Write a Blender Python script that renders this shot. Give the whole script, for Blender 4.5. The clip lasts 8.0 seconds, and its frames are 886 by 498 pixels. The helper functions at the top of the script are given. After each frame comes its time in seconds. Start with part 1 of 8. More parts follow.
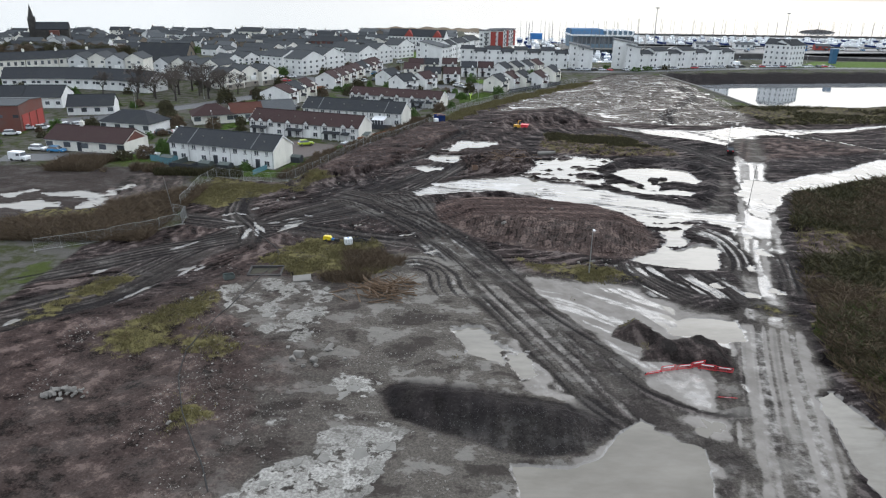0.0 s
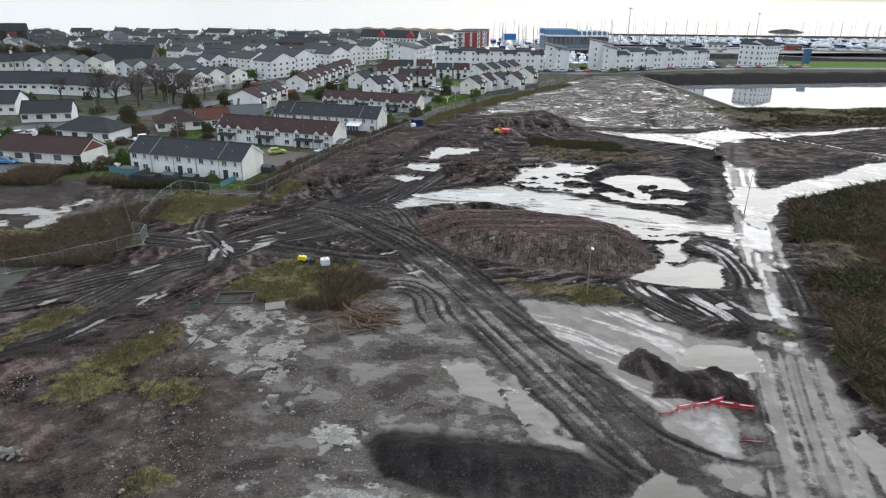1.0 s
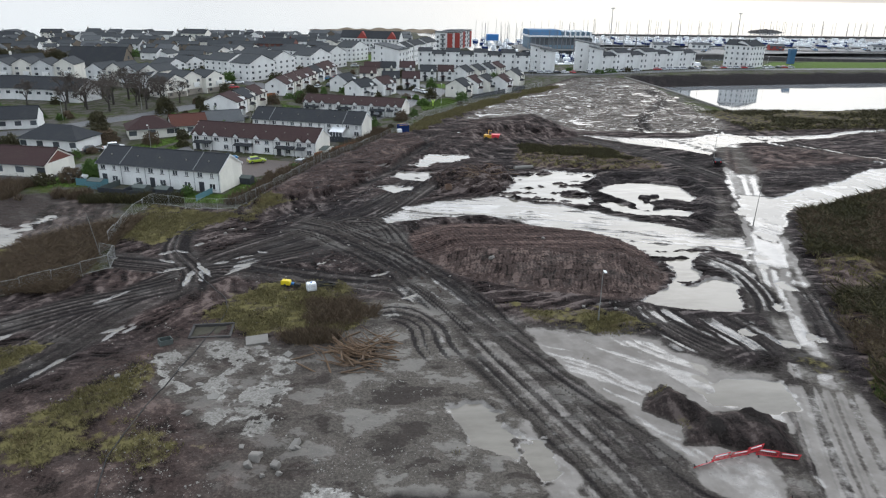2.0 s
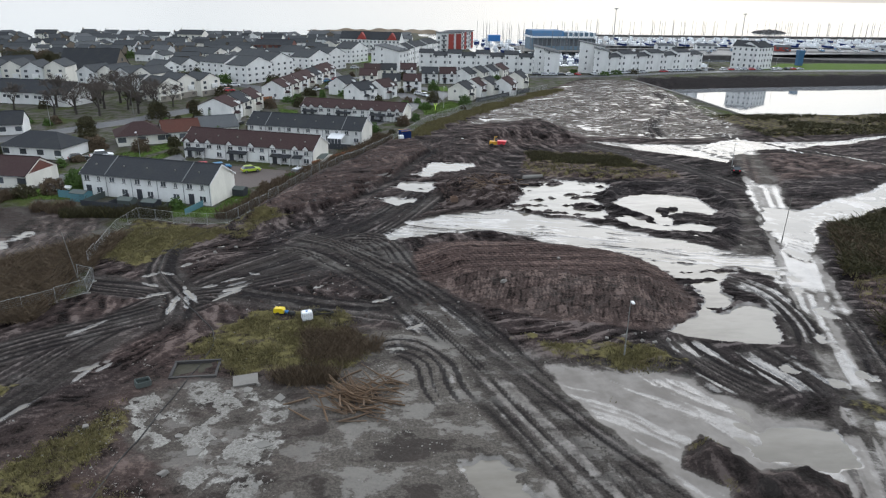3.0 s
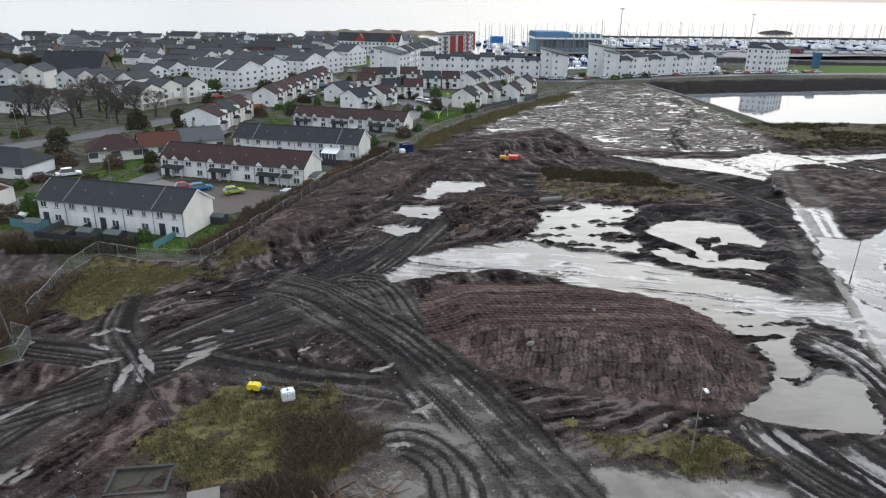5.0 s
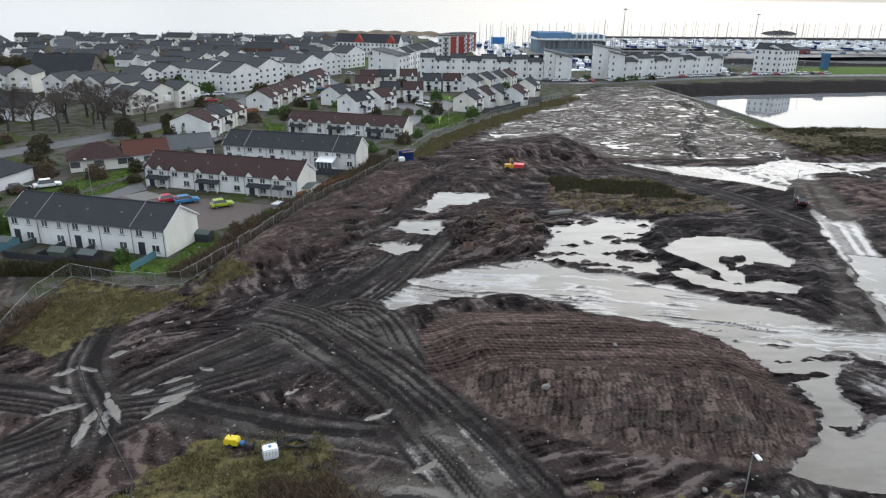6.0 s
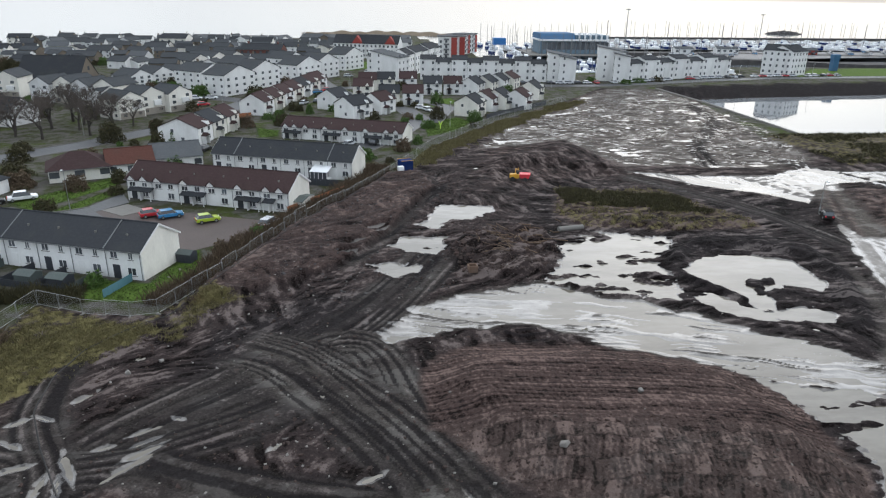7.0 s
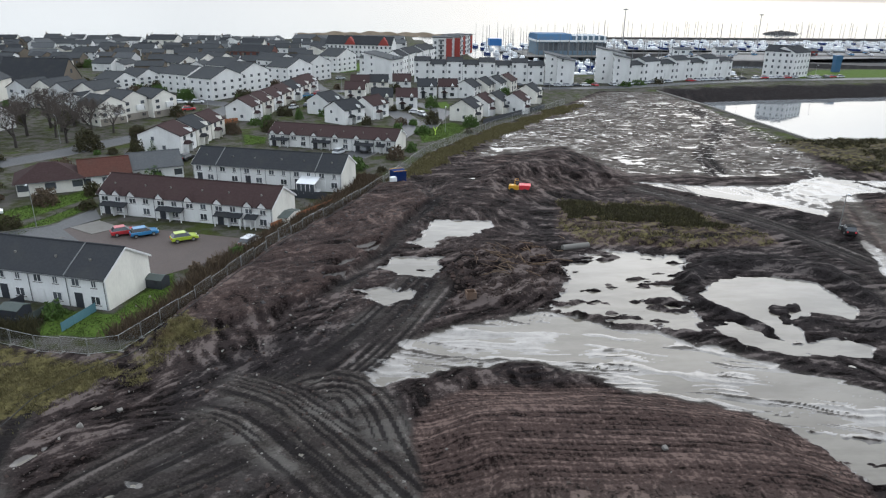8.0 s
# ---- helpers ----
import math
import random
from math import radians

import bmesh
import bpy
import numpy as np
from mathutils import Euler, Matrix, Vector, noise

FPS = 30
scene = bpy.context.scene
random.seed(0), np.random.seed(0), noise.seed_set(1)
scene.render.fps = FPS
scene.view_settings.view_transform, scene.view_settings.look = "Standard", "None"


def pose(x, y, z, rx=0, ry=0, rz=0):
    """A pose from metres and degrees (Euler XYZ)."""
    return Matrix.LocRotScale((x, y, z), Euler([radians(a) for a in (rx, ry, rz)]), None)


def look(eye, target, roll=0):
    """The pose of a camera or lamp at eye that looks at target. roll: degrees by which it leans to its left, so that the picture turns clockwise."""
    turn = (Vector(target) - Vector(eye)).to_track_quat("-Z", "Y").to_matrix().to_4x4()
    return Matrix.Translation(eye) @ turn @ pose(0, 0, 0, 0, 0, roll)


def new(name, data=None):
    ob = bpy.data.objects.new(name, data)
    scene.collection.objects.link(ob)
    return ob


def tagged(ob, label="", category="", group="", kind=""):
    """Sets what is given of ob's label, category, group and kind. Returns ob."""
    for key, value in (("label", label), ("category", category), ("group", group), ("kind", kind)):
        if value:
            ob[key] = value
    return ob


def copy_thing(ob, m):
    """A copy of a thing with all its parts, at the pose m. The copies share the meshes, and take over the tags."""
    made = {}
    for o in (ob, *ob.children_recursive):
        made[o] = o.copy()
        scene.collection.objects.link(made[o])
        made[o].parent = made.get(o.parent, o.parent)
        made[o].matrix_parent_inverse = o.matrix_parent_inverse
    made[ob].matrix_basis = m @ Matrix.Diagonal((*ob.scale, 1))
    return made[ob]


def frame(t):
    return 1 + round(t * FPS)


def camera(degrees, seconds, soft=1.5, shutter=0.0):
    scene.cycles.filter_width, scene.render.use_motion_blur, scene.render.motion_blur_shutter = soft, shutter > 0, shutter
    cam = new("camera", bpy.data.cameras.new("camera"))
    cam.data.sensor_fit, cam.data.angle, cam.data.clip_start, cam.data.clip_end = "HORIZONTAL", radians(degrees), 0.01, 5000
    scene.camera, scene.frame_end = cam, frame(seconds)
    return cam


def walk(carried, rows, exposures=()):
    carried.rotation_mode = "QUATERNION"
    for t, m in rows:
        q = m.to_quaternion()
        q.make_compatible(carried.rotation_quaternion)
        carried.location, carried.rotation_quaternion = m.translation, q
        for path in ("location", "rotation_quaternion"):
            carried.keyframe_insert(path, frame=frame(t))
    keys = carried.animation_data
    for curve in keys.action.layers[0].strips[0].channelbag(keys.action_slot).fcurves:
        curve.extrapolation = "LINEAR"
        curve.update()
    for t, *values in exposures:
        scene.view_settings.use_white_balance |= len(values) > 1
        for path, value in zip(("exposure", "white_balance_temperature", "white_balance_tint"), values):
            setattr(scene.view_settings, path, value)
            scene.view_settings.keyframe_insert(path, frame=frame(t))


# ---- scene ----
cam = camera(65.4, 8.0, 1.2)
METRES, EYE, TILT, LEAN, TURN = 68.65, 37.0, 0.0, 0.0, 0.0
ROWS = [
    (0.0, 0.0, 0.0, 0.0, 0.32, -20.63, -0.84),
    (0.5, -0.0152, 0.0589, -0.0008, 0.24, -20.61, -0.85),
    (1.0, -0.0234, 0.1187, -0.0022, -2.01, -20.58, -0.85),
    (1.5, -0.0382, 0.1792, -0.003, -3.59, -20.56, -0.89),
    (3.0, -0.056, 0.3641, -0.0046, -3.73, -20.54, -0.87),
    (3.5, -0.0589, 0.4264, -0.0054, -3.75, -20.53, -0.87),
    (4.0, -0.0607, 0.489, -0.0062, -3.78, -20.53, -0.86),
    (4.5, -0.0615, 0.5515, -0.0069, -3.8, -20.53, -0.85),
    (6.0, -0.0584, 0.741, -0.011, -3.85, -20.49, -0.76),
    (6.5, -0.0564, 0.8043, -0.0115, -3.86, -20.49, -0.74),
    (7.0, -0.0543, 0.8682, -0.0123, -3.86, -20.48, -0.74),
    (7.5, -0.0516, 0.9313, -0.0118, -3.86, -20.49, -0.73),
    (8.0, -0.0453, 0.9942, -0.0119, -4.28, -20.48, -0.7),
]
walk(cam, [(t, pose(0, 0, EYE, TILT, LEAN, TURN) @ pose(METRES * x, METRES * y, METRES * z, 90 + pitch, roll, yaw)) for t, x, y, z, yaw, pitch, roll in ROWS],
     ((0.0, 0.14), (1.5, 0.07), (3.0, 0.02), (8.0, 0.03)))

# ---- world and sun ----
world = bpy.data.worlds.new("overcast_sky")
scene.world = world
world.use_nodes = True
wt = world.node_tree
wt.nodes.clear()


def wnode(kind):
    return wt.nodes.new(kind)


SUN_ELEV, SUN_AZ = 24.0, 25.0     # degrees; azimuth clockwise from +y
sky = wnode("ShaderNodeTexSky")
sky.sky_type, sky.sun_disc, sky.sun_elevation, sky.sun_rotation = "NISHITA", False, radians(SUN_ELEV), radians(SUN_AZ)
sky.air_density, sky.dust_density = 1.0, 2.5
wco = wnode("ShaderNodeTexCoord")
wmap = wnode("ShaderNodeMapping")
wmap.inputs["Scale"].default_value = (1.0, 1.0, 2.6)
wnoise = wnode("ShaderNodeTexNoise")
wnoise.inputs["Scale"].default_value, wnoise.inputs["Detail"].default_value = 2.2, 6.0
wramp = wnode("ShaderNodeValToRGB")
wramp.color_ramp.elements[0].position, wramp.color_ramp.elements[0].color = 0.36, (7.9, 9.0, 10.3, 1)
wramp.color_ramp.elements[1].position, wramp.color_ramp.elements[1].color = 0.66, (10.9, 11.9, 13.0, 1)
wmix = wnode("ShaderNodeMix")
wmix.data_type = "RGBA"
wmix.inputs["Factor"].default_value = 0.86
wbg = wnode("ShaderNodeBackground")
wbg.inputs["Strength"].default_value = 0.124
wout = wnode("ShaderNodeOutputWorld")
wt.links.new(wco.outputs["Generated"], wmap.inputs["Vector"])
wt.links.new(wmap.outputs["Vector"], wnoise.inputs["Vector"])
wt.links.new(wnoise.outputs["Fac"], wramp.inputs["Fac"])
wt.links.new(sky.outputs["Color"], wmix.inputs["A"])
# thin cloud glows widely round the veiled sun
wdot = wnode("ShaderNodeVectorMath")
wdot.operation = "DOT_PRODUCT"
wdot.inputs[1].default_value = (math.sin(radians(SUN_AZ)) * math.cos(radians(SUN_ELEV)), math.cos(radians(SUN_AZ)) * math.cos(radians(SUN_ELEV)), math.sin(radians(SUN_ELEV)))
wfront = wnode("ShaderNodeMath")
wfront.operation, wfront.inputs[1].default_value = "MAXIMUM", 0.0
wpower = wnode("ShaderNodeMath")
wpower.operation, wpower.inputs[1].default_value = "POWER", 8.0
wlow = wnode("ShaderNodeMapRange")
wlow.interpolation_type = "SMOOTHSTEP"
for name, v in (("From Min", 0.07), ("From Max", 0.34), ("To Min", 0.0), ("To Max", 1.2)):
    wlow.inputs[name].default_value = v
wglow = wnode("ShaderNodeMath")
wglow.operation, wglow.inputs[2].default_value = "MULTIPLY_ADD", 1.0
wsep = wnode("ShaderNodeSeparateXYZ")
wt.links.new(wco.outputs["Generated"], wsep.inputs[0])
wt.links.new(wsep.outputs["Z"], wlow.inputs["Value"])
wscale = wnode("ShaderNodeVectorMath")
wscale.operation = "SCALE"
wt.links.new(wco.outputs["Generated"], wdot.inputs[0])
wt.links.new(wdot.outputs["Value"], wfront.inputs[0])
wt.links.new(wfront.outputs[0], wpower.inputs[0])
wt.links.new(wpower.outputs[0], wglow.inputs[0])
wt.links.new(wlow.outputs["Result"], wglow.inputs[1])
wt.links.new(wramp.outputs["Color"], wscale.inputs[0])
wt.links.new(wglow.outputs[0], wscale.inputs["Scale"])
# an overcast sky dims towards the horizon
wrise = wnode("ShaderNodeMapRange")
wrise.interpolation_type = "SMOOTHSTEP"
for name, v in (("From Min", 0.0), ("From Max", 0.28), ("To Min", 0.54), ("To Max", 1.0)):
    wrise.inputs[name].default_value = v
wdim = wnode("ShaderNodeVectorMath")
wdim.operation = "SCALE"
wt.links.new(wsep.outputs["Z"], wrise.inputs["Value"])
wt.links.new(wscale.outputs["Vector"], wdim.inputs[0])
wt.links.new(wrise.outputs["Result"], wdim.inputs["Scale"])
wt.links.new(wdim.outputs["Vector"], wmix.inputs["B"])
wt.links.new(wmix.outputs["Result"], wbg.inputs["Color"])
wt.links.new(wbg.outputs["Background"], wout.inputs["Surface"])

sun = new("sun", bpy.data.lights.new("sun", "SUN"))
sun.data.energy, sun.data.angle, sun.data.color = 1.2, radians(150), (1.0, 0.97, 0.92)
az, el = radians(SUN_AZ), radians(SUN_ELEV)
sun.matrix_basis = look((300 * math.sin(az) * math.cos(el), 300 * math.cos(az) * math.cos(el), 300 * math.sin(el)), (0, 0, 0))


# ---- materials ----
class Mat:
    """A small builder for node materials."""

    def __init__(self, name):
        self.mat = bpy.data.materials.new(name)
        self.mat.use_nodes = True
        self.t = self.mat.node_tree
        self.bsdf = self.t.nodes["Principled BSDF"]
        self.co = self.t.nodes.new("ShaderNodeTexCoord").outputs["Object"]

    def put(self, socket, value):
        if isinstance(value, bpy.types.NodeSocket):
            self.t.links.new(value, socket)
        elif isinstance(value, (tuple, list)) and len(value) == 3 and socket.type == "RGBA":
            socket.default_value = (*value, 1)
        else:
            socket.default_value = value

    def noise(self, scale, detail=4.0, rough=0.55, stretch=(1, 1, 1), lo=0.0, hi=1.0, co=None):
        mp = self.t.nodes.new("ShaderNodeMapping")
        mp.inputs["Scale"].default_value = stretch
        self.put(mp.inputs["Vector"], co or self.co)
        n = self.t.nodes.new("ShaderNodeTexNoise")
        n.inputs["Scale"].default_value, n.inputs["Detail"].default_value, n.inputs["Roughness"].default_value = scale, detail, rough
        self.put(n.inputs["Vector"], mp.outputs["Vector"])
        return n.outputs["Fac"] if (lo, hi) == (0.0, 1.0) else self.span(n.outputs["Fac"], lo, hi)

    def span(self, v, a, b, c=0.0, d=1.0):
        n = self.t.nodes.new("ShaderNodeMapRange")
        n.interpolation_type = "SMOOTHSTEP"
        for k, val in zip(("Value", "From Min", "From Max", "To Min", "To Max"), (v, a, b, c, d)):
            self.put(n.inputs[k], val)
        return n.outputs["Result"]

    def mix(self, fac, a, b, blend="MIX"):
        n = self.t.nodes.new("ShaderNodeMix")
        n.data_type, n.blend_type = "RGBA", blend
        self.put(n.inputs["Factor"], fac), self.put(n.inputs["A"], a), self.put(n.inputs["B"], b)
        return n.outputs["Result"]

    def math(self, op, a, b=0.0):
        n = self.t.nodes.new("ShaderNodeMath")
        n.operation = op
        self.put(n.inputs[0], a), self.put(n.inputs[1], b)
        return n.outputs[0]

    def attr(self, name):
        n = self.t.nodes.new("ShaderNodeAttribute")
        n.attribute_name = name
        s = self.t.nodes.new("ShaderNodeSeparateColor")
        self.t.links.new(n.outputs["Color"], s.inputs["Color"])
        return s.outputs["Red"], s.outputs["Green"], s.outputs["Blue"], n.outputs["Alpha"]

    def rand(self):
        return self.t.nodes.new("ShaderNodeObjectInfo").outputs["Random"]

    def island(self):
        return self.t.nodes.new("ShaderNodeNewGeometry").outputs["Random Per Island"]

    def bump(self, height, strength, dist):
        n = self.t.nodes.new("ShaderNodeBump")
        self.put(n.inputs["Height"], height), self.put(n.inputs["Strength"], strength), self.put(n.inputs["Distance"], dist)
        self.put(self.bsdf.inputs["Normal"], n.outputs["Normal"])

    def end(self, colour, rough=0.7, metal=0.0, spec=0.5):
        for k, v in zip(("Base Color", "Roughness", "Metallic", "Specular IOR Level"), (colour, rough, metal, spec)):
            self.put(self.bsdf.inputs[k], v)
        return self.mat


def worn(name, colour, rough=0.7, metal=0.0, dirt=(0.12, 0.11, 0.10), much=0.35, vary=0.12, coarse=0.25, fine=6.0, relief=0.02, spec=0.4, stretch=(1, 1, 1), islands=False):
    """Painted, rendered or raw surface: base colour with blotches, grain and grime."""
    m = Mat(name)
    big = m.noise(coarse, 5, 0.6, stretch, 0.42, 0.75)
    small = m.noise(fine, 4, 0.65, stretch)
    c = m.mix(m.math("MULTIPLY", big, much), colour, dirt)
    c = m.mix(m.math("MULTIPLY", m.span(small, 0.3, 0.7), 0.22), c, tuple(v * 0.6 for v in colour))
    r = m.island() if islands else m.rand()
    c = m.mix(m.math("MULTIPLY", r, vary), c, tuple(min(0.9, v * 0.55 + 0.01) for v in colour))
    m.bump(small, 0.4, relief)
    return m.end(c, m.span(small, 0.2, 0.8, rough - 0.08, min(1, rough + 0.1)), metal, spec)


def roof_tiles(name, colour, moss):
    m = Mat(name)
    w = m.t.nodes.new("ShaderNodeTexWave")
    w.wave_type, w.bands_direction, w.wave_profile = "BANDS", "Z", "SAW"
    w.inputs["Scale"].default_value, w.inputs["Distortion"].default_value = 0.9, 0.2
    m.put(w.inputs["Vector"], m.co)
    small = m.noise(3.0, 4, 0.6)
    big = m.noise(0.35, 5, 0.6, (1, 1, 1), 0.45, 0.8)
    c = m.mix(m.math("MULTIPLY", big, 0.5), colour, moss)
    c = m.mix(m.math("MULTIPLY", m.span(small, 0.3, 0.75), 0.35), c, tuple(v * 1.9 for v in colour))
    c = m.mix(m.math("MULTIPLY", m.rand(), 0.25), c, tuple(v * 1.6 + 0.008 for v in colour))
    m.bump(w.outputs["Fac"], 0.5, 0.04)
    return m.end(c, 0.9, 0.0, 0.06)


def leafy(name, a, b, c, rough=0.8):
    """Grass, twigs and leaves: each blade its own shade."""
    m = Mat(name)
    r = m.island()
    col = m.mix(m.span(r, 0.0, 0.6), a, b)
    col = m.mix(m.span(r, 0.7, 1.0), col, c)
    col = m.mix(m.noise(0.3, 3, 0.5, (1, 1, 1), 0.35, 0.7), col, b)
    return m.end(col, rough, 0.0, 0.2)


def glassy(name, colour, rough=0.06):
    m = Mat(name)
    c = m.mix(m.rand(), colour, tuple(v * 2.2 + 0.02 for v in colour))
    return m.end(c, rough, 0.0, 0.6)


WHITE_WALL = worn("white_render", (0.81, 0.81, 0.80), 0.85, much=0.22, vary=0.24, coarse=0.3, fine=5, stretch=(1, 1, 0.35))
CREAM_WALL = worn("cream_render", (0.79, 0.765, 0.70), 0.85, much=0.25, vary=0.22, coarse=0.3, fine=5, stretch=(1, 1, 0.35))
GREY_WALL = worn("pale_grey_roughcast", (0.66, 0.665, 0.665), 0.9, much=0.25, vary=0.25, coarse=0.3, fine=5, stretch=(1, 1, 0.35))
RED_WALL = worn("red_render", (0.33, 0.055, 0.045), 0.8, much=0.2)
BRICK_WALL = worn("red_brick", (0.15, 0.06, 0.048), 0.9, much=0.4, fine=9)
STONE_WALL = worn("brown_sandstone", (0.17, 0.14, 0.11), 0.9, much=0.5, vary=0.3)
CHURCH_STONE = worn("sooty_sandstone", (0.045, 0.042, 0.040), 0.95, much=0.4, vary=0.2)
BASE_STONE = worn("brown_grey_stone_facing", (0.30, 0.27, 0.235), 0.9, much=0.4, fine=4)
SLATE = roof_tiles("dark_slate_tiles", (0.032, 0.034, 0.038), (0.06, 0.06, 0.052))
# distance haze is put into this lighter slate, for the flats and old town
HAZE_SLATE = roof_tiles("haze_grey_slate", (0.047, 0.050, 0.054), (0.08, 0.08, 0.07))
BROWN_TILE = roof_tiles("brown_concrete_tiles", (0.044, 0.0285, 0.0285), (0.055, 0.044, 0.038))
RED_TILE = roof_tiles("red_concrete_tiles", (0.078, 0.036, 0.029), (0.06, 0.045, 0.038))
GREY_TILE = roof_tiles("grey_sheet_roof", (0.075, 0.079, 0.084), (0.11, 0.11, 0.105))
WHITE_PAINT = worn("white_paint", (0.8, 0.8, 0.79), 0.5, much=0.15)
GLASS = glassy("window_glass", (0.045, 0.05, 0.057))
DARK_DOOR = worn("dark_paint", (0.04, 0.045, 0.055), 0.5)
GUTTER = worn("grey_plastic", (0.16, 0.165, 0.17), 0.5)
STEEL = worn("galvanised_steel", (0.36, 0.37, 0.37), 0.45, 0.7, much=0.4, fine=12)
RUSTY = worn("rusted_steel", (0.16, 0.10, 0.07), 0.85, 0.1, much=0.5)
CONCRETE = worn("weathered_concrete", (0.20, 0.19, 0.175), 0.9, much=0.5, vary=0.4, coarse=0.6, fine=8)
PALE_STONE = worn("broken_concrete", (0.22, 0.205, 0.188), 0.92, much=0.55, vary=0.6, coarse=0.9, fine=9, islands=True)
DARK_STONE = worn("dark_rock", (0.045, 0.042, 0.042), 0.9, much=0.5, vary=0.6, islands=True)
TARMAC = worn("wet_tarmac", (0.055, 0.057, 0.062), 0.55, much=0.4, coarse=0.12, fine=5, dirt=(0.05, 0.05, 0.052))
PAVERS = worn("red_brown_block_paving", (0.085, 0.064, 0.058), 0.75, much=0.45, coarse=0.2, fine=7, dirt=(0.055, 0.048, 0.045))
TIMBER = worn("weathered_timber", (0.10, 0.08, 0.062), 0.9, much=0.4, fine=8)
ORANGE_TIMBER = worn("orange_fence_boards", (0.33, 0.13, 0.06), 0.85, much=0.4)
CUT_LOG = worn("stripped_branches", (0.14, 0.085, 0.048), 0.85, vary=0.8, much=0.5, islands=True)
BARK = worn("dark_bark", (0.055, 0.047, 0.042), 0.95)
RED_PLASTIC = worn("red_plastic", (0.62, 0.035, 0.05), 0.45, much=0.15)
WHITE_PLASTIC = worn("white_plastic", (0.78, 0.80, 0.82), 0.4, much=0.15)
YELLOW_PAINT = worn("yellow_paint", (0.72, 0.55, 0.02), 0.4, much=0.25)
ORANGE_PAINT = worn("amber_paint", (0.62, 0.33, 0.03), 0.45, much=0.3)
BLUE_PAINT = worn("blue_paint", (0.012, 0.03, 0.12), 0.8, much=0.2, spec=0.05, vary=0.0)
BRIGHT_BLUE = worn("bright_blue_paint", (0.03, 0.16, 0.42), 0.45, much=0.2)
TEAL_WOOD = worn("teal_stained_timber", (0.09, 0.21, 0.25), 0.8, much=0.3)
GREEN_WOOD = worn("grey_green_timber", (0.075, 0.092, 0.088), 0.85, much=0.3)
RUBBER = worn("black_rubber", (0.02, 0.02, 0.02), 0.75)
HIVIS = worn("fluorescent_yellow_sheet", (0.55, 0.75, 0.12), 0.6, much=0.1)
GRASS = leafy("rough_grass_blades", (0.088, 0.078, 0.034), (0.135, 0.118, 0.056), (0.19, 0.16, 0.095))
LAWN_BLADES = leafy("green_grass_blades", (0.036, 0.062, 0.014), (0.058, 0.083, 0.022), (0.09, 0.10, 0.035))
SCRUB = leafy("bare_brown_scrub", (0.070, 0.052, 0.038), (0.105, 0.076, 0.051), (0.15, 0.115, 0.07))
GORSE = leafy("dark_scrub_leaves", (0.032, 0.034, 0.015), (0.055, 0.049, 0.026), (0.10, 0.090, 0.038))
HEDGE = leafy("evergreen_leaves", (0.045, 0.09, 0.02), (0.07, 0.12, 0.03), (0.10, 0.15, 0.05))


def car_paint(name, colour):
    m = Mat(name)
    c = m.mix(m.noise(1.2, 3, 0.5, (1, 1, 1), 0.5, 0.8), colour, tuple(v * 0.8 + 0.02 for v in colour))
    m.bsdf.inputs["Coat Weight"].default_value = 0.6
    return m.end(c, 0.35, 0.1)


PAINTS = [car_paint(n, c) for n, c in (("red_car_paint", (0.45, 0.02, 0.03)), ("blue_car_paint", (0.03, 0.20, 0.42)), ("lime_car_paint", (0.38, 0.50, 0.04)),
                                      ("silver_car_paint", (0.55, 0.57, 0.60)), ("white_car_paint", (0.75, 0.76, 0.78)), ("black_car_paint", (0.02, 0.02, 0.025)))]

PAINTS.append(worn("mud_caked_dark_paint", (0.022, 0.021, 0.021), 0.85, much=0.3, spec=0.1))
TOWER_BLUE = worn("faded_blue_cladding", (0.045, 0.13, 0.25), 0.8, much=0.4)
TWIGS = worn("brown_twigs", (0.095, 0.078, 0.068), 0.95)
CLODS = worn("brown_earth_clods", (0.062, 0.043, 0.038), 0.95, much=0.5, vary=0.7, spec=0.05, islands=True)
WEEDY = worn("weedy_soil_fill", (0.062, 0.058, 0.046), 0.95, much=0.6, coarse=1.2, fine=9, dirt=(0.03, 0.03, 0.018), spec=0.1)
HOSE = worn("grey_black_hose", (0.040, 0.039, 0.039), 0.85, much=0.3, spec=0.15)

# muddy standing water, clear over silt
wm = Mat("silty_water")
ripple = wm.noise(1.3, 3, 0.5, (1, 1, 1))
cloud = wm.noise(0.10, 6, 0.62, (0.6, 1.5, 1), 0.36, 0.66)
wm.bump(ripple, 0.05, 0.01)
wm.bsdf.inputs["IOR"].default_value = 1.33
SILTY = wm.end(wm.mix(cloud, (0.112, 0.098, 0.080), (0.178, 0.160, 0.136)), 0.04, 0.0, 0.5)

wm = Mat("lake_water")
wm.bump(wm.noise(0.6, 3, 0.5, (1, 3, 1)), 0.06, 0.02)
wm.bsdf.inputs["IOR"].default_value = 1.33
LAKE = wm.end(wm.mix(wm.noise(0.02, 3), (0.15, 0.16, 0.17), (0.20, 0.21, 0.22)), 0.04)

wm = Mat("sea_water")
wm.bump(wm.noise(0.05, 5, 0.6, (1, 3, 1)), 0.12, 0.4)
wm.bsdf.inputs["IOR"].default_value = 1.33
SEA = wm.end(wm.mix(wm.noise(0.004, 4, 0.5, (1, 5, 1)), (0.11, 0.125, 0.14), (0.16, 0.175, 0.19)), 0.12)

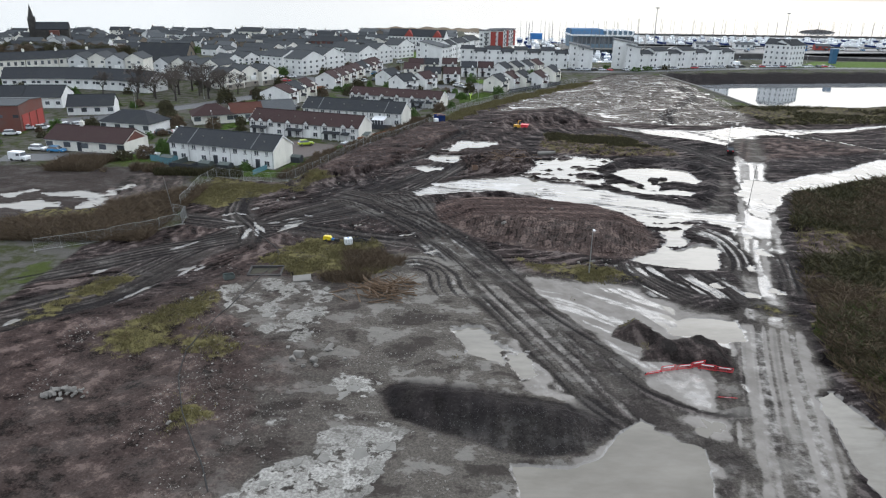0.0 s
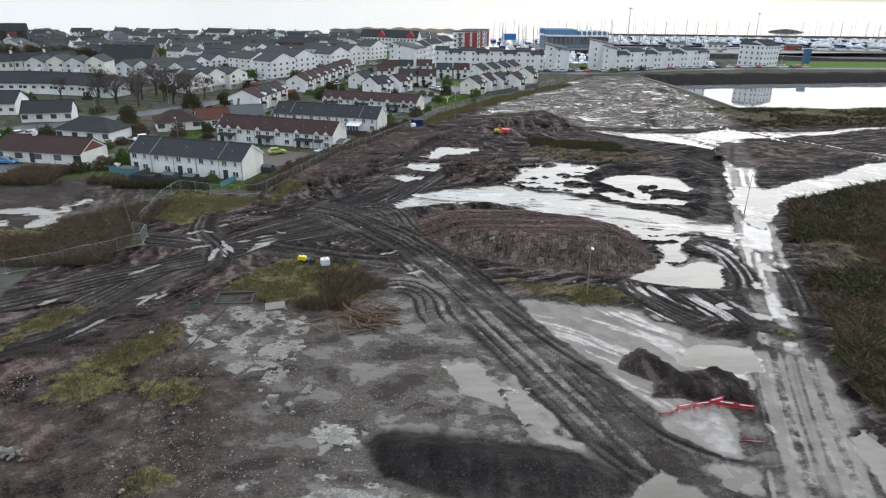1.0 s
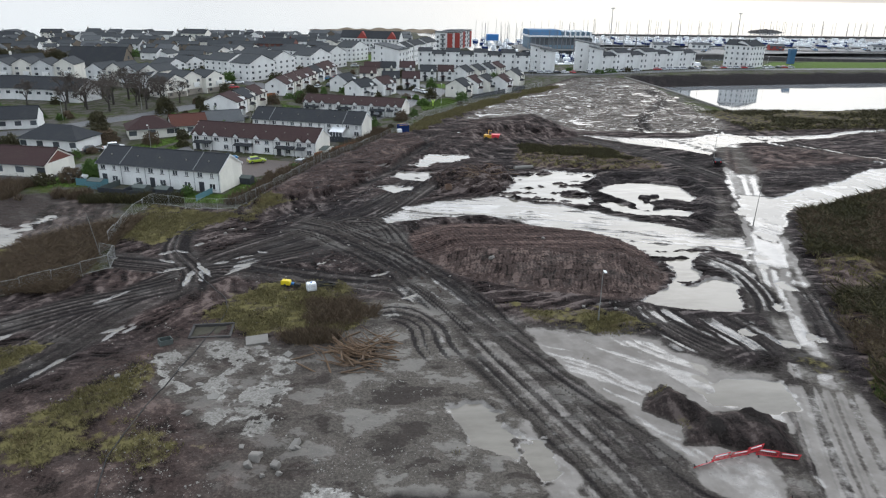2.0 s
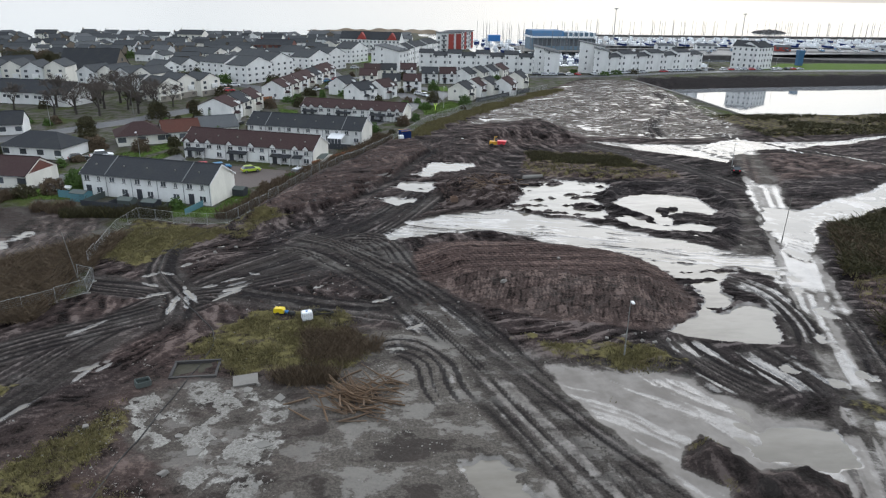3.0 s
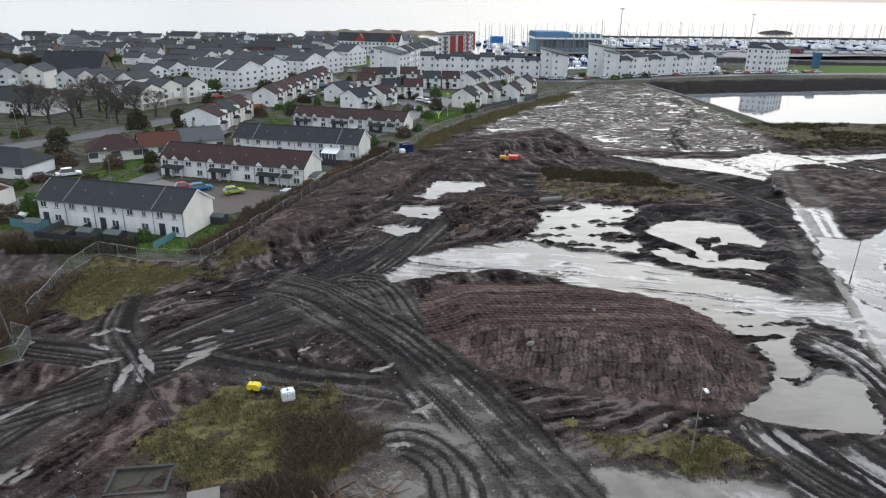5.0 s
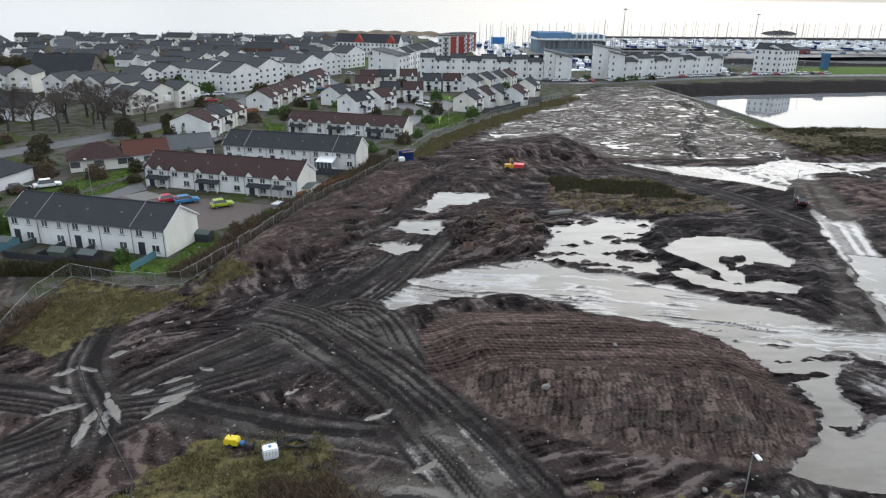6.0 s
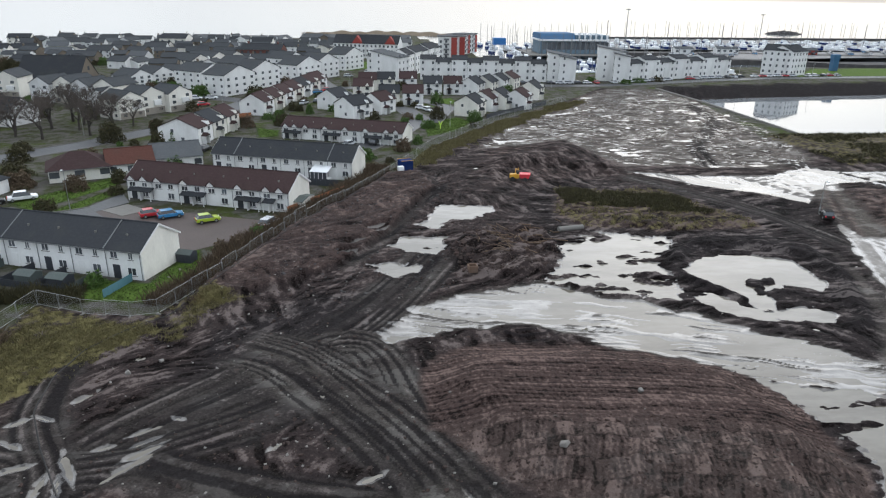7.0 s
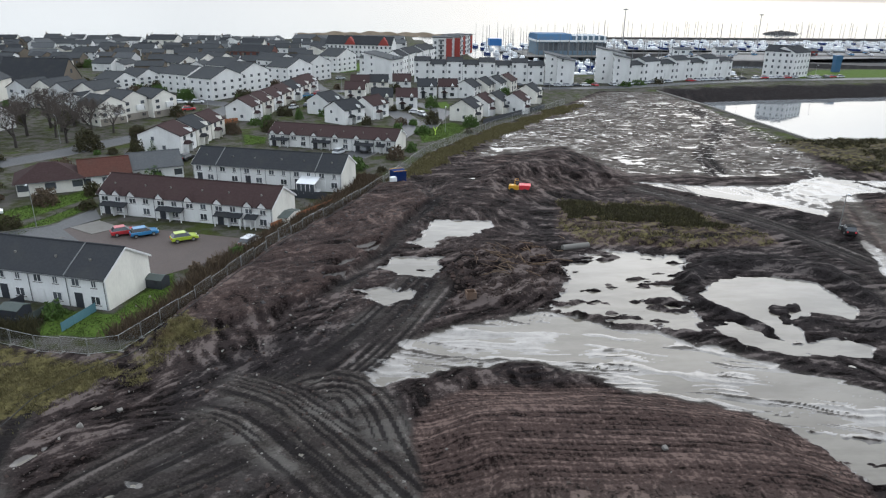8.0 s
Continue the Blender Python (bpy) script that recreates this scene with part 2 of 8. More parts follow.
# the ground: soils blended by the masks that the sheet carries
gm = Mat("site_soil")
brown, grass, pale, wet = gm.attr("soil")
tar, ash, rut, conc = gm.attr("cover")
n1 = gm.noise(0.11, 6, 0.62)
n2 = gm.noise(0.9, 6, 0.66)
n3 = gm.noise(4.0, 6, 0.7)
n4 = gm.noise(0.3, 5, 0.6)
trough, lumps, clods, pocked = gm.attr("churn")
# shallow films of water between the clods of the far plot
film = gm.noise(1.15, 8, 0.68, (0.45, 1.0, 1))
film = gm.math("MULTIPLY", gm.span(gm.math("ADD", film, gm.math("MULTIPLY", gm.math("SUBTRACT", n1, 0.5), 0.35)), 0.535, 0.60), pocked)
wet = gm.math("MAXIMUM", wet, film)
fine_grit = gm.span(n3, 0.50, 0.66)
# dark troughs, dried pale ridges: the relief that flat light loses goes into colour
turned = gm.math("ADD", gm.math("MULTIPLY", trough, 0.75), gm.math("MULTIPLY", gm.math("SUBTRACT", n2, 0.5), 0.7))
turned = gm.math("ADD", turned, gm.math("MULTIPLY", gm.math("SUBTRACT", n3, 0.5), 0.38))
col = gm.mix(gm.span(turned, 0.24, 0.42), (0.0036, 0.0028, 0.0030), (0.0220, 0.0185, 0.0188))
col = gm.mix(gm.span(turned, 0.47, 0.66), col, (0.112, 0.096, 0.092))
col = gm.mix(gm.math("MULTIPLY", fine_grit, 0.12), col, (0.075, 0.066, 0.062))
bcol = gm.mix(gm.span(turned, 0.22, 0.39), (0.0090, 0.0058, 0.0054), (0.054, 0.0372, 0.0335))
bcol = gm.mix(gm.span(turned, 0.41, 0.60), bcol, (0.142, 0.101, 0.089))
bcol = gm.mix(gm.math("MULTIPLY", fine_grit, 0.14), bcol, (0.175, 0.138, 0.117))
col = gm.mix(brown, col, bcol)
acol = gm.mix(gm.span(n3, 0.28, 0.76), (0.068, 0.060, 0.053), (0.150, 0.136, 0.120))
n5 = gm.noise(0.22, 8, 0.66, (0.8, 1.2, 1))
acol = gm.mix(gm.math("MULTIPLY", gm.span(n5, 0.53, 0.58), 0.75), acol, (0.235, 0.220, 0.202))
acol = gm.mix(gm.math("MULTIPLY", gm.span(n5, 0.46, 0.40), 0.8), acol, (0.040, 0.034, 0.031))
col = gm.mix(ash, col, acol)
gcol = gm.mix(gm.span(n2, 0.36, 0.64), (0.050, 0.043, 0.019), (0.130, 0.114, 0.052))
gcol = gm.mix(gm.span(n4, 0.52, 0.72), gcol, (0.070, 0.052, 0.028))
gfac = gm.span(gm.math("ADD", grass, gm.math("MULTIPLY", gm.math("SUBTRACT", n2, 0.5), 1.6)), 0.35, 0.7)
col = gm.mix(gfac, col, gcol)
pcol = gm.mix(gm.span(n4, 0.34, 0.66), (0.172, 0.157, 0.144), (0.240, 0.222, 0.206))
pfac = gm.span(gm.math("ADD", pale, gm.math("MULTIPLY", gm.math("SUBTRACT", n2, 0.5), 0.5)), 0.42, 0.66)
col = gm.mix(pfac, col, pcol)
ccol = gm.mix(gm.span(n3, 0.36, 0.64), (0.21, 0.20, 0.186), (0.42, 0.405, 0.38))
vor = gm.t.nodes.new("ShaderNodeTexVoronoi")
vor.inputs["Scale"].default_value = 0.42
warp = gm.t.nodes.new("ShaderNodeVectorMath")
warp.operation = "ADD"
wn = gm.t.nodes.new("ShaderNodeTexNoise")
wn.inputs["Scale"].default_value, wn.inputs["Detail"].default_value = 1.1, 3.0
gm.put(wn.inputs["Vector"], gm.co)
gm.put(warp.inputs[0], gm.co), gm.put(warp.inputs[1], wn.outputs["Color"])
gm.put(vor.inputs["Vector"], warp.outputs[0])
cellsep = gm.t.nodes.new("ShaderNodeSeparateColor")
gm.put(cellsep.inputs["Color"], vor.outputs["Color"])
cell = cellsep.outputs["Red"]
ccol = gm.mix(gm.math("MULTIPLY", cell, 0.6), ccol, (0.10, 0.092, 0.082))
conc = gm.math("ADD", conc, gm.math("MULTIPLY", gm.math("SUBTRACT", cell, 0.55), 0.5))
cfac = gm.span(gm.math("ADD", conc, gm.math("MULTIPLY", gm.math("SUBTRACT", n4, 0.5), 1.7)), 0.50, 0.64)
cfac = gm.math("MULTIPLY", cfac, gm.span(n2, 0.40, 0.47))
col = gm.mix(cfac, col, ccol)
tcol = gm.mix(gm.span(n4, 0.42, 0.60), (0.085, 0.080, 0.073), (0.042, 0.046, 0.022))
tcol = gm.mix(gm.span(n1, 0.54, 0.62), tcol, (0.050, 0.062, 0.020))
tcol = gm.mix(clods, tcol, gm.mix(gm.span(n2, 0.3, 0.7), (0.055, 0.095, 0.018), (0.085, 0.130, 0.030)))
col = gm.mix(gm.math("MAXIMUM", tar, clods), col, tcol)
wfac = gm.span(gm.math("ADD", wet, gm.math("MULTIPLY", gm.math("SUBTRACT", n2, 0.5), 0.6)), 0.36, 0.62)
col = gm.mix(gm.math("MULTIPLY", wfac, 0.55), col, gm.mix(gm.span(n4, 0.35, 0.65), (0.172, 0.157, 0.144), (0.245, 0.227, 0.211)))
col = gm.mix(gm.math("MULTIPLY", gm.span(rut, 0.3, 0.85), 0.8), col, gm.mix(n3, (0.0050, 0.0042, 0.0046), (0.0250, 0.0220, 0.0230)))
gm.bump(gm.math("ADD", n2, gm.math("MULTIPLY", n3, 0.45)), gm.span(gm.math("MAXIMUM", wfac, gm.math("MULTIPLY", pfac, 0.85)), 0.0, 1.0, 1.0, 0.06), 0.20)
damp = gm.span(n2, 0.35, 0.65, 0.6, 0.95)
rgh = gm.t.nodes.new("ShaderNodeMix")
gm.put(rgh.inputs[0], wfac), gm.put(rgh.inputs[2], damp), gm.put(rgh.inputs[3], 0.09)
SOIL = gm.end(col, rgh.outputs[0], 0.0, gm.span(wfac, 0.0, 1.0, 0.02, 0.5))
HULL_GREY = worn("grey_blue_sheet", (0.13, 0.20, 0.26), 0.6, much=0.3)


# ---- fields over the ground ----
TABLE = np.random.RandomState(7).rand(256, 256)


def vnoise(x, y, seed=0):
    x, y = x + 17.3 * seed, y - 9.7 * seed
    i, j = np.floor(x).astype(int), np.floor(y).astype(int)
    fx, fy = x - i, y - j
    fx, fy = fx * fx * (3 - 2 * fx), fy * fy * (3 - 2 * fy)
    a, b = TABLE[i % 256, j % 256], TABLE[(i + 1) % 256, j % 256]
    c, d = TABLE[i % 256, (j + 1) % 256], TABLE[(i + 1) % 256, (j + 1) % 256]
    return (a * (1 - fx) + b * fx) * (1 - fy) + (c * (1 - fx) + d * fx) * fy


def fbm(x, y, scale, octaves=4, seed=0):
    total, amp, norm = 0, 1.0, 0
    for k in range(octaves):
        total = total + amp * (vnoise(x * scale * 2 ** k, y * scale * 2 ** k, seed + k) - 0.5)
        norm, amp = norm + amp, amp * 0.55
    return total / norm * 2


def smooth(a, b, v):
    t = np.clip((v - a) / (b - a), 0, 1)
    return t * t * (3 - 2 * t)


def spans(*steps):
    out = [steps[0][0]]
    for a, b, n in steps:
        out += list(np.linspace(a, b, n + 1)[1:])
    return np.array(out)


def geo(a, b, n):
    return a * (b / a) ** (np.arange(1, n + 1) / n)


gx = np.concatenate([-geo(130, 5200, 16)[::-1], spans((-130, -62, 68), (-62, -40, 66), (-40, 45, 370), (45, 70, 76), (70, 140, 70), (140, 260, 60), (260, 440, 30)), geo(440, 5200, 14)])
gy = np.concatenate([[-3000, -1000, -300, -100, -30], spans((0, 36, 24), (36, 92, 252), (92, 130, 205), (130, 165, 118), (165, 240, 150), (240, 340, 100), (340, 480, 36)), geo(480, 5200, 34)])
X, Y = np.meshgrid(gx, gy)
AREA = [None]      # the part of the sheet that the last plot or strip covers


def within(poly, ragged=1.0, scale=0.35, seed=0, soft=0.8, grow=0.0):
    """How far inside a ragged-edged plot each point of the sheet lies: (mask 0..1, metres inside)."""
    p = np.array(poly, float)
    pad = 3 + 2 * ragged + abs(grow) + soft
    iy = np.where((gy > p[:, 1].min() - pad) & (gy < p[:, 1].max() + pad))[0]
    ix = np.where((gx > p[:, 0].min() - pad) & (gx < p[:, 0].max() + pad))[0]
    sl = (slice(iy[0], iy[-1] + 1), slice(ix[0], ix[-1] + 1))
    x, y = X[sl], Y[sl]
    d2, inside = np.full(x.shape, 1e9), np.zeros(x.shape, bool)
    for (x0, y0), (x1, y1) in zip(p, np.roll(p, -1, 0)):
        ex, ey = x1 - x0, y1 - y0
        t = np.clip(((x - x0) * ex + (y - y0) * ey) / (ex * ex + ey * ey + 1e-9), 0, 1)
        d2 = np.minimum(d2, (x - x0 - t * ex) ** 2 + (y - y0 - t * ey) ** 2)
        inside ^= ((y0 > y) != (y1 > y)) & (x < ex * (y - y0) / (ey if abs(ey) > 1e-9 else 1e-9) + x0)
    d = np.where(inside, 1, -1) * np.sqrt(d2) + ragged * (fbm(x, y, scale, 4, seed) + 0.55 * fbm(x * 0.6 + y * 0.3, y * 1.3, scale * 3.1, 3, seed + 2)) + grow
    mask, depth = np.zeros(X.shape), np.full(X.shape, -9.0)
    mask[sl], depth[sl] = smooth(-soft / 2, soft / 2, d), d
    AREA[0] = sl
    return mask, depth


def along(points, width, ragged=0.5, seed=0):
    """A swept strip: (mask 0..1, metres across, metres along)."""
    p = np.array(points, float)
    pp = np.vstack([2 * p[0] - p[1], p, 2 * p[-1] - p[-2]])
    c = []
    for k in range(1, len(pp) - 2):
        for t in np.linspace(0, 1, 8, endpoint=False):
            a, b, e, f = pp[k - 1], pp[k], pp[k + 1], pp[k + 2]
            c.append(0.5 * (2 * b + (e - a) * t + (2 * a - 5 * b + 4 * e - f) * t * t + (3 * b - a - 3 * e + f) * t ** 3))
    c.append(p[-1])
    c = np.array(c)
    pad = width + 2
    iy = np.where((gy > c[:, 1].min() - pad) & (gy < c[:, 1].max() + pad))[0]
    ix = np.where((gx > c[:, 0].min() - pad) & (gx < c[:, 0].max() + pad))[0]
    sl = (slice(iy[0], iy[-1] + 1), slice(ix[0], ix[-1] + 1))
    x, y = X[sl], Y[sl]
    best, u, s, run = np.full(x.shape, 1e9), np.zeros(x.shape), np.zeros(x.shape), 0.0
    for (x0, y0), (x1, y1) in zip(c[:-1], c[1:]):
        ex, ey = x1 - x0, y1 - y0
        ln = math.hypot(ex, ey)
        t = np.clip(((x - x0) * ex + (y - y0) * ey) / (ln * ln), 0, 1)
        qx, qy = x - x0 - t * ex, y - y0 - t * ey
        d2 = qx * qx + qy * qy
        m = d2 < best
        best[m], u[m], s[m] = d2[m], (np.sqrt(d2) * np.sign(ex * qy - ey * qx))[m], (run + t * ln)[m]
        run += ln
    mask, uu, ss = np.zeros(X.shape), np.zeros(X.shape), np.zeros(X.shape)
    mask[sl] = smooth(-0.9, 0.9, width / 2 - np.abs(u) + ragged * 2 * fbm(x, y, 0.3, 3, seed)) * smooth(0, 5, s) * smooth(0, 5, run - s)
    uu[sl], ss[sl] = u, s
    AREA[0] = sl
    return mask, uu, ss


def streaks(u, s, fine=1.1, run=0.05, seed=0):
    """Noise drawn out along a strip: tyre ruts and smears, 0..1."""
    w = u + 0.7 * (vnoise(s * 0.07, u * 0.1, seed + 5) - 0.5)
    return 0.6 * vnoise(w * fine, s * run, seed) + 0.4 * vnoise(w * fine * 2.3, s * run * 2.2, seed + 3)


site, site_in = within([(-58, -90), (-54, 97), (-43, 108), (-47, 117), (-47, 138), (-32, 134.5), (-27, 147), (-21, 164), (-4.5, 200.5), (6, 230), (28, 265), (58, 306),
                        (80, 340), (102, 336), (106, 305), (96, 240), (400, 260), (400, -90)], 0.6, 0.2, 1)
Z = 0.16 + site * (0.26 * fbm(X, Y, 0.09, 3, 2) + 0.16 * fbm(X, Y, 0.5, 4, 3) + 0.07 * fbm(X, Y, 1.9, 2, 4))
BROWN = 0.25 * site + 0.35 * site * smooth(0.0, 0.5, fbm(X, Y, 0.05, 4, 5))
GRASSY, PALE, WET, TAR, ASH, RUT, CONC = ((np.zeros(X.shape) for _ in range(7)))
TAR = (1 - site) * 1.0


def lay(field, mask, value):
    return field * (1 - mask) + value * mask


def pond(poly, seed, ragged=0.8, deep=0.45, scale=0.4, specks=0.25):
    m, d = within(poly, ragged, scale, seed, 1.2)
    q = AREA[0]
    m, d, x, y = m[q], d[q], X[q], Y[q]
    bars = fbm(x * 0.45 + y * 0.12, y * 1.1, 0.5, 4, seed + 40)
    Z[q] = lay(Z[q], m, -0.12 - deep * np.clip(d, 0, 1.2) / 1.2 + specks * 2.2 * np.clip(bars - 0.22, 0, 1))
    WET[q] = np.maximum(WET[q], m * smooth(0.4, 0.2, bars))


def slurry(poly, seed, ragged=1.2, level=-0.06, rough=0.16, tone=0.8, gloss=1.0, lift=0.24, streak=1.0):
    """Liquid mud, just above or below the water's level."""
    m, d = within(poly, ragged, 0.25, seed, 1.6 if gloss > 0.8 else 4.5)
    q = AREA[0]
    m, x, y = m[q], X[q], Y[q]
    tone = tone if gloss > 0.8 else tone * (0.45 + 0.55 * smooth(-8, 6, x + 4 * fbm(x, y, 0.12, 3, seed + 80)))
    flow = churn(-12 if seed == 31 else -52, seed + 60, 0.8, 0.055, 7.0, x, y)
    Z[q] = lay(Z[q], m, level - 0.05 + rough * 0.6 * fbm(x, y, 0.2, 3, seed + 9) + lift * (flow - 0.5))
    thin = churn(-12 if seed == 31 else -56, seed + 70, 2.0, 0.04, 7.0, x, y)
    dabs = smooth(0.56, 0.72, thin) * smooth(0.36, 0.58, vnoise(x * 0.22, y * 0.22, seed + 75))
    Z[q] += m * 0.10 * streak * dabs
    WET[q] = np.maximum(WET[q] * (1 - m), m * gloss * (0.6 + 0.4 * smooth(0.62, 0.45, flow)) * (1 - 0.7 * streak * dabs))
    ASH[q], BROWN[q], GRASSY[q] = lay(ASH[q], m, 0.7), BROWN[q] * (1 - 0.7 * m), GRASSY[q] * (1 - m)
    PALE[q] = np.maximum(PALE[q] * (1 - m), m * tone * (1 - 0.4 * streak * smooth(0.42, 0.66, flow)))
    RUT[q] = RUT[q] * (1 - m) + m * streak * np.maximum(0.55 * smooth(0.60, 0.74, flow), 0.7 * dabs)


def swept(points, width, seed, wet=0.3, pale=0.2, dark=0.8, deep=0.16, fine=1.1, level=None, ragged=0.5, run=0.05, grey=0.22):
    """A strip worn by wheels: ruts along it, wet and dark in turn."""
    m, u, s = along(points, width, ragged, seed)
    q = AREA[0]
    m, u, s = m[q], u[q], s[q]
    k = streaks(u, s, fine, run, seed)
    if level is not None:
        Z[q] = lay(Z[q], m, level)
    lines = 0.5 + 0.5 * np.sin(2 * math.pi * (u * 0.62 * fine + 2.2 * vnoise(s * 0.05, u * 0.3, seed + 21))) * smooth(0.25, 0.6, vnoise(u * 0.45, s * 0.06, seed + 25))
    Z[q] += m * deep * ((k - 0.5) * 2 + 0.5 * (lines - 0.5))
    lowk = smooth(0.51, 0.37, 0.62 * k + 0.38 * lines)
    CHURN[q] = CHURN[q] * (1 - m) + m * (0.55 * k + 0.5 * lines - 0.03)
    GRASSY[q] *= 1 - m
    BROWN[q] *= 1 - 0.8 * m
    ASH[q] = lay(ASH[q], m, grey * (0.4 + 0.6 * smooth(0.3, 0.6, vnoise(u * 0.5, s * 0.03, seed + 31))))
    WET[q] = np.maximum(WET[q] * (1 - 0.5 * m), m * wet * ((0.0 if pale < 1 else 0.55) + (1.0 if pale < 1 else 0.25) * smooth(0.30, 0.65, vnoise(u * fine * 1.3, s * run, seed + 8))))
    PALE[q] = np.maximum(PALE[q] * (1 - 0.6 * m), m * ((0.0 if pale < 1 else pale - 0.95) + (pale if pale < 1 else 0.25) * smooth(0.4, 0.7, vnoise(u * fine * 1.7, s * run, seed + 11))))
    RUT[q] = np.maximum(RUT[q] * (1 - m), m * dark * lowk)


# churned mud: wandering ridges and troughs left by tracks all over the site
def churn(angle, seed, fine=0.75, run=0.13, wander=5.0, x=None, y=None):
    x, y = (X, Y) if x is None else (x, y)
    c, s = math.cos(radians(angle)), math.sin(radians(angle))
    u = -x * s + y * c + wander * fbm(x, y, 0.035, 2, seed) + 0.8 * fbm(x, y, 0.25, 2, seed + 1)
    v = x * c + y * s
    a = vnoise(u * fine, v * run, seed + 2)
    b = 1 - np.abs(2 * vnoise(u * fine * 1.9, v * run * 1.7, seed + 3) - 1)
    e = vnoise(u * fine * 2.6, v * run * 3.1, seed + 4)
    return 0.42 * a + 0.33 * b + 0.25 * e


FINE = (slice(int(np.searchsorted(gy, 30)), int(np.searchsorted(gy, 345))), slice(int(np.searchsorted(gx, -64)), int(np.searchsorted(gx, 150))))
xs, ys = X[FINE], Y[FINE]
pick = vnoise(xs * 0.055 + 0.4 * fbm(xs, ys, 0.1, 2, 230), ys * 0.055, 231)
lean = smooth(2, 16, xs + 6 * fbm(xs, ys, 0.06, 2, 205))
mainly = churn(57, 206, 0.75, 0.13, 5.0, xs, ys) * (1 - lean) + churn(-8, 212, 0.75, 0.13, 5.0, xs, ys) * lean
small = churn(48, 261, 1.7, 0.42, 4.0, xs, ys) * (1 - lean) + churn(-4, 262, 1.7, 0.42, 4.0, xs, ys) * lean
mainly = 0.5 + 0.62 * (mainly - 0.5) + 0.62 * (small - 0.5)
other = churn(18, 240, 0.9, 0.16, 4.0, xs, ys)
third = churn(108, 250, 0.9, 0.18, 4.0, xs, ys)
w2, w3 = smooth(0.60, 0.68, pick), smooth(0.40, 0.32, pick)
CHURN = np.full(X.shape, 0.5)
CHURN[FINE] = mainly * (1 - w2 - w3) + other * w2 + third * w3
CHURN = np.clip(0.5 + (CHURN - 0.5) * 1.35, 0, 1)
# the cleared ground by the old bases lies flatter
m, d = within([(-60, 30), (22, 30), (14, 70), (-8, 96), (-28, 92), (-38, 78), (-60, 74)], 2.5, 0.12, 263, 6)
CHURN = CHURN * (1 - 0.8 * m) + 0.8 * m * (0.54 + 0.42 * fbm(X, Y, 0.55, 5, 264))
LUMPS = np.full(X.shape, 0.75)
LUMPS[FINE] = 1 - np.abs(fbm(xs, ys, 0.42, 4, 220))
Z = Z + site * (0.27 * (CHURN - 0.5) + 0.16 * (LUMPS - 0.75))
BROWN = BROWN * (1 - 0.75 * smooth(14, 24, X + 3 * fbm(X, Y, 0.1, 2, 274)) * smooth(205, 175, Y))
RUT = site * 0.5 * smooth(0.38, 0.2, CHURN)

# large plots of soil
m, d = within([(-40, 36), (22, 36), (14, 70), (2, 92), (-8, 96), (-28, 90), (-38, 70)], 2.5, 0.12, 21, 5)
ASH = lay(ASH, m, 0.10 + 0.75 * smooth(-24, -5, X + 5 * fbm(X, Y, 0.1, 3, 29)))
BROWN = lay(BROWN, m, 0.35 + 0.4 * smooth(-8, -24, X))
Z = Z + 0.16 * m
CHURN = CHURN * (1 - 0.6 * m) + 0.6 * m * (0.5 + 0.5 * fbm(X, Y, 0.5, 4, 30))
m, d = within([(-60, 30), (-22, 30), (-22, 62), (-38, 72), (-60, 80)], 2.5, 0.12, 22, 6)
Z = Z + 0.14 * m
BROWN = np.maximum(BROWN, 0.75 * m)
m, d = within([(-30, 136), (-18, 142), (-9.6, 152.5), (-6.2, 160.2), (-4.3, 166), (-0.8, 177.6), (4, 189), (1, 200), (-4.5, 200), (-21, 164)], 0.6, 0.3, 23, 0.9)
Z = Z + 1.0 * m + m * 0.22 * fbm(X, Y, 0.5, 4, 24)
CHURN = CHURN * (1 - 0.6 * m) + 0.6 * m * (0.56 + 0.35 * fbm(X * 0.8 - Y * 0.5, X * 0.5 + Y * 0.3, 0.5, 4, 275))
BROWN = np.maximum(BROWN, 0.8 * m * (0.6 + 0.4 * smooth(-0.3, 0.3, fbm(X, Y, 0.2, 3, 25))))
swept([(-12, 147), (-8.4, 152.7), (-5.2, 160.2), (-3.3, 166), (0.3, 177.6), (5, 189), (7, 193)], 1.6, 29, 0.1, 0.0, 1.3, 0.10, 0.5, None, 0.2)
m, d = within([(16, 224), (40, 236), (47, 208), (82, 205), (95, 214), (104, 250), (104, 334), (82, 338), (58, 303), (30, 265)], 2.0, 0.15, 26, 3)
Z = lay(Z, m, 0.06 + 0.17 * fbm(X * 0.6, Y * 1.1, 0.55, 4, 27))
BROWN, ASH = lay(BROWN, m, 0.45), lay(ASH, m, 0.62)
PLATE = m * 0.62
flecks = m * smooth(0.25, 0.5, fbm(X * 0.5, Y * 0.9, 0.4, 3, 28) + 0.2 * fbm(X, Y, 0.06, 2, 35))
WET, PALE = np.maximum(WET, flecks * 0.8), np.maximum(PALE, flecks * 0.6)

m, d = within([(-104, 98), (-58, 100), (-51, 120), (-51, 137), (-62, 145), (-104, 146)], 2.0, 0.2, 140, 3)
TAR, BROWN = TAR * (1 - m), np.maximum(BROWN, 0.35 * m)
YARD = m
Z, ASH = lay(Z, m, 0.06 + 0.1 * fbm(X, Y, 0.4, 3, 141)), lay(ASH, m, 0.2)

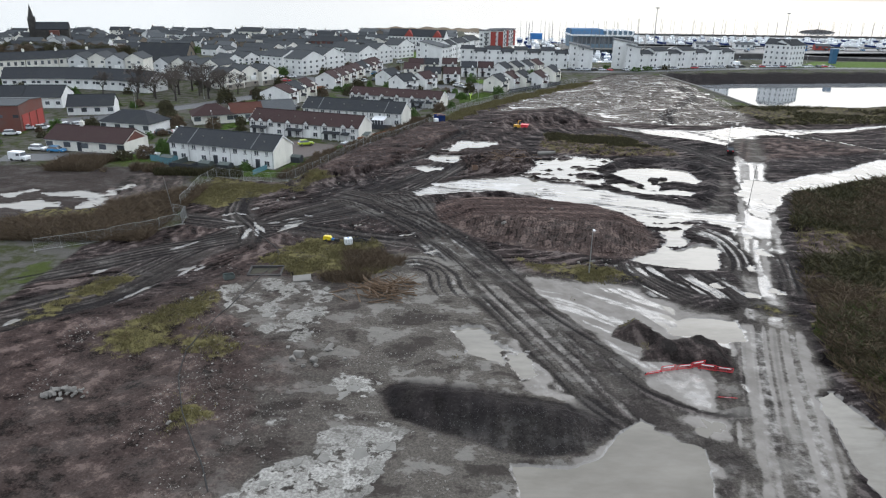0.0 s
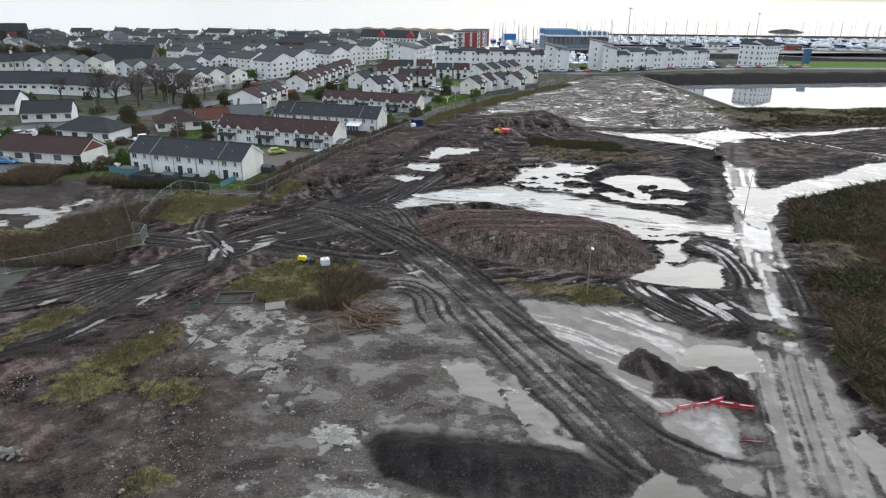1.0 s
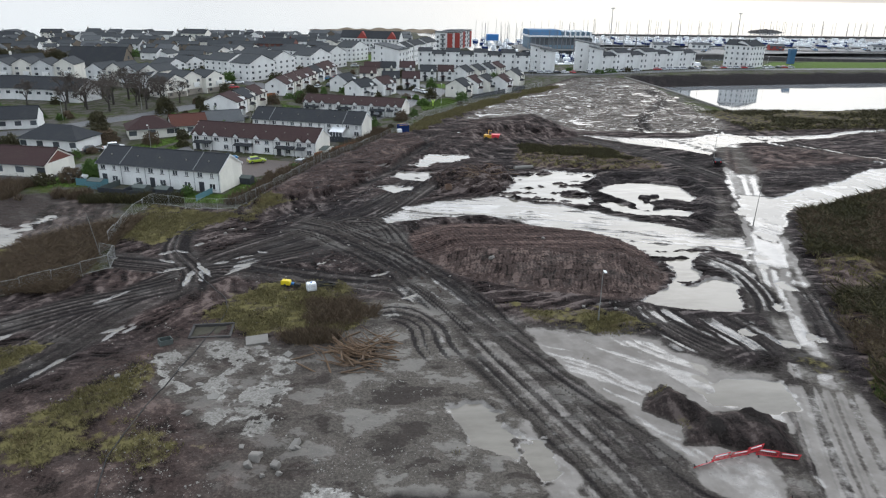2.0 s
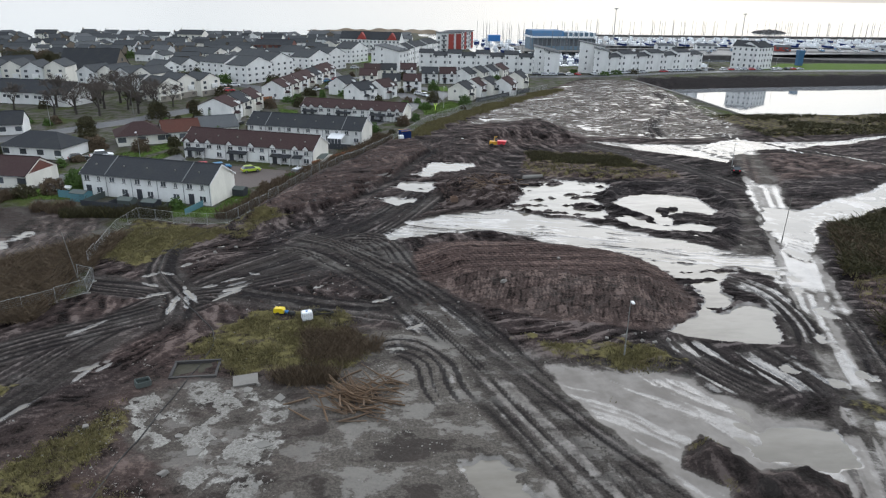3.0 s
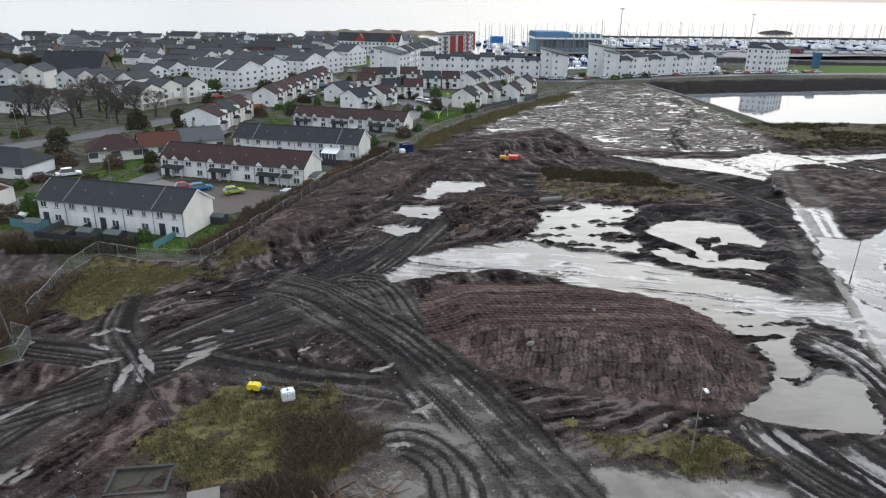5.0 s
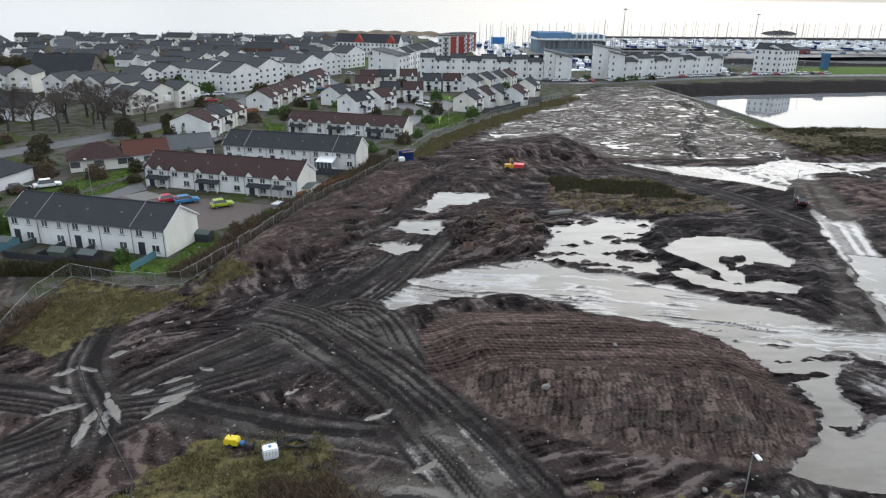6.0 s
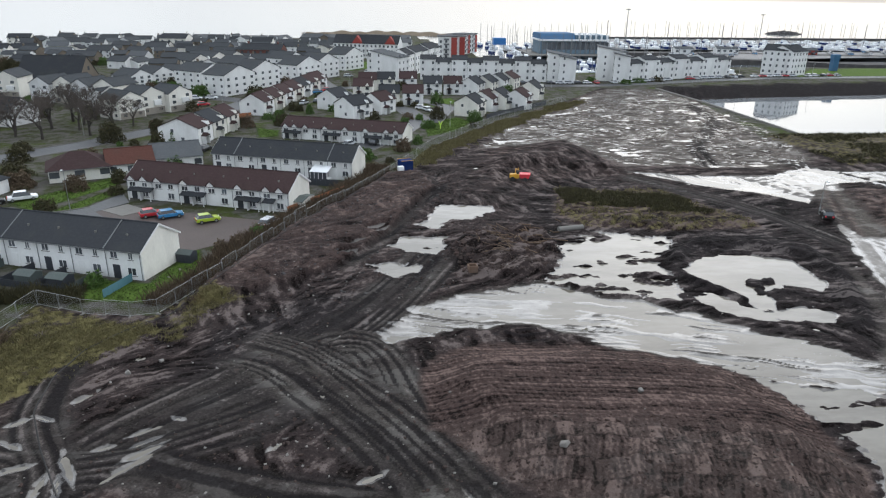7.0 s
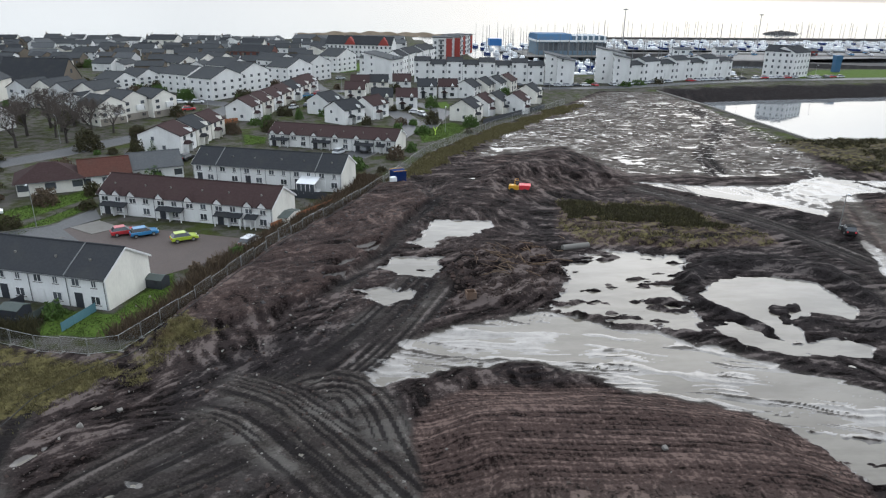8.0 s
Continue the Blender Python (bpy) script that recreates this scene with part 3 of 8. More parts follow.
# slurry flats and worn ways
slurry([(-7.7, 129), (-2.7, 135.6), (3.6, 139.6), (9.4, 141.6), (15.4, 142.8), (21, 138.6), (28, 135.6), (31.1, 133.5), (37.5, 128.6), (43.9, 123.8), (46.5, 120.6), (51.7, 119.3), (56, 121), (57, 115), (50, 106), (47.2, 105.6), (47.8, 110.5), (45, 113.6),
        (40, 115), (33.4, 117.4), (31, 118.6), (25.8, 121.4), (21, 123.6), (16.8, 127.6), (8.7, 130.6), (2.9, 129.8), (-4.2, 127)], 31, level=-0.06, streak=0.9)
slurry([(5.2, 93), (8.0, 90.6), (13.8, 88), (20, 87), (24.4, 86.2), (30, 82), (32, 77.6), (36.8, 75.9), (37.8, 79), (33, 66), (28, 54.8), (22.5, 43.8), (20, 30), (6, 30), (8, 47), (13, 48.6), (16, 53), (12.6, 57), (8, 58.6), (7.5, 63),
        (6.5, 70), (5, 78), (4.5, 86)], 32, level=-0.01, rough=0.14, tone=0.95, gloss=0.55, lift=0.10, streak=0.5)
swept([(88, 204), (82.5, 187), (74.4, 166), (66, 145), (61.6, 134), (57, 121), (52.6, 109), (47.5, 96)], 6.7, 34, 0.8, 1.6, 0.3, 0.04, 0.9, -0.05, 0.5, 0.06, 0.6)
swept([(51.5, 108.5), (48.8, 102), (45.8, 94), (42.6, 85), (40.3, 77.5), (36, 66.5), (33.5, 59)], 5.4, 57, 0.7, 1.5, 0.45, 0.05, 1.1, 0.0, 0.6, 0.05, 0.9)
swept([(40, 76.5), (36, 66), (32.6, 56), (28.5, 44), (25, 32)], 9.0, 68, 0.55, 1.45, 0.45, 0.05, 1.5, 0.03, 0.9, 0.03, 0.9)
slurry([(55, 118), (58, 131), (63.5, 143.5), (66, 143), (70, 141.2), (80, 147.8), (92, 153.5), (101, 162), (125, 172), (125, 160), (100, 149), (83, 140.6), (75, 134), (71, 134.6), (66.4, 130.6), (62.6, 123), (56.8, 115.5)], 35, 0.9, -0.07, 0.12, 0.95, 1.0, 0.14, 0.5)
slurry([(46, 203), (52, 196.5), (60, 190), (68, 184), (73, 178), (77, 183), (84.5, 191), (100, 194), (116, 200), (116, 203), (97, 201.4), (86.4, 206), (77, 199), (60, 199)], 36, 0.9, -0.06, 0.14, 0.95, 1.0, 0.22, 0.8)
swept([(100, 197.4), (116, 201.5), (130, 208.2), (160, 214)], 3.6, 38, 0.9, 1.2, 0.4, 0.06, 0.9, -0.07, 0.8)
swept([(43, 201), (52, 188), (61, 173), (66.5, 153)], 4.6, 37, 0.4, 0.35, 0.95, 0.14, 1.3, 0.04)
swept([(66, 205), (74, 230), (92, 262), (100, 300)], 5.0, 38, 0.3, 0.25, 0.6, 0.10, 1.2)
swept([(85, 215), (97, 190), (110, 172), (122, 160)], 7.0, 39, 0.7, 0.5, 0.8, 0.14, 0.9)
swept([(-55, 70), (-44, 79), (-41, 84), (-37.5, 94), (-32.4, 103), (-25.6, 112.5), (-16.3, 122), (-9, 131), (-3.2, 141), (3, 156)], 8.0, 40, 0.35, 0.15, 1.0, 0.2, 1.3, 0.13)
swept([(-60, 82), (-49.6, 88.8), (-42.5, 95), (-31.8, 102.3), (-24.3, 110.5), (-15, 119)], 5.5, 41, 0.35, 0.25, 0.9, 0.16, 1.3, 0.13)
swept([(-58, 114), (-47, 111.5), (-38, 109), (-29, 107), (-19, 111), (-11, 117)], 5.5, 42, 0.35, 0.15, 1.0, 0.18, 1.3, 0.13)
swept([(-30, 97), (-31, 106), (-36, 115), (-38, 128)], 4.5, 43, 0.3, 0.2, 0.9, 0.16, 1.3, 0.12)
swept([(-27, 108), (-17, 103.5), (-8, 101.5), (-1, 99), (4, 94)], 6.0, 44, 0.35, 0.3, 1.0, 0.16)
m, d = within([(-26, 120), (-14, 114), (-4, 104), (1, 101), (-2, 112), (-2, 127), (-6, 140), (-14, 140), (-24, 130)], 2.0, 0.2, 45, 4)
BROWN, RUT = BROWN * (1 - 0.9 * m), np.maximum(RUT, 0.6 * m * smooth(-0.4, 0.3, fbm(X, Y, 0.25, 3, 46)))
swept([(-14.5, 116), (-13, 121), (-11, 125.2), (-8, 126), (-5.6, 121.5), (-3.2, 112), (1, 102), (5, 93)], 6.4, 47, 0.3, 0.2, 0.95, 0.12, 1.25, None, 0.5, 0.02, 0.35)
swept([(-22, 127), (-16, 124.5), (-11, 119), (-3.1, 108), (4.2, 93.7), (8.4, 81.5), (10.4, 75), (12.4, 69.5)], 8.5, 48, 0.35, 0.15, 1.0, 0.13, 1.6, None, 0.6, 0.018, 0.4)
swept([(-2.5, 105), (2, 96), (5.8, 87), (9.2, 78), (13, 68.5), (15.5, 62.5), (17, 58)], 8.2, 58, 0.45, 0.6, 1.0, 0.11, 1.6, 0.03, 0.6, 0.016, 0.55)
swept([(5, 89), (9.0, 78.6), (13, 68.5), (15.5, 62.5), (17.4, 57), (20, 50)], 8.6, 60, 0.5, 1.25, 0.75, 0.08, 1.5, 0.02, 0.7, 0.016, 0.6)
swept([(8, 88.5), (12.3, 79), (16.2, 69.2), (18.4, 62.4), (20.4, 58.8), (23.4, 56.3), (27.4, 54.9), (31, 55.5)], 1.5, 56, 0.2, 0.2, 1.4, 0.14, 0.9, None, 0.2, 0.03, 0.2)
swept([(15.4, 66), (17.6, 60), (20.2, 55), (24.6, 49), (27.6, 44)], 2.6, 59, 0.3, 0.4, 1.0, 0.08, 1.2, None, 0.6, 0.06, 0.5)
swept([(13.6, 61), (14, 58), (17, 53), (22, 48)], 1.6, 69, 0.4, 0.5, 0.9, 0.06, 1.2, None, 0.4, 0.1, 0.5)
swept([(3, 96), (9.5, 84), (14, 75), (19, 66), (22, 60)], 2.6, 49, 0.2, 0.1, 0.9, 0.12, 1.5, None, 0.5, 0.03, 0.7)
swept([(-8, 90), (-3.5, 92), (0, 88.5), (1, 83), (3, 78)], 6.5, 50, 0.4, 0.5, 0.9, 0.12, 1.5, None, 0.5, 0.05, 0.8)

swept([(27.5, 95.5), (27.5, 91), (29.5, 85.5), (33, 79.5)], 6.5, 71, 0.55, 0.3, 1.0, 0.14, 1.3, 0.05, 0.8, 0.10, 0.25)
swept([(34, 93), (35.5, 88), (37.5, 83), (37.5, 78)], 6.5, 72, 0.55, 0.3, 1.0, 0.14, 1.3, 0.05, 0.8, 0.10, 0.25)
swept([(41, 112), (44.5, 105), (44, 96), (41, 88)], 4.5, 73, 0.5, 0.3, 1.0, 0.14, 1.3, 0.03, 0.8, 0.10, 0.25)
swept([(51.5, 100), (48.6, 91), (45.2, 81)], 3.0, 74, 0.45, 0.25, 1.0, 0.12, 1.3, 0.05, 0.5, 0.12, 0.25)

# ponds and puddles
pond([(36.3, 147), (41.5, 152.4), (49.4, 152.7), (54, 149.6), (54.4, 141.6), (52, 138.6), (48, 141), (44.7, 138.3), (43, 133.6), (40.8, 133.7), (40.6, 138), (37.8, 142.2)], 61)
pond([(42.6, 133.4), (48.3, 134.5), (49.7, 132.2), (48, 129.9), (43, 130.6), (39, 132)], 62)
pond([(33.2, 138), (37.3, 139.3), (40.7, 134.4), (41.5, 130.6), (36.8, 132.2)], 63)
pond([(15.3, 143), (20.6, 151.2), (20.4, 155.8), (27.2, 163.3), (40, 160), (39, 156.5), (33.5, 150.7), (33.6, 142.4), (32, 137), (25, 138.6)], 64, 1.8, 0.13, 0.6, 0.75)
pond([(27.2, 94.9), (29.5, 97), (32, 98.6), (34.3, 102), (35.9, 99.6), (38.4, 101), (40.9, 102.3), (42.6, 99.8), (41.6, 96), (40.4, 92.6), (38.7, 90.9), (33.3, 92.1), (30, 93.2)], 65, 0.55, 0.45, 0.6)
pond([(32.4, 118), (36, 116.4), (41.2, 115.4), (45, 113.2), (42, 110.6), (40.4, 109), (39.3, 106), (39, 103), (36, 99.5), (33.4, 99), (35.2, 103), (35.6, 107), (34.6, 110.4), (32.8, 113.6)], 66, 0.9, 0.2, 0.8, 0.7)
pond([(5.6, 47.9), (10.5, 47.4), (13.5, 48.6), (16.2, 52.4), (18.6, 54.6), (20.6, 52.4), (23.2, 50), (21.5, 43.8), (20, 36), (7, 36)], 67, 0.35, 0.3)
pond([(37.0, 58.6), (39.2, 60.2), (40.4, 52.5), (37.2, 45), (35, 41), (34.6, 46), (35.6, 51)], 68, 0.4)
pond([(0.5, 72), (4.5, 73), (7.5, 67), (6.5, 62.5), (3, 66)], 69, 1.2, 0.25, 0.5)
pond([(6.5, 66), (9.2, 67), (10.3, 61.8), (8.2, 60.5)], 70, 0.9, 0.25, 0.6)
pond([(-4.6, 157.4), (-2.8, 162.1), (0.2, 161.4), (4.3, 161.6), (2.2, 154.1), (-0.9, 155.2), (-3.5, 156.4)], 71, 1.0, 0.2, 0.6, 0.5)
pond([(-7.7, 150.6), (-5.7, 151.0), (-2.3, 149.9), (0.1, 149.4), (-1.6, 145.9), (-3.6, 145.1), (-6.4, 148.2)], 72, 1.1, 0.2, 0.6, 0.6)
pond([(-0.6, 167.4), (1.2, 170.6), (4.0, 178.6), (6.7, 179.3), (14.0, 178.4), (13.0, 174.7), (8.9, 170.4), (5.8, 167.9), (2.7, 165.2)], 75, 1.0, 0.13, 0.5, 0.55)
pond([(-8.1, 163.1), (-4.9, 165.4), (-5.3, 163.6), (-6.7, 161.6)], 76, 0.4, 0.25, 0.6, 0.1)
pond([(-12.9, 153.9), (-9.2, 155.5), (-9.5, 153.5), (-11.6, 152.6)], 77, 0.4, 0.25, 0.6, 0.1)
for k, poly in enumerate(([(-83, 124), (-79, 128.2), (-77.4, 126.3), (-80, 121.6)], [(-77.1, 124.7), (-67.7, 127.2), (-63.1, 124.4), (-66, 121.6), (-73.2, 123.4)], [(-88, 112), (-75.1, 121.1), (-69.5, 120.3), (-68.2, 116.9), (-71.9, 113.7), (-76.8, 115.4)],
                          [(-64.9, 115.4), (-65, 121.7), (-61.6, 123.3), (-60.8, 120.4), (-62.7, 114.8)], [(-64.1, 124.3), (-62.4, 132.5), (-60.8, 132.1), (-61.9, 126.4), (-62.3, 122.5)], [(-92, 118), (-86, 126), (-84, 124), (-88, 116)])):
    pond(poly, 90 + k, 1.5, 0.15, 0.55, 0.45)
pond([(26, 72), (30, 76), (36, 75.6), (35, 70), (30.5, 69.8)], 73, 0.8, 0.2)
for k, (px, py, pr) in enumerate(((58.5, 131.5, 1.0), (40.5, 83, 1.0), (37, 86, 0.8), (44.5, 92, 0.9), (48.8, 99, 1.2), (49.5, 106, 0.9), (51, 110, 0.8), (44.5, 84.5, 0.9), (30.2, 60.5, 0.9), (-14.5, 61, 0.0))):
    if pr:
        pond([(px - pr, py - pr), (px + pr, py - pr * 1.2), (px + pr * 0.8, py + pr * 1.6), (px - pr * 0.8, py + pr)], 80 + k, 0.7, 0.25, 0.6)



def sliver(x0, y0, x1, y1, w, seed):
    """Water standing in one rut."""
    dx, dy = x1 - x0, y1 - y0
    ln = math.hypot(dx, dy)
    nx, ny = -dy / ln * w / 2, dx / ln * w / 2
    pond([(x0, y0), (x0 + dx * 0.3 + nx, y0 + dy * 0.3 + ny), (x0 + dx * 0.7 + nx, y0 + dy * 0.7 + ny), (x1, y1), (x0 + dx * 0.7 - nx, y0 + dy * 0.7 - ny), (x0 + dx * 0.3 - nx, y0 + dy * 0.3 - ny)], seed, 0.22, 0.2, 0.5, 0.0)


for k, (a, b, c, e, w) in enumerate(((-27.7, 104.2, -23.4, 109.6, 0.9), (-26.9, 107.0, -23.1, 110.6, 0.8), (-26.6, 109.2, -23.6, 111.4, 0.6), (-27.2, 110.8, -23.6, 113.3, 0.6), (-31.9, 110, -28.5, 104.3, 0.8), (-31.3, 100.4, -31.6, 107.8, 0.9),
                                     (-38.3, 112.8, -36.2, 114.3, 0.9), (-35.6, 106.6, -32.8, 107.8, 0.8), (-41.1, 95.4, -37.6, 100.2, 0.7), (-34.5, 87.9, -33.3, 90.2, 0.7), (-36, 85.4, -34.7, 90.6, 0.7), (-47.9, 86.1, -46.4, 88.4, 1.0),
                                     (-50.6, 70.5, -49.2, 73.8, 1.0), (-37, 88, -33.8, 90.2, 0.6), (-40.6, 77.9, -37.6, 84, 0.6), (-34, 116, -32, 119, 0.9), (-15, 108, -13, 110.5, 0.8), (-7, 104, -4.5, 105.5, 0.8), (-3, 96.4, -0.5, 98.2, 0.8),
                                     (-9, 163.5, -5, 167, 1.2), (-11, 156.5, -8, 160, 1.1), (24, 122.6, 31, 120.2, 0.7), (22, 121.6, 29, 119.4, 0.5), (27, 123.3, 33, 120.5, 0.6), (-30.7, 106.8, -29.1, 101.9, 0.7), (-38.0, 111.4, -34.7, 109.5, 0.8), (-36.5, 114.7, -33.9, 113.6, 0.8), (-36.3, 105.9, -34.8, 106.6, 0.7), (-29.2, 109.2, -27.3, 110.0, 0.7), (-24.2, 114.1, -22.3, 113.0, 0.6))):
    sliver(a, b, c, e, w, 300 + k)

# banks, heaps and mounds
m, d = within([(-1.6, 119), (0.5, 123.5), (4, 125.8), (16.6, 125.8), (30, 120.6), (34, 112.3), (34.2, 103), (30.5, 97), (25.5, 95), (16, 97.6), (5.5, 103), (-0.8, 111)], 0.7, 0.3, 101, 1.2)
top = smooth(0, 6.5, d)
MOUND = m
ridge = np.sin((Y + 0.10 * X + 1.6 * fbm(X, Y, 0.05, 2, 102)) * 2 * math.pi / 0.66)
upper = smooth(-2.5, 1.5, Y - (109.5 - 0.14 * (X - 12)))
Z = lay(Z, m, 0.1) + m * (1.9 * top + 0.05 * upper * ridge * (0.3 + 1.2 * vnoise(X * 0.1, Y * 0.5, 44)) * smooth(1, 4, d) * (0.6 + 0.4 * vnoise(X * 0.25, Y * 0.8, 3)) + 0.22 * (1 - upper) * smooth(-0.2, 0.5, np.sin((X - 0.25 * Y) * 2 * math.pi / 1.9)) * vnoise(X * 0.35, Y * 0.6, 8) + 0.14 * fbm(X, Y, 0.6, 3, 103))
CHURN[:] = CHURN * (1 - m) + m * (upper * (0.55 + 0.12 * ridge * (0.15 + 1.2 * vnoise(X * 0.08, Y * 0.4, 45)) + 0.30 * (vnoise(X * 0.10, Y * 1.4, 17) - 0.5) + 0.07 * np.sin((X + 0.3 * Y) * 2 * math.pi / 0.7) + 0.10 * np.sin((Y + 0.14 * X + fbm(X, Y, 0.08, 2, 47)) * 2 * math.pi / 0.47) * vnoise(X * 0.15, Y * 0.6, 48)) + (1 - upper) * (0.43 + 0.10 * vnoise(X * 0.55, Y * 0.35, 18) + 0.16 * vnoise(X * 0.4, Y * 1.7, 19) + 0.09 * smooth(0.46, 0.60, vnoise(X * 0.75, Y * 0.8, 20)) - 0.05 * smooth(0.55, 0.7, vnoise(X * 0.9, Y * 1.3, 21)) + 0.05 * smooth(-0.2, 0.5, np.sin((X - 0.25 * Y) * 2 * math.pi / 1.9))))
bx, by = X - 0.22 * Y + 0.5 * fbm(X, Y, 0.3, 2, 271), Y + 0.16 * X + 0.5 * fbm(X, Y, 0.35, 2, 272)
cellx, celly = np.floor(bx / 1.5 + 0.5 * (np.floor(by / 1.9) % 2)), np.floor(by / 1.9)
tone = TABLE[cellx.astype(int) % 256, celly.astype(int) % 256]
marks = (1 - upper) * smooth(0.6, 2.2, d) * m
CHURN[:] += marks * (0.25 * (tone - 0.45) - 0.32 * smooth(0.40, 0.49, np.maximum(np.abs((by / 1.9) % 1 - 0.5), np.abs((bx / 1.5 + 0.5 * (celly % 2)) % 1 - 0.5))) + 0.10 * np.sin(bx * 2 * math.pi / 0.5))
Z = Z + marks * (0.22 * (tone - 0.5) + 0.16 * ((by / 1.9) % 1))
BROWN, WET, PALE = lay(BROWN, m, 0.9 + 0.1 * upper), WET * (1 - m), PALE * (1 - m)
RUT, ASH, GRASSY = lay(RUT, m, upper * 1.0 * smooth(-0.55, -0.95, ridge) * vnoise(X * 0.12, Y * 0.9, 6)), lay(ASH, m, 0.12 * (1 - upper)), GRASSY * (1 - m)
m, d = within([(6.9, 128.6), (9, 130.4), (12, 130.8), (15.4, 128.8), (13, 126.6), (9.5, 126.2)], 0.5, 0.4, 127, 1.0)
Z = lay(Z, m, 0.0) + m * (0.6 * smooth(0, 2, d) + 0.1 * np.sin(d * 7))
RUT, PALE, WET = lay(RUT, m, 0.5 + 0.4 * np.sin(d * 7)), PALE * (1 - m), WET * (1 - 0.8 * m)
m, d = within([(-6.4, 58.2), (-3.5, 60.2), (4.5, 58.6), (12.5, 56.5), (15.7, 54), (15.3, 51.9), (12.5, 48.8), (8.6, 48.1), (5.4, 48.9), (1.1, 50.8), (-4.1, 53.6)], 0.45, 0.4, 104, 1.0)
Z = lay(Z, m, 0.1) + m * 2.1 * smooth(0, 4.6, d) ** 0.8 * (0.85 + 0.2 * fbm(X, Y, 0.16, 2, 105)) + m * 0.10 * fbm(X * 2.2, Y * 0.4, 0.8, 3, 106)
BROWN, ASH, PALE, WET, RUT = BROWN * (1 - m), lay(ASH, m, 0.16 + 0.3 * smooth(53, 49.5, Y + 1.2 * fbm(X, Y, 0.5, 3, 107))), PALE * (1 - m), WET * (1 - m), lay(RUT, m, 0.62 + 0.3 * fbm(X * 2.0, Y * 0.4, 0.6, 3, 108))
HEAP = m
m, d = within([(19.6, 70.6), (20.9, 73.4), (23, 75.1), (24.6, 72.8), (25.8, 69.9), (29.6, 70.6), (31.9, 68), (31.3, 64.2), (30, 62.2), (27.2, 63.7), (24, 65), (21.3, 65.2), (22.4, 68)], 0.45, 0.5, 107, 0.8)
Z = lay(Z, m, 0.05) + m * 1.7 * smooth(0, 2.4, d) * (0.8 + 0.3 * fbm(X, Y, 0.4, 2, 108))
WET, PALE, GRASSY, RUT = WET * (1 - m), PALE * (1 - m), np.maximum(GRASSY, 0.45 * m * smooth(0.0, 0.5, fbm(X, Y, 0.4, 2, 109))), lay(RUT, m, 0.5)
ASH, BROWN = lay(ASH, m, 0.1), lay(BROWN, m, 0.35)
m, d = within([(28, 64), (31, 63.5), (29.5, 56), (26, 55.5), (27.4, 59)], 0.8, 0.4, 110, 1.0)
Z, WET, PALE = lay(Z, m, 0.12 + 0.25 * fbm(X, Y, 0.7, 3, 111)), WET * (1 - 0.6 * m), PALE * (1 - 0.5 * m)
m, d = within([(21.4, 62), (24.5, 64), (27.6, 63.4), (27, 59), (25.6, 56.6), (23.4, 57.6)], 0.6, 0.4, 128, 1.2)
Z, PALE, WET, RUT = lay(Z, m, 0.0 + 0.12 * fbm(X, Y, 0.6, 3, 129)), np.maximum(PALE, 0.8 * m), np.maximum(WET, 0.5 * m), RUT * (1 - m)
outer, d1 = within([(35.5, 153), (43, 159.8), (54, 160.6), (60.6, 156), (59, 143.4), (53.5, 129), (49, 127.2), (48, 128.8), (51, 131.5), (51.5, 136.5), (46, 140), (43.5, 137.5), (50.5, 137), (55.5, 140.5), (55.2, 150), (50, 154.2),
                     (41, 153.6), (36, 147.5), (38.5, 140.8), (41, 137), (40.2, 136), (34.5, 142)], 0.6, 0.4, 112, 1.2)
Z = lay(Z, outer, 0.15) + outer * (0.75 * smooth(0, 2.2, d1) + 0.2 * fbm(X, Y, 0.7, 3, 113))
WET, PALE, BROWN, RUT = WET * (1 - outer), PALE * (1 - outer), BROWN * (1 - outer), lay(RUT, outer, 0.5)
m, d = within([(48, 121), (53, 129), (59, 143), (62, 152), (60, 142), (56.5, 132), (52, 120), (49, 114)], 0.6, 0.3, 212, 1.6)
ASH, RUT, LUMPS[:] = lay(ASH, m, 0.42 + 0.2 * fbm(X, Y, 0.3, 3, 213)), RUT * (1 - 0.6 * m), LUMPS * (1 - 0.4 * m)
islet, d1 = within([(42.6, 141.2), (43.6, 143.4), (45.4, 143.0), (47.6, 143.6), (47.0, 141.4), (45.2, 140.8), (43.6, 137.6), (42.5, 137.9), (43.4, 140.2)], 0.5, 0.8, 210, 0.6)
Z = lay(Z, islet, 0.02) + islet * (0.28 * smooth(0, 0.9, d1) + 0.12 * fbm(X, Y, 1.1, 3, 211))
WET, PALE, BROWN, RUT = WET * (1 - islet), PALE * (1 - islet), BROWN * (1 - islet), lay(RUT, islet, 0.5)
m, d = within([(12.9, 199), (15, 212), (24, 222), (36, 233), (44, 226), (48, 203), (44, 197), (36, 198), (30, 205), (22, 205), (18.7, 197)], 1.6, 0.2, 114, 2.0)
Z = Z + m * (1.7 * smooth(0, 7, d) * (0.8 + 0.4 * fbm(X, Y, 0.12, 3, 115)) + 0.3 * fbm(X, Y, 0.5, 3, 116))
WET, PALE, BROWN, RUT = WET * (1 - m), PALE * (1 - m), lay(BROWN, m, 0.35), lay(RUT, m, 0.35 * smooth(-0.3, 0.3, fbm(X, Y, 0.15, 3, 117)))
m, d = within([(4.6, 156), (8, 165), (20, 164.5), (20.5, 155.8), (16, 147), (11.7, 145.6), (5.3, 145.6)], 1.4, 0.3, 118, 2.0)
STUMPY = m
Z = Z + m * (0.7 + 0.9 * fbm(X, Y, 0.3, 3, 119) + 0.35 * fbm(X, Y, 1.0, 2, 120))
RUT, BROWN = lay(RUT, m, 0.3), lay(BROWN, m, 0.3)
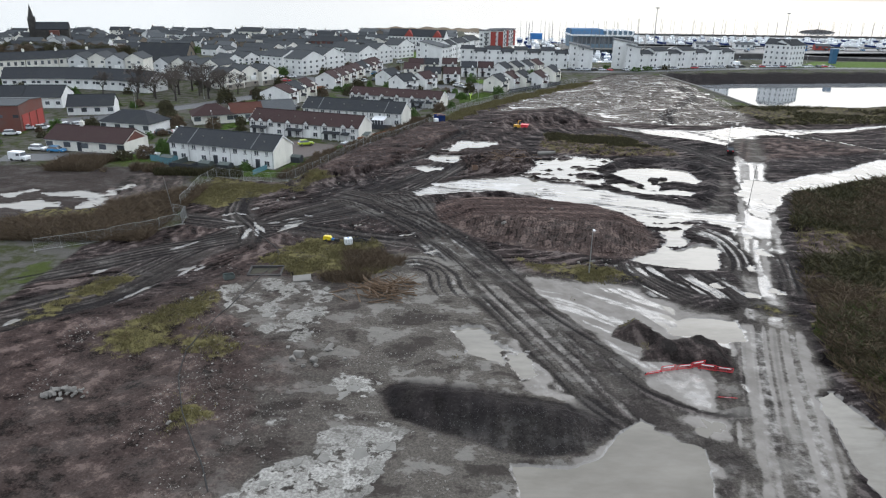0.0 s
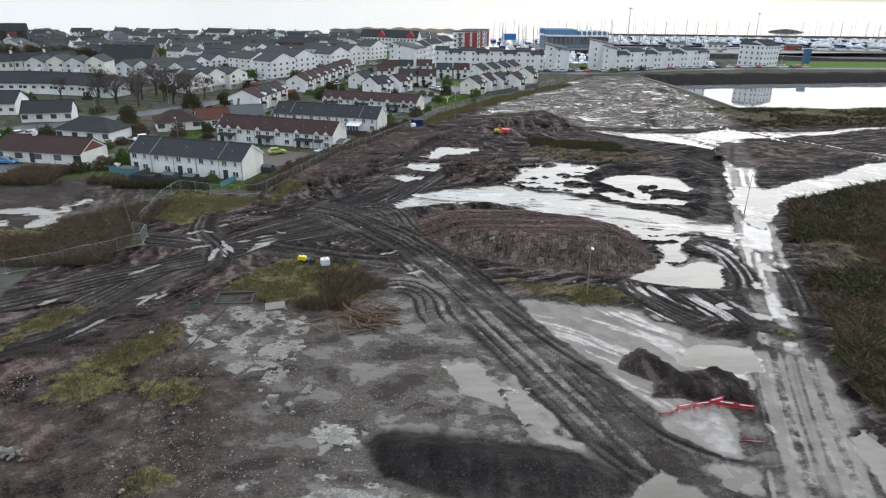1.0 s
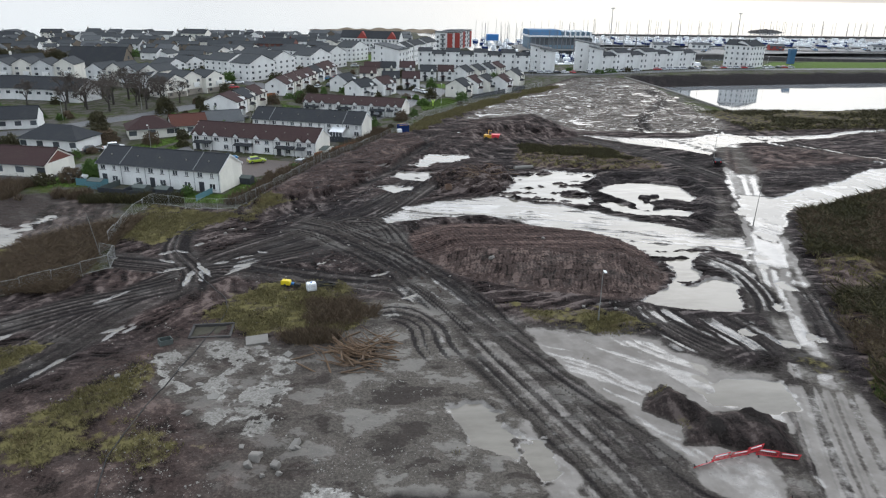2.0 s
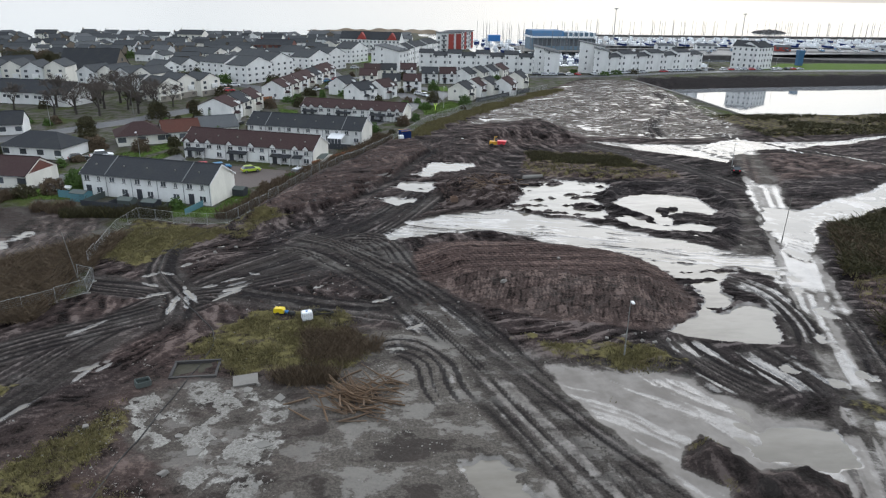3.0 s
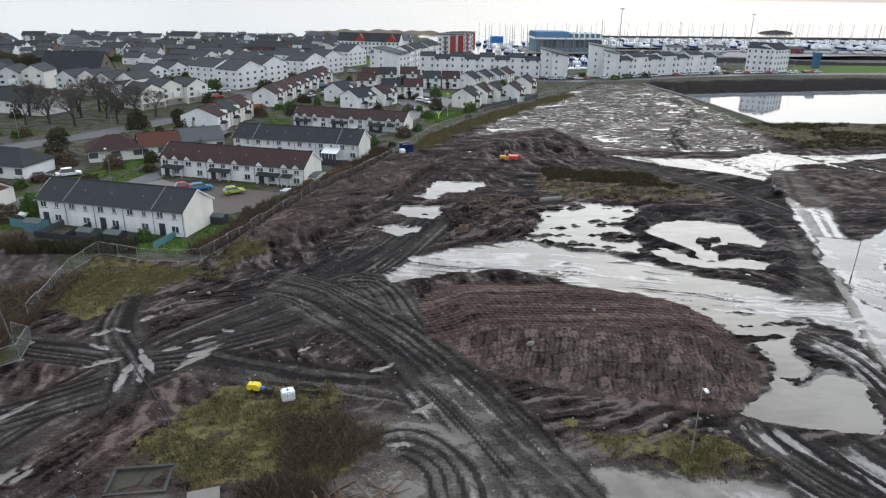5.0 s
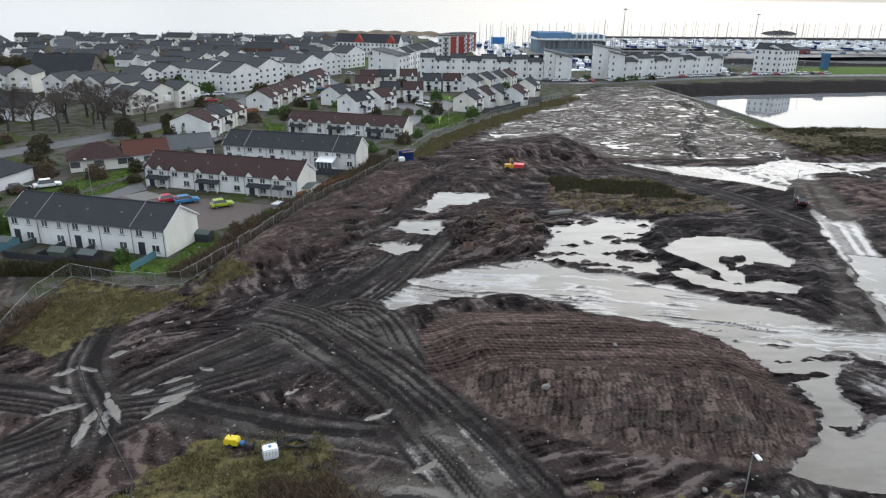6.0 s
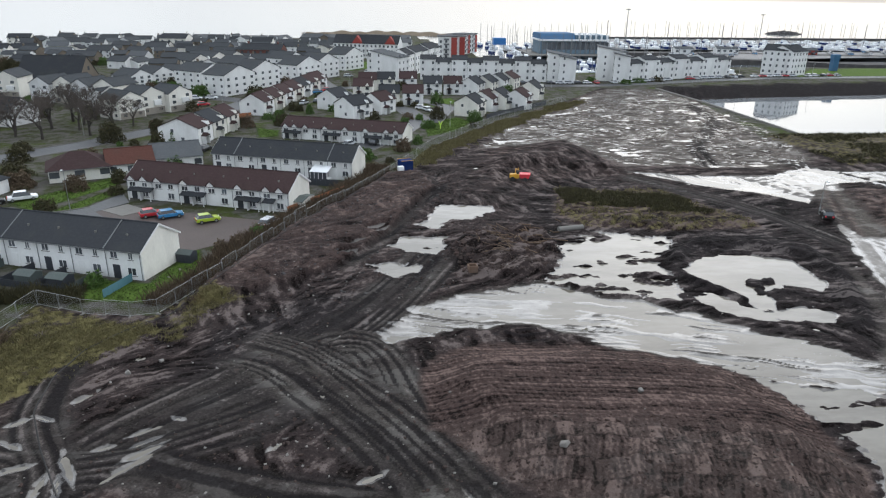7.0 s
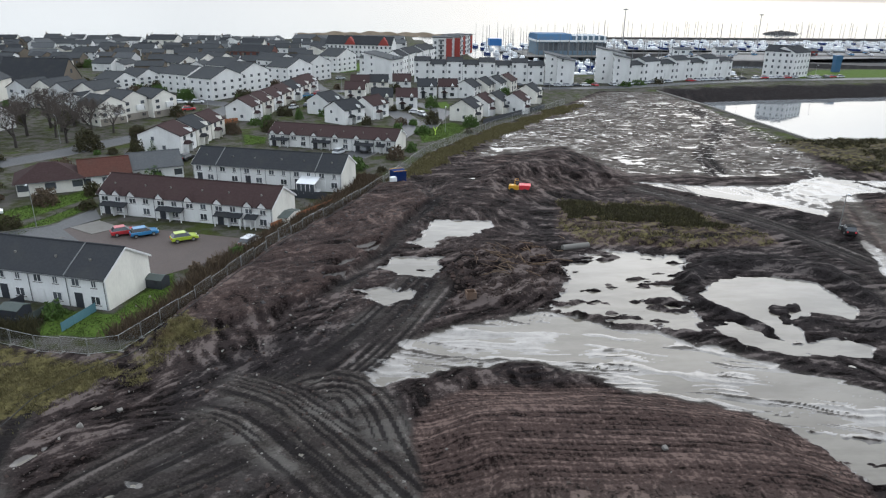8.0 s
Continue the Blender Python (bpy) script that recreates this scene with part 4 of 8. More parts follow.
m, d = within([(24, 170.5), (27, 189), (48, 187), (58, 167), (57, 163.5), (40, 162.8), (28, 165)], 1.5, 0.25, 121, 2.0)
Z = Z + m * 0.7 * smooth(0, 3, d)
WET, PALE, GRASSY, BROWN = WET * (1 - m), PALE * (1 - m), np.maximum(GRASSY, 0.42 * m), lay(BROWN, m, 0.6)
SCRUB_MID = m
m, d = within([(66.6, 127), (69, 131.6), (72, 133), (83, 138.6), (100, 147), (160, 160), (160, -60), (34, -60), (41.8, 62), (43, 68), (49.5, 86), (58, 107), (63, 120)], 1.0, 0.2, 122, 2.0)
Z = Z + m * (0.5 * smooth(0, 4, d) + 0.4 * fbm(X, Y, 0.15, 3, 123) * smooth(0, 4, d))
SCRUB_R = m
WET, PALE, GRASSY, BROWN = WET * (1 - m), PALE * (1 - m), np.maximum(GRASSY, m * (0.3 + 0.35 * smooth(-0.1, 0.4, fbm(X, Y, 0.07, 3, 124)))), lay(BROWN, m, 0.6)
m, d = within([(96, 242), (140, 244), (200, 246), (200, 214), (130, 212), (100, 207)], 1.0, 0.2, 125, 2.0)
Z, GRASSY, WET = Z + m * 0.8 * smooth(0, 5, d), np.maximum(GRASSY, 0.5 * m), WET * (1 - m)
BANK_R = m
m, d = within([(70, 158), (78, 186), (98, 187), (112, 172), (92, 166)], 1.5, 0.2, 126, 2.0)
Z, BROWN, WET, PALE = Z + 0.3 * m, lay(BROWN, m, 0.65), WET * (1 - 0.8 * m), PALE * (1 - 0.8 * m)

# grass in and round the site
for k, (poly, much) in enumerate((
        ([(-24.5, 97), (-21, 100.5), (-16, 100.5), (-8.9, 98.4), (-6.5, 92), (-9, 88), (-15.4, 87), (-22, 88.5), (-26, 91)], 0.85),
        ([(-50, 70.5), (-47.3, 82), (-40.8, 85.6), (-42.8, 81), (-47.6, 71)], 0.9),
        ([(-38.6, 64), (-37.8, 69), (-33.4, 76), (-28.3, 83.5), (-26, 81), (-27, 75.8), (-28.4, 70.6), (-24.1, 69.2), (-20, 66.4), (-23.8, 63.2), (-29.9, 66), (-34.4, 62.8)], 0.62),
        ([(11, 93.4), (14, 91.4), (17, 91.8), (25.6, 91.4), (27, 88.5), (25, 86.8), (20.7, 87), (14, 89.4)], 0.75),
        ([(-47, 118), (-47, 137), (-33, 133.6), (-30, 131), (-36, 124), (-40, 117)], 0.7),
        ([(-32, 134), (-27, 142), (-23, 139), (-28, 130)], 0.6),
        ([(-4, 203), (6, 229), (27, 263), (56, 302), (66, 308), (60, 296), (34, 262), (16, 232), (4, 208)], 0.7),
        ([(-24.9, 56.4), (-23.1, 57), (-20.7, 52.6), (-22.9, 51.8)], 0.8),
        ([(-60, 98), (-44, 105.5), (-44.5, 113), (-50, 118), (-70, 116), (-75, 100)], 0.6),
        ([(44.4, 72), (47.5, 76), (54, 78), (53, 68), (46, 67)], 0.9),
        ([(42, 62), (44.5, 64.4), (50, 63), (48, 56), (43.5, 58)], 0.9),
        ([(70, 128), (75, 134.4), (90, 142), (104, 146), (100, 132), (80, 124)], 0.7),
        ([(40, 79.5), (41.5, 81), (44, 77), (42, 75)], 0.5))):
    m, d = within(poly, 2.4, 0.3, 130 + k, 4.0)
    GRASSY = np.maximum(GRASSY, much * m * (0.98 + 0.6 * fbm(X, Y, 0.22, 3, 145)))
    WET, PALE, RUT, ASH = WET * (1 - m), PALE * (1 - m), RUT * (1 - m), ASH * (1 - m)
    Z = Z + m * 0.12
LAWNED = [within(p, 0.3, 0.3, 150 + k, 0.6)[0] for k, p in enumerate((
    [(-43, 139.5), (-34.5, 138.6), (-30, 149), (-33, 158), (-36, 144.6), (-43, 146.2)],
    [(4.5, 262), (15.1, 271), (19.4, 264.6), (12.4, 248), (5, 242)],
    [(7.6, 305.6), (16.8, 312), (17.7, 299.5), (8.5, 291)],
    [(-28.8, 437.8), (-17.5, 447.3), (-14.9, 411.4), (-26.2, 398.8)],
    [(-42, 254), (-35.2, 250), (-34.1, 241.6), (-39, 240)],
    [(-64.6, 172), (-57, 191.5), (-54.6, 189), (-61.9, 170)],
    [(186, 385), (228, 387), (420, 404), (420, 440), (218, 424)],
    [(-74, 150), (-62, 150), (-62, 160), (-70, 166)],
    [(-66, 176), (-55, 200), (-58, 204), (-72, 182)]))]

# the concrete bases left from demolition
for k, poly in enumerate((
        [(-10.9, 51.0), (-9.1, 52.4), (-2.7, 51.5), (-5.8, 43.2), (-8, 38), (-19, 38), (-17.2, 42.4), (-14.3, 46.5), (-10.6, 48.6)],
        [(-12.0, 60.6), (-10, 62.3), (-6.1, 59.7), (-7.5, 56.5), (-9.8, 57.1)],
        [(-29, 82.5), (-23, 86), (-14, 84.6), (-13.7, 76), (-15, 67), (-19.8, 69), (-26, 74.5)],
        [(-10.7, 54.4), (-7.2, 54.2), (-3.8, 52.4), (-4.2, 51.9), (-9.2, 52.9)],
        [(-17, 58), (-14, 58), (-14, 52), (-17, 53)],
        [(-7, 91.6), (-2.5, 92.5), (-2.5, 89), (-6.6, 88.4)])):
    m, d = within(poly, 1.1 if k != 0 else 0.4, 0.4, 160 + k, 1.6)
    CONC = np.maximum(CONC, m * (0.98, 0.85, 0.54, 0.6, 0.42, 0.4)[k])
    Z = lay(Z, m, 0.2 + 0.05 * fbm(X, Y, 0.8, 2, 170))
    GRASSY, BROWN, ASH = GRASSY * (1 - m), BROWN * (1 - 0.5 * m), lay(ASH, m, 0.6)

# the reservoir, its bank, the shore and the sea bed
lake, lake_in = within([(103, 339), (105, 347), (144, 356), (222, 369), (420, 396), (420, 246), (160, 245), (109, 243), (107, 301)], 0.5, 0.1, 180, 1.0)
Z = lay(Z, lake, -np.clip(lake_in, 0, 18) * 0.30)
near_bank = lake * smooth(268, 256, Y)
RUT, BROWN, WET, PALE, TAR = lay(RUT, lake, 1.0), lay(BROWN, lake, 0.3), WET * (1 - lake), PALE * (1 - lake), TAR * (1 - lake)
GRASSY, RUT = np.maximum(GRASSY * (1 - lake), 0.45 * near_bank), RUT * (1 - near_bank)
shore = 575 + 0.55 * (X + 270) * smooth(-270, -250, X)
shore = np.where(X > 10, np.maximum(720 - 5.6 * np.clip(X - 10, 0, 70), np.where((X > 60) & (X < 172), 398, 438)), shore)
Z = np.where(Y > 400, Z - 6 * smooth(0, 26, Y - shore + 10), Z)
for k, mlawn in enumerate(LAWNED):
    TAR = TAR * (1 - mlawn)
Z = lay(Z, (1 - site) * (1 - YARD), np.minimum(Z, 0.0))
LAWN = np.max(LAWNED, 0)


def height(x, y):
    """The sheet's height at a place."""
    i = int(np.clip(np.searchsorted(gx, x) - 1, 0, len(gx) - 2))
    j = int(np.clip(np.searchsorted(gy, y) - 1, 0, len(gy) - 2))
    u, v = (x - gx[i]) / (gx[i + 1] - gx[i]), (y - gy[j]) / (gy[j + 1] - gy[j])
    return float((Z[j, i] * (1 - u) + Z[j, i + 1] * u) * (1 - v) + (Z[j + 1, i] * (1 - u) + Z[j + 1, i + 1] * u) * v)


def sample(field, x, y):
    return field[np.clip(np.searchsorted(gy, y), 0, len(gy) - 1), np.clip(np.searchsorted(gx, x), 0, len(gx) - 1)]


def sheet():
    ny, nx = X.shape
    me = bpy.data.meshes.new("ground")
    idx = np.arange(nx * ny).reshape(ny, nx)
    quads = np.stack([idx[:-1, :-1], idx[:-1, 1:], idx[1:, 1:], idx[1:, :-1]], -1).reshape(-1, 4)
    me.vertices.add(nx * ny)
    me.vertices.foreach_set("co", np.stack([X, Y, Z], -1).astype(np.float32).ravel())
    me.loops.add(quads.size)
    me.loops.foreach_set("vertex_index", quads.astype(np.int32).ravel())
    me.polygons.add(len(quads))
    me.polygons.foreach_set("loop_start", np.arange(0, quads.size, 4, dtype=np.int32))
    me.polygons.foreach_set("use_smooth", np.ones(len(quads), bool))
    me.update()
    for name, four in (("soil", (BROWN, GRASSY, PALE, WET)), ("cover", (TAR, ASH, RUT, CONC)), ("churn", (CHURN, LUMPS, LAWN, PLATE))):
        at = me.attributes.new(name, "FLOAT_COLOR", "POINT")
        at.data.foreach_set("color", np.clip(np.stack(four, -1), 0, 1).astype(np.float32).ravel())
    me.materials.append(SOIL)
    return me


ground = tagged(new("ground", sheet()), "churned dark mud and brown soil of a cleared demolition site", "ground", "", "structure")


def flat(name, quads, z, mat, label, category, kind="structure"):
    bm = bmesh.new()
    for q in quads:
        bm.faces.new([bm.verts.new((x, y, z)) for x, y in q])
    me = bpy.data.meshes.new(name)
    bm.to_mesh(me), bm.free()
    me.materials.append(mat)
    return tagged(new(name, me), label, category, "", kind)


flat("water", [[(-57, 30), (150, 30), (150, 232), (-57, 232)], [(5, 232.2), (95, 232.2), (95, 320), (5, 320)], [(-104, 98), (-57.4, 98), (-57.4, 146), (-104, 146)]], -0.10, SILTY, "silty grey standing water lying in puddles and ruts", "water")
flat("water_lake", [[(108, 246), (420, 246), (420, 372), (108, 372)]], -4.0, LAKE, "still pale reservoir water reflecting the flats", "water")
flat("water_sea", [[(-5200, 380), (5200, 380), (5200, 5200), (-5200, 5200)]], -2.2, SEA, "calm silvery sea under an overcast sky", "sea")


# ---- building blocks ----
def box(bm, x0, x1, y0, y1, z0, z1, mi=0):
    v = [bm.verts.new(p) for p in ((x0, y0, z0), (x1, y0, z0), (x1, y1, z0), (x0, y1, z0), (x0, y0, z1), (x1, y0, z1), (x1, y1, z1), (x0, y1, z1))]
    for f in ((3, 2, 1, 0), (4, 5, 6, 7), (0, 1, 5, 4), (1, 2, 6, 5), (2, 3, 7, 6), (3, 0, 4, 7)):
        bm.faces.new([v[i] for i in f]).material_index = mi


def prism(bm, outline, a, b, axis="x", mi=0):
    """An outline drawn out from a to b; the outline is (y, z), (x, z) or (x, y) for the axis x, y or z."""
    def at(p, s):
        return {"x": (s, p[0], p[1]), "y": (p[0], s, p[1]), "z": (p[0], p[1], s)}[axis]
    lo, hi = [bm.verts.new(at(p, a)) for p in outline], [bm.verts.new(at(p, b)) for p in outline]
    n = len(outline)
    fs = [bm.faces.new(lo[::-1]), bm.faces.new(hi)] + [bm.faces.new((lo[i], lo[(i + 1) % n], hi[(i + 1) % n], hi[i])) for i in range(n)]
    for f in fs:
        f.material_index = mi
    return fs


def tube(bm, a, b, r0, r1=None, sides=6, mi=0, caps=True):
    a, b = Vector(a), Vector(b)
    r1 = r0 if r1 is None else r1
    q = (b - a).to_track_quat("Z", "Y")
    lo, hi = [], []
    for k in range(sides):
        d = q @ Vector((math.cos(k * 2 * math.pi / sides), math.sin(k * 2 * math.pi / sides), 0))
        lo.append(bm.verts.new(a + d * r0)), hi.append(bm.verts.new(b + d * r1))
    for k in range(sides):
        bm.faces.new((lo[k], lo[(k + 1) % sides], hi[(k + 1) % sides], hi[k])).material_index = mi
    if caps:
        bm.faces.new(lo[::-1]), bm.faces.new(hi)


def pipe(bm, pts, r, sides=6):
    for a, b in zip(pts[:-1], pts[1:]):
        tube(bm, a, b, r, r, sides)


def mesh_of(name, bm, *mats, smooth_on=False):
    bmesh.ops.recalc_face_normals(bm, faces=bm.faces)
    me = bpy.data.meshes.new(name)
    bm.to_mesh(me), bm.free()
    for m in mats:
        me.materials.append(m)
    if smooth_on:
        for p in me.polygons:
            p.use_smooth = True
    return me


def part(name, data, material, parent, label=""):
    """One mesh object under a thing or a part, from a bmesh or from a mesh that is shared."""
    me = data if isinstance(data, bpy.types.Mesh) else mesh_of(name, data, *(material if isinstance(material, (list, tuple)) else [material]))
    ob = new(name, me)
    ob.parent = parent
    if label:
        ob["label"] = label
    return ob


def thing(name, m, label, category, group=""):
    ob = new(name)
    ob.empty_display_size = 0.5
    ob.matrix_basis = m
    return tagged(ob, label, category, group)


def blocks(*dims):
    bm = bmesh.new()
    for d in dims:
        box(bm, *d)
    return bm


CACHE = {}
FOOT = []


def window_meshes(w, h, bars):
    key = ("win", round(w, 2), round(h, 2), bars)
    if key not in CACHE:
        t = 0.09
        bm = bmesh.new()
        xs = [-w / 2, -w / 2 + t]
        for k in range(bars):
            x = -w / 2 + w * (k + 1) / (bars + 1)
            xs += [x - 0.035, x + 0.035]
        xs += [w / 2 - t, w / 2]
        zs = [-h / 2, -h / 2 + t, h / 2 - t, h / 2]
        for i in range(len(xs) - 1):
            for j in range(3):
                if j != 1 or i % 2 == 0:
                    box(bm, xs[i], xs[i + 1], -0.06, 0.02, zs[j], zs[j + 1])
        bmesh.ops.remove_doubles(bm, verts=bm.verts, dist=0.0005)
        sill = blocks((-w / 2 - 0.08, w / 2 + 0.08, -0.12, 0.02, -h / 2 - 0.085, -h / 2 - 0.003))
        pane = bmesh.new()
        box(pane, -w / 2 + t, w / 2 - t, -0.035, 0.0, -h / 2 + t, h / 2 - t)
        CACHE[key] = (mesh_of("window", bm, WHITE_PAINT), mesh_of("pane", pane, GLASS), mesh_of("sill", sill, CONCRETE))
    return CACHE[key]


def window(parent, m, w, h, bars=1):
    fr, pn, sl = window_meshes(w, h, bars)
    ob = part("window", fr, None, parent)
    ob.matrix_basis = m
    part("pane", pn, None, ob)
    part("sill", sl, None, ob)


def plain_window(parent, m, w, h):
    key = ("far", round(w, 2), round(h, 2))
    if key not in CACHE:
        bm = bmesh.new()
        box(bm, -w / 2, w / 2, -0.05, 0.02, -h / 2, h / 2)
        CACHE[key] = mesh_of("window", bm, GLASS)
    part("window", CACHE[key], None, parent).matrix_basis = m


def door(parent, m, mat, w=0.95, h=2.05):
    key = ("door", mat.name)
    if key not in CACHE:
        bm = blocks((-w / 2 - 0.07, w / 2 + 0.07, -0.04, 0.02, 0.0, h + 0.07), (-w / 2, w / 2, -0.07, -0.035, 0.03, h))
        CACHE[key] = mesh_of("door", bm, mat)
    part("door", CACHE[key], None, parent).matrix_basis = m


def side(which, L, D, s, z):
    """A pose on one of a house's faces, s metres along it."""
    return {"front": pose(s, 0, z), "back": pose(L - s, D, z, 0, 0, 180), "right": pose(L, s, z, 0, 0, 90), "left": pose(0, D - s, z, 0, 0, -90)}[which]


def gable_house(m, L, D, eave, rise, wall, roof, label, name="house", category="house", windows=(), doors=(), near=False, chimneys=(), over=0.3, group="", hip=0.0, gutters=True):
    """A house with its ridge along local x; the front lies on y = 0 and faces -y. windows: (face, s, z, w, h)."""
    h = thing(name, m, label, category, group)
    FOOT.append((*(m @ Vector((L / 2, D / 2, 0))).to_2d(), math.hypot(L, D) / 2))
    bm = bmesh.new()
    if hip:
        box(bm, 0, L, 0, D, -1.0, eave)
    else:
        prism(bm, [(0, -1.0), (D, -1.0), (D, eave), (D / 2, eave + rise), (0, eave)], 0, L, "x")
    part("wall", bm, wall, h)
    bm = bmesh.new()
    sl = rise / (D / 2)
    if hip:
        o = over
        base = [(-o, -o), (L + o, -o), (L + o, D + o), (-o, D + o)]
        v = [bm.verts.new((x, y, eave - o * sl + 0.02)) for x, y in base] + [bm.verts.new((x, y, eave - o * sl + 0.16)) for x, y in base]
        r = [bm.verts.new((hip, D / 2, eave + rise + 0.1)), bm.verts.new((L - hip, D / 2, eave + rise + 0.1))]
        for f in ((v[3], v[2], v[1], v[0]), (v[0], v[1], v[5], v[4]), (v[1], v[2], v[6], v[5]), (v[2], v[3], v[7], v[6]), (v[3], v[0], v[4], v[7]),
                  (v[4], v[5], r[1], r[0]), (v[6], v[7], r[0], r[1]), (v[5], v[6], r[1]), (v[7], v[4], r[0])):
            bm.faces.new(f)
    else:
        t, g = 0.17, 0.18
        for s in (0, 1):
            a = [(-over, eave - over * sl), (D / 2 + 0.0, eave + rise), (D / 2 + 0.0, eave + rise + t), (-over, eave - over * sl + t)]
            if s:
                a = [(D - y, z) for y, z in a]
            prism(bm, [(y, z + 0.012) for y, z in a], -g, L + g, "x")
        tube(bm, (-g, D / 2, eave + rise + t), (L + g, D / 2, eave + rise + t), 0.13, 0.13, 6)
    part("roof", bm, roof, h)
    if gutters:
        for y in (-over - 0.06, D + over + 0.06):
            bm = bmesh.new()
            box(bm, 0, L, y - 0.06, y + 0.06, eave - over * sl - 0.02, eave - over * sl + 0.1)
            part("gutter", bm, GUTTER, h)
    for s in chimneys:
        bm = blocks((s - 0.45, s + 0.45, D / 2 - 0.35, D / 2 + 0.35, eave + rise - 0.5, eave + rise + 1.0), (s - 0.5, s + 0.5, D / 2 - 0.4, D / 2 + 0.4, eave + rise + 1.0, eave + rise + 1.12))
        for k in (-0.22, 0.22):
            tube(bm, (s + k, D / 2, eave + rise + 1.1), (s + k, D / 2, eave + rise + 1.5), 0.11, 0.09, 6)
        part("chimney", bm, wall, h)
    for face, s, z, w, hh in windows:
        (window if near else plain_window)(h, side(face, L, D, s, z), w, hh)
    for face, s, mat in doors:
        door(h, side(face, L, D, s, 0.1), mat)
    return h


def spread(face, length, rows, every, w=1.1, h=1.2, z0=1.5, storey=2.7, inset=1.0):
    n = max(1, int((length - 2 * inset) / every) + 1)
    gap = (length - 2 * inset) / max(1, n - 1)
    return [(face, inset + k * gap, z0 + r * storey, w, h) for r in range(rows) for k in range(n)]


# ---- ground cover in the town ----
def strip(name, pts, width, z, mat, label, category, kerb=True):
    bm = bmesh.new()
    rows = []
    for k, p in enumerate(pts):
        a, b = Vector(pts[max(0, k - 1)]), Vector(pts[min(len(pts) - 1, k + 1)])
        d = (b - a).normalized()
        n = Vector((-d.y, d.x))
        p = Vector(p)
        prof = [(-width / 2 - 0.15, z - 0.3), (-width / 2 - 0.15, z + 0.12), (-width / 2, z + 0.12), (-width / 2, z), (width / 2, z), (width / 2, z + 0.12), (width / 2 + 0.15, z + 0.12), (width / 2 + 0.15, z - 0.3)]
        rows.append([bm.verts.new((p.x + n.x * o, p.y + n.y * o, zz)) for o, zz in prof])
    for r0, r1 in zip(rows[:-1], rows[1:]):
        for k in range(7):
            bm.faces.new((r0[k], r0[k + 1], r1[k + 1], r1[k])).material_index = 0 if k == 3 else 1
    return tagged(new(name, mesh_of(name, bm, mat, CONCRETE)), label, category, "", "structure")


def plot(name, pts, z, mat, label, category):
    bm = bmesh.new()
    prism(bm, pts, z - 0.3, z, "z")
    return tagged(new(name, mesh_of(name, bm, mat)), label, category, "", "structure")


plot("pavement_parking", [(-57, 176), (-56, 172), (-49, 169), (-38, 157.5), (-34, 156), (-25, 164), (-22.5, 169.5), (-50, 178.5)], 0.06, PAVERS, "brown block-paved parking court beside the white terrace", "pavement")
plot("pavement_pad", [(-54.3, 176.8), (-51.1, 180.4), (-46.4, 176.6), (-49.6, 173.4)], 0.14, CONCRETE, "pale concrete pad beside the paved court", "pavement")
plot("road_turning", [(-61.6, 167), (-54.4, 187.4), (-51.2, 181.4), (-55, 176), (-50.4, 170.5), (-52, 165)], 0.10, TARMAC, "dark wet tarmac turning place by the court", "road")
strip("road_court", [(-100, 152), (-86, 154), (-74, 162), (-64, 170.5), (-55, 175.5)], 7.5, 0.03, TARMAC, "wet grey tarmac access road with kerbs", "road")
strip("road_estate", [(-12, 226), (-5, 240), (0.5, 256), (3.2, 270), (0, 284), (-9, 300), (-20, 316), (-31, 345), (-38, 372)], 6.5, 0.05, TARMAC, "wet grey tarmac estate road with kerbs", "road")
strip("road_main", [(-170, 168), (-130, 182), (-100, 205), (-80, 230), (-64, 256), (-57, 284), (-54, 302), (-76, 316), (-110, 326)], 8, 0.04, TARMAC, "wet grey tarmac main road with kerbs", "road")
strip("road_quay", [(-30, 336), (0, 342), (40, 346), (75, 348), (94, 352), (130, 366), (165, 377), (220, 384), (420, 400)], 7, 0.08, TARMAC, "grey tarmac quay road lined with parked cars", "road")
strip("road_close", [(7, 262), (14, 290), (6, 306), (-8, 310)], 5.5, 0.07, TARMAC, "narrow wet tarmac close between houses", "road")

# ---- the four terraces beside the site ----
def _gable(D, e, r, L):
    bm = bmesh.new()
    prism(bm, [(0.05, 0), (D - 0.05, 0), (D - 0.05, e - 0.05), (D / 2, e + r - 0.08), (0.05, e - 0.05)], L + 0.002, L + 0.03, "x")
    return bm


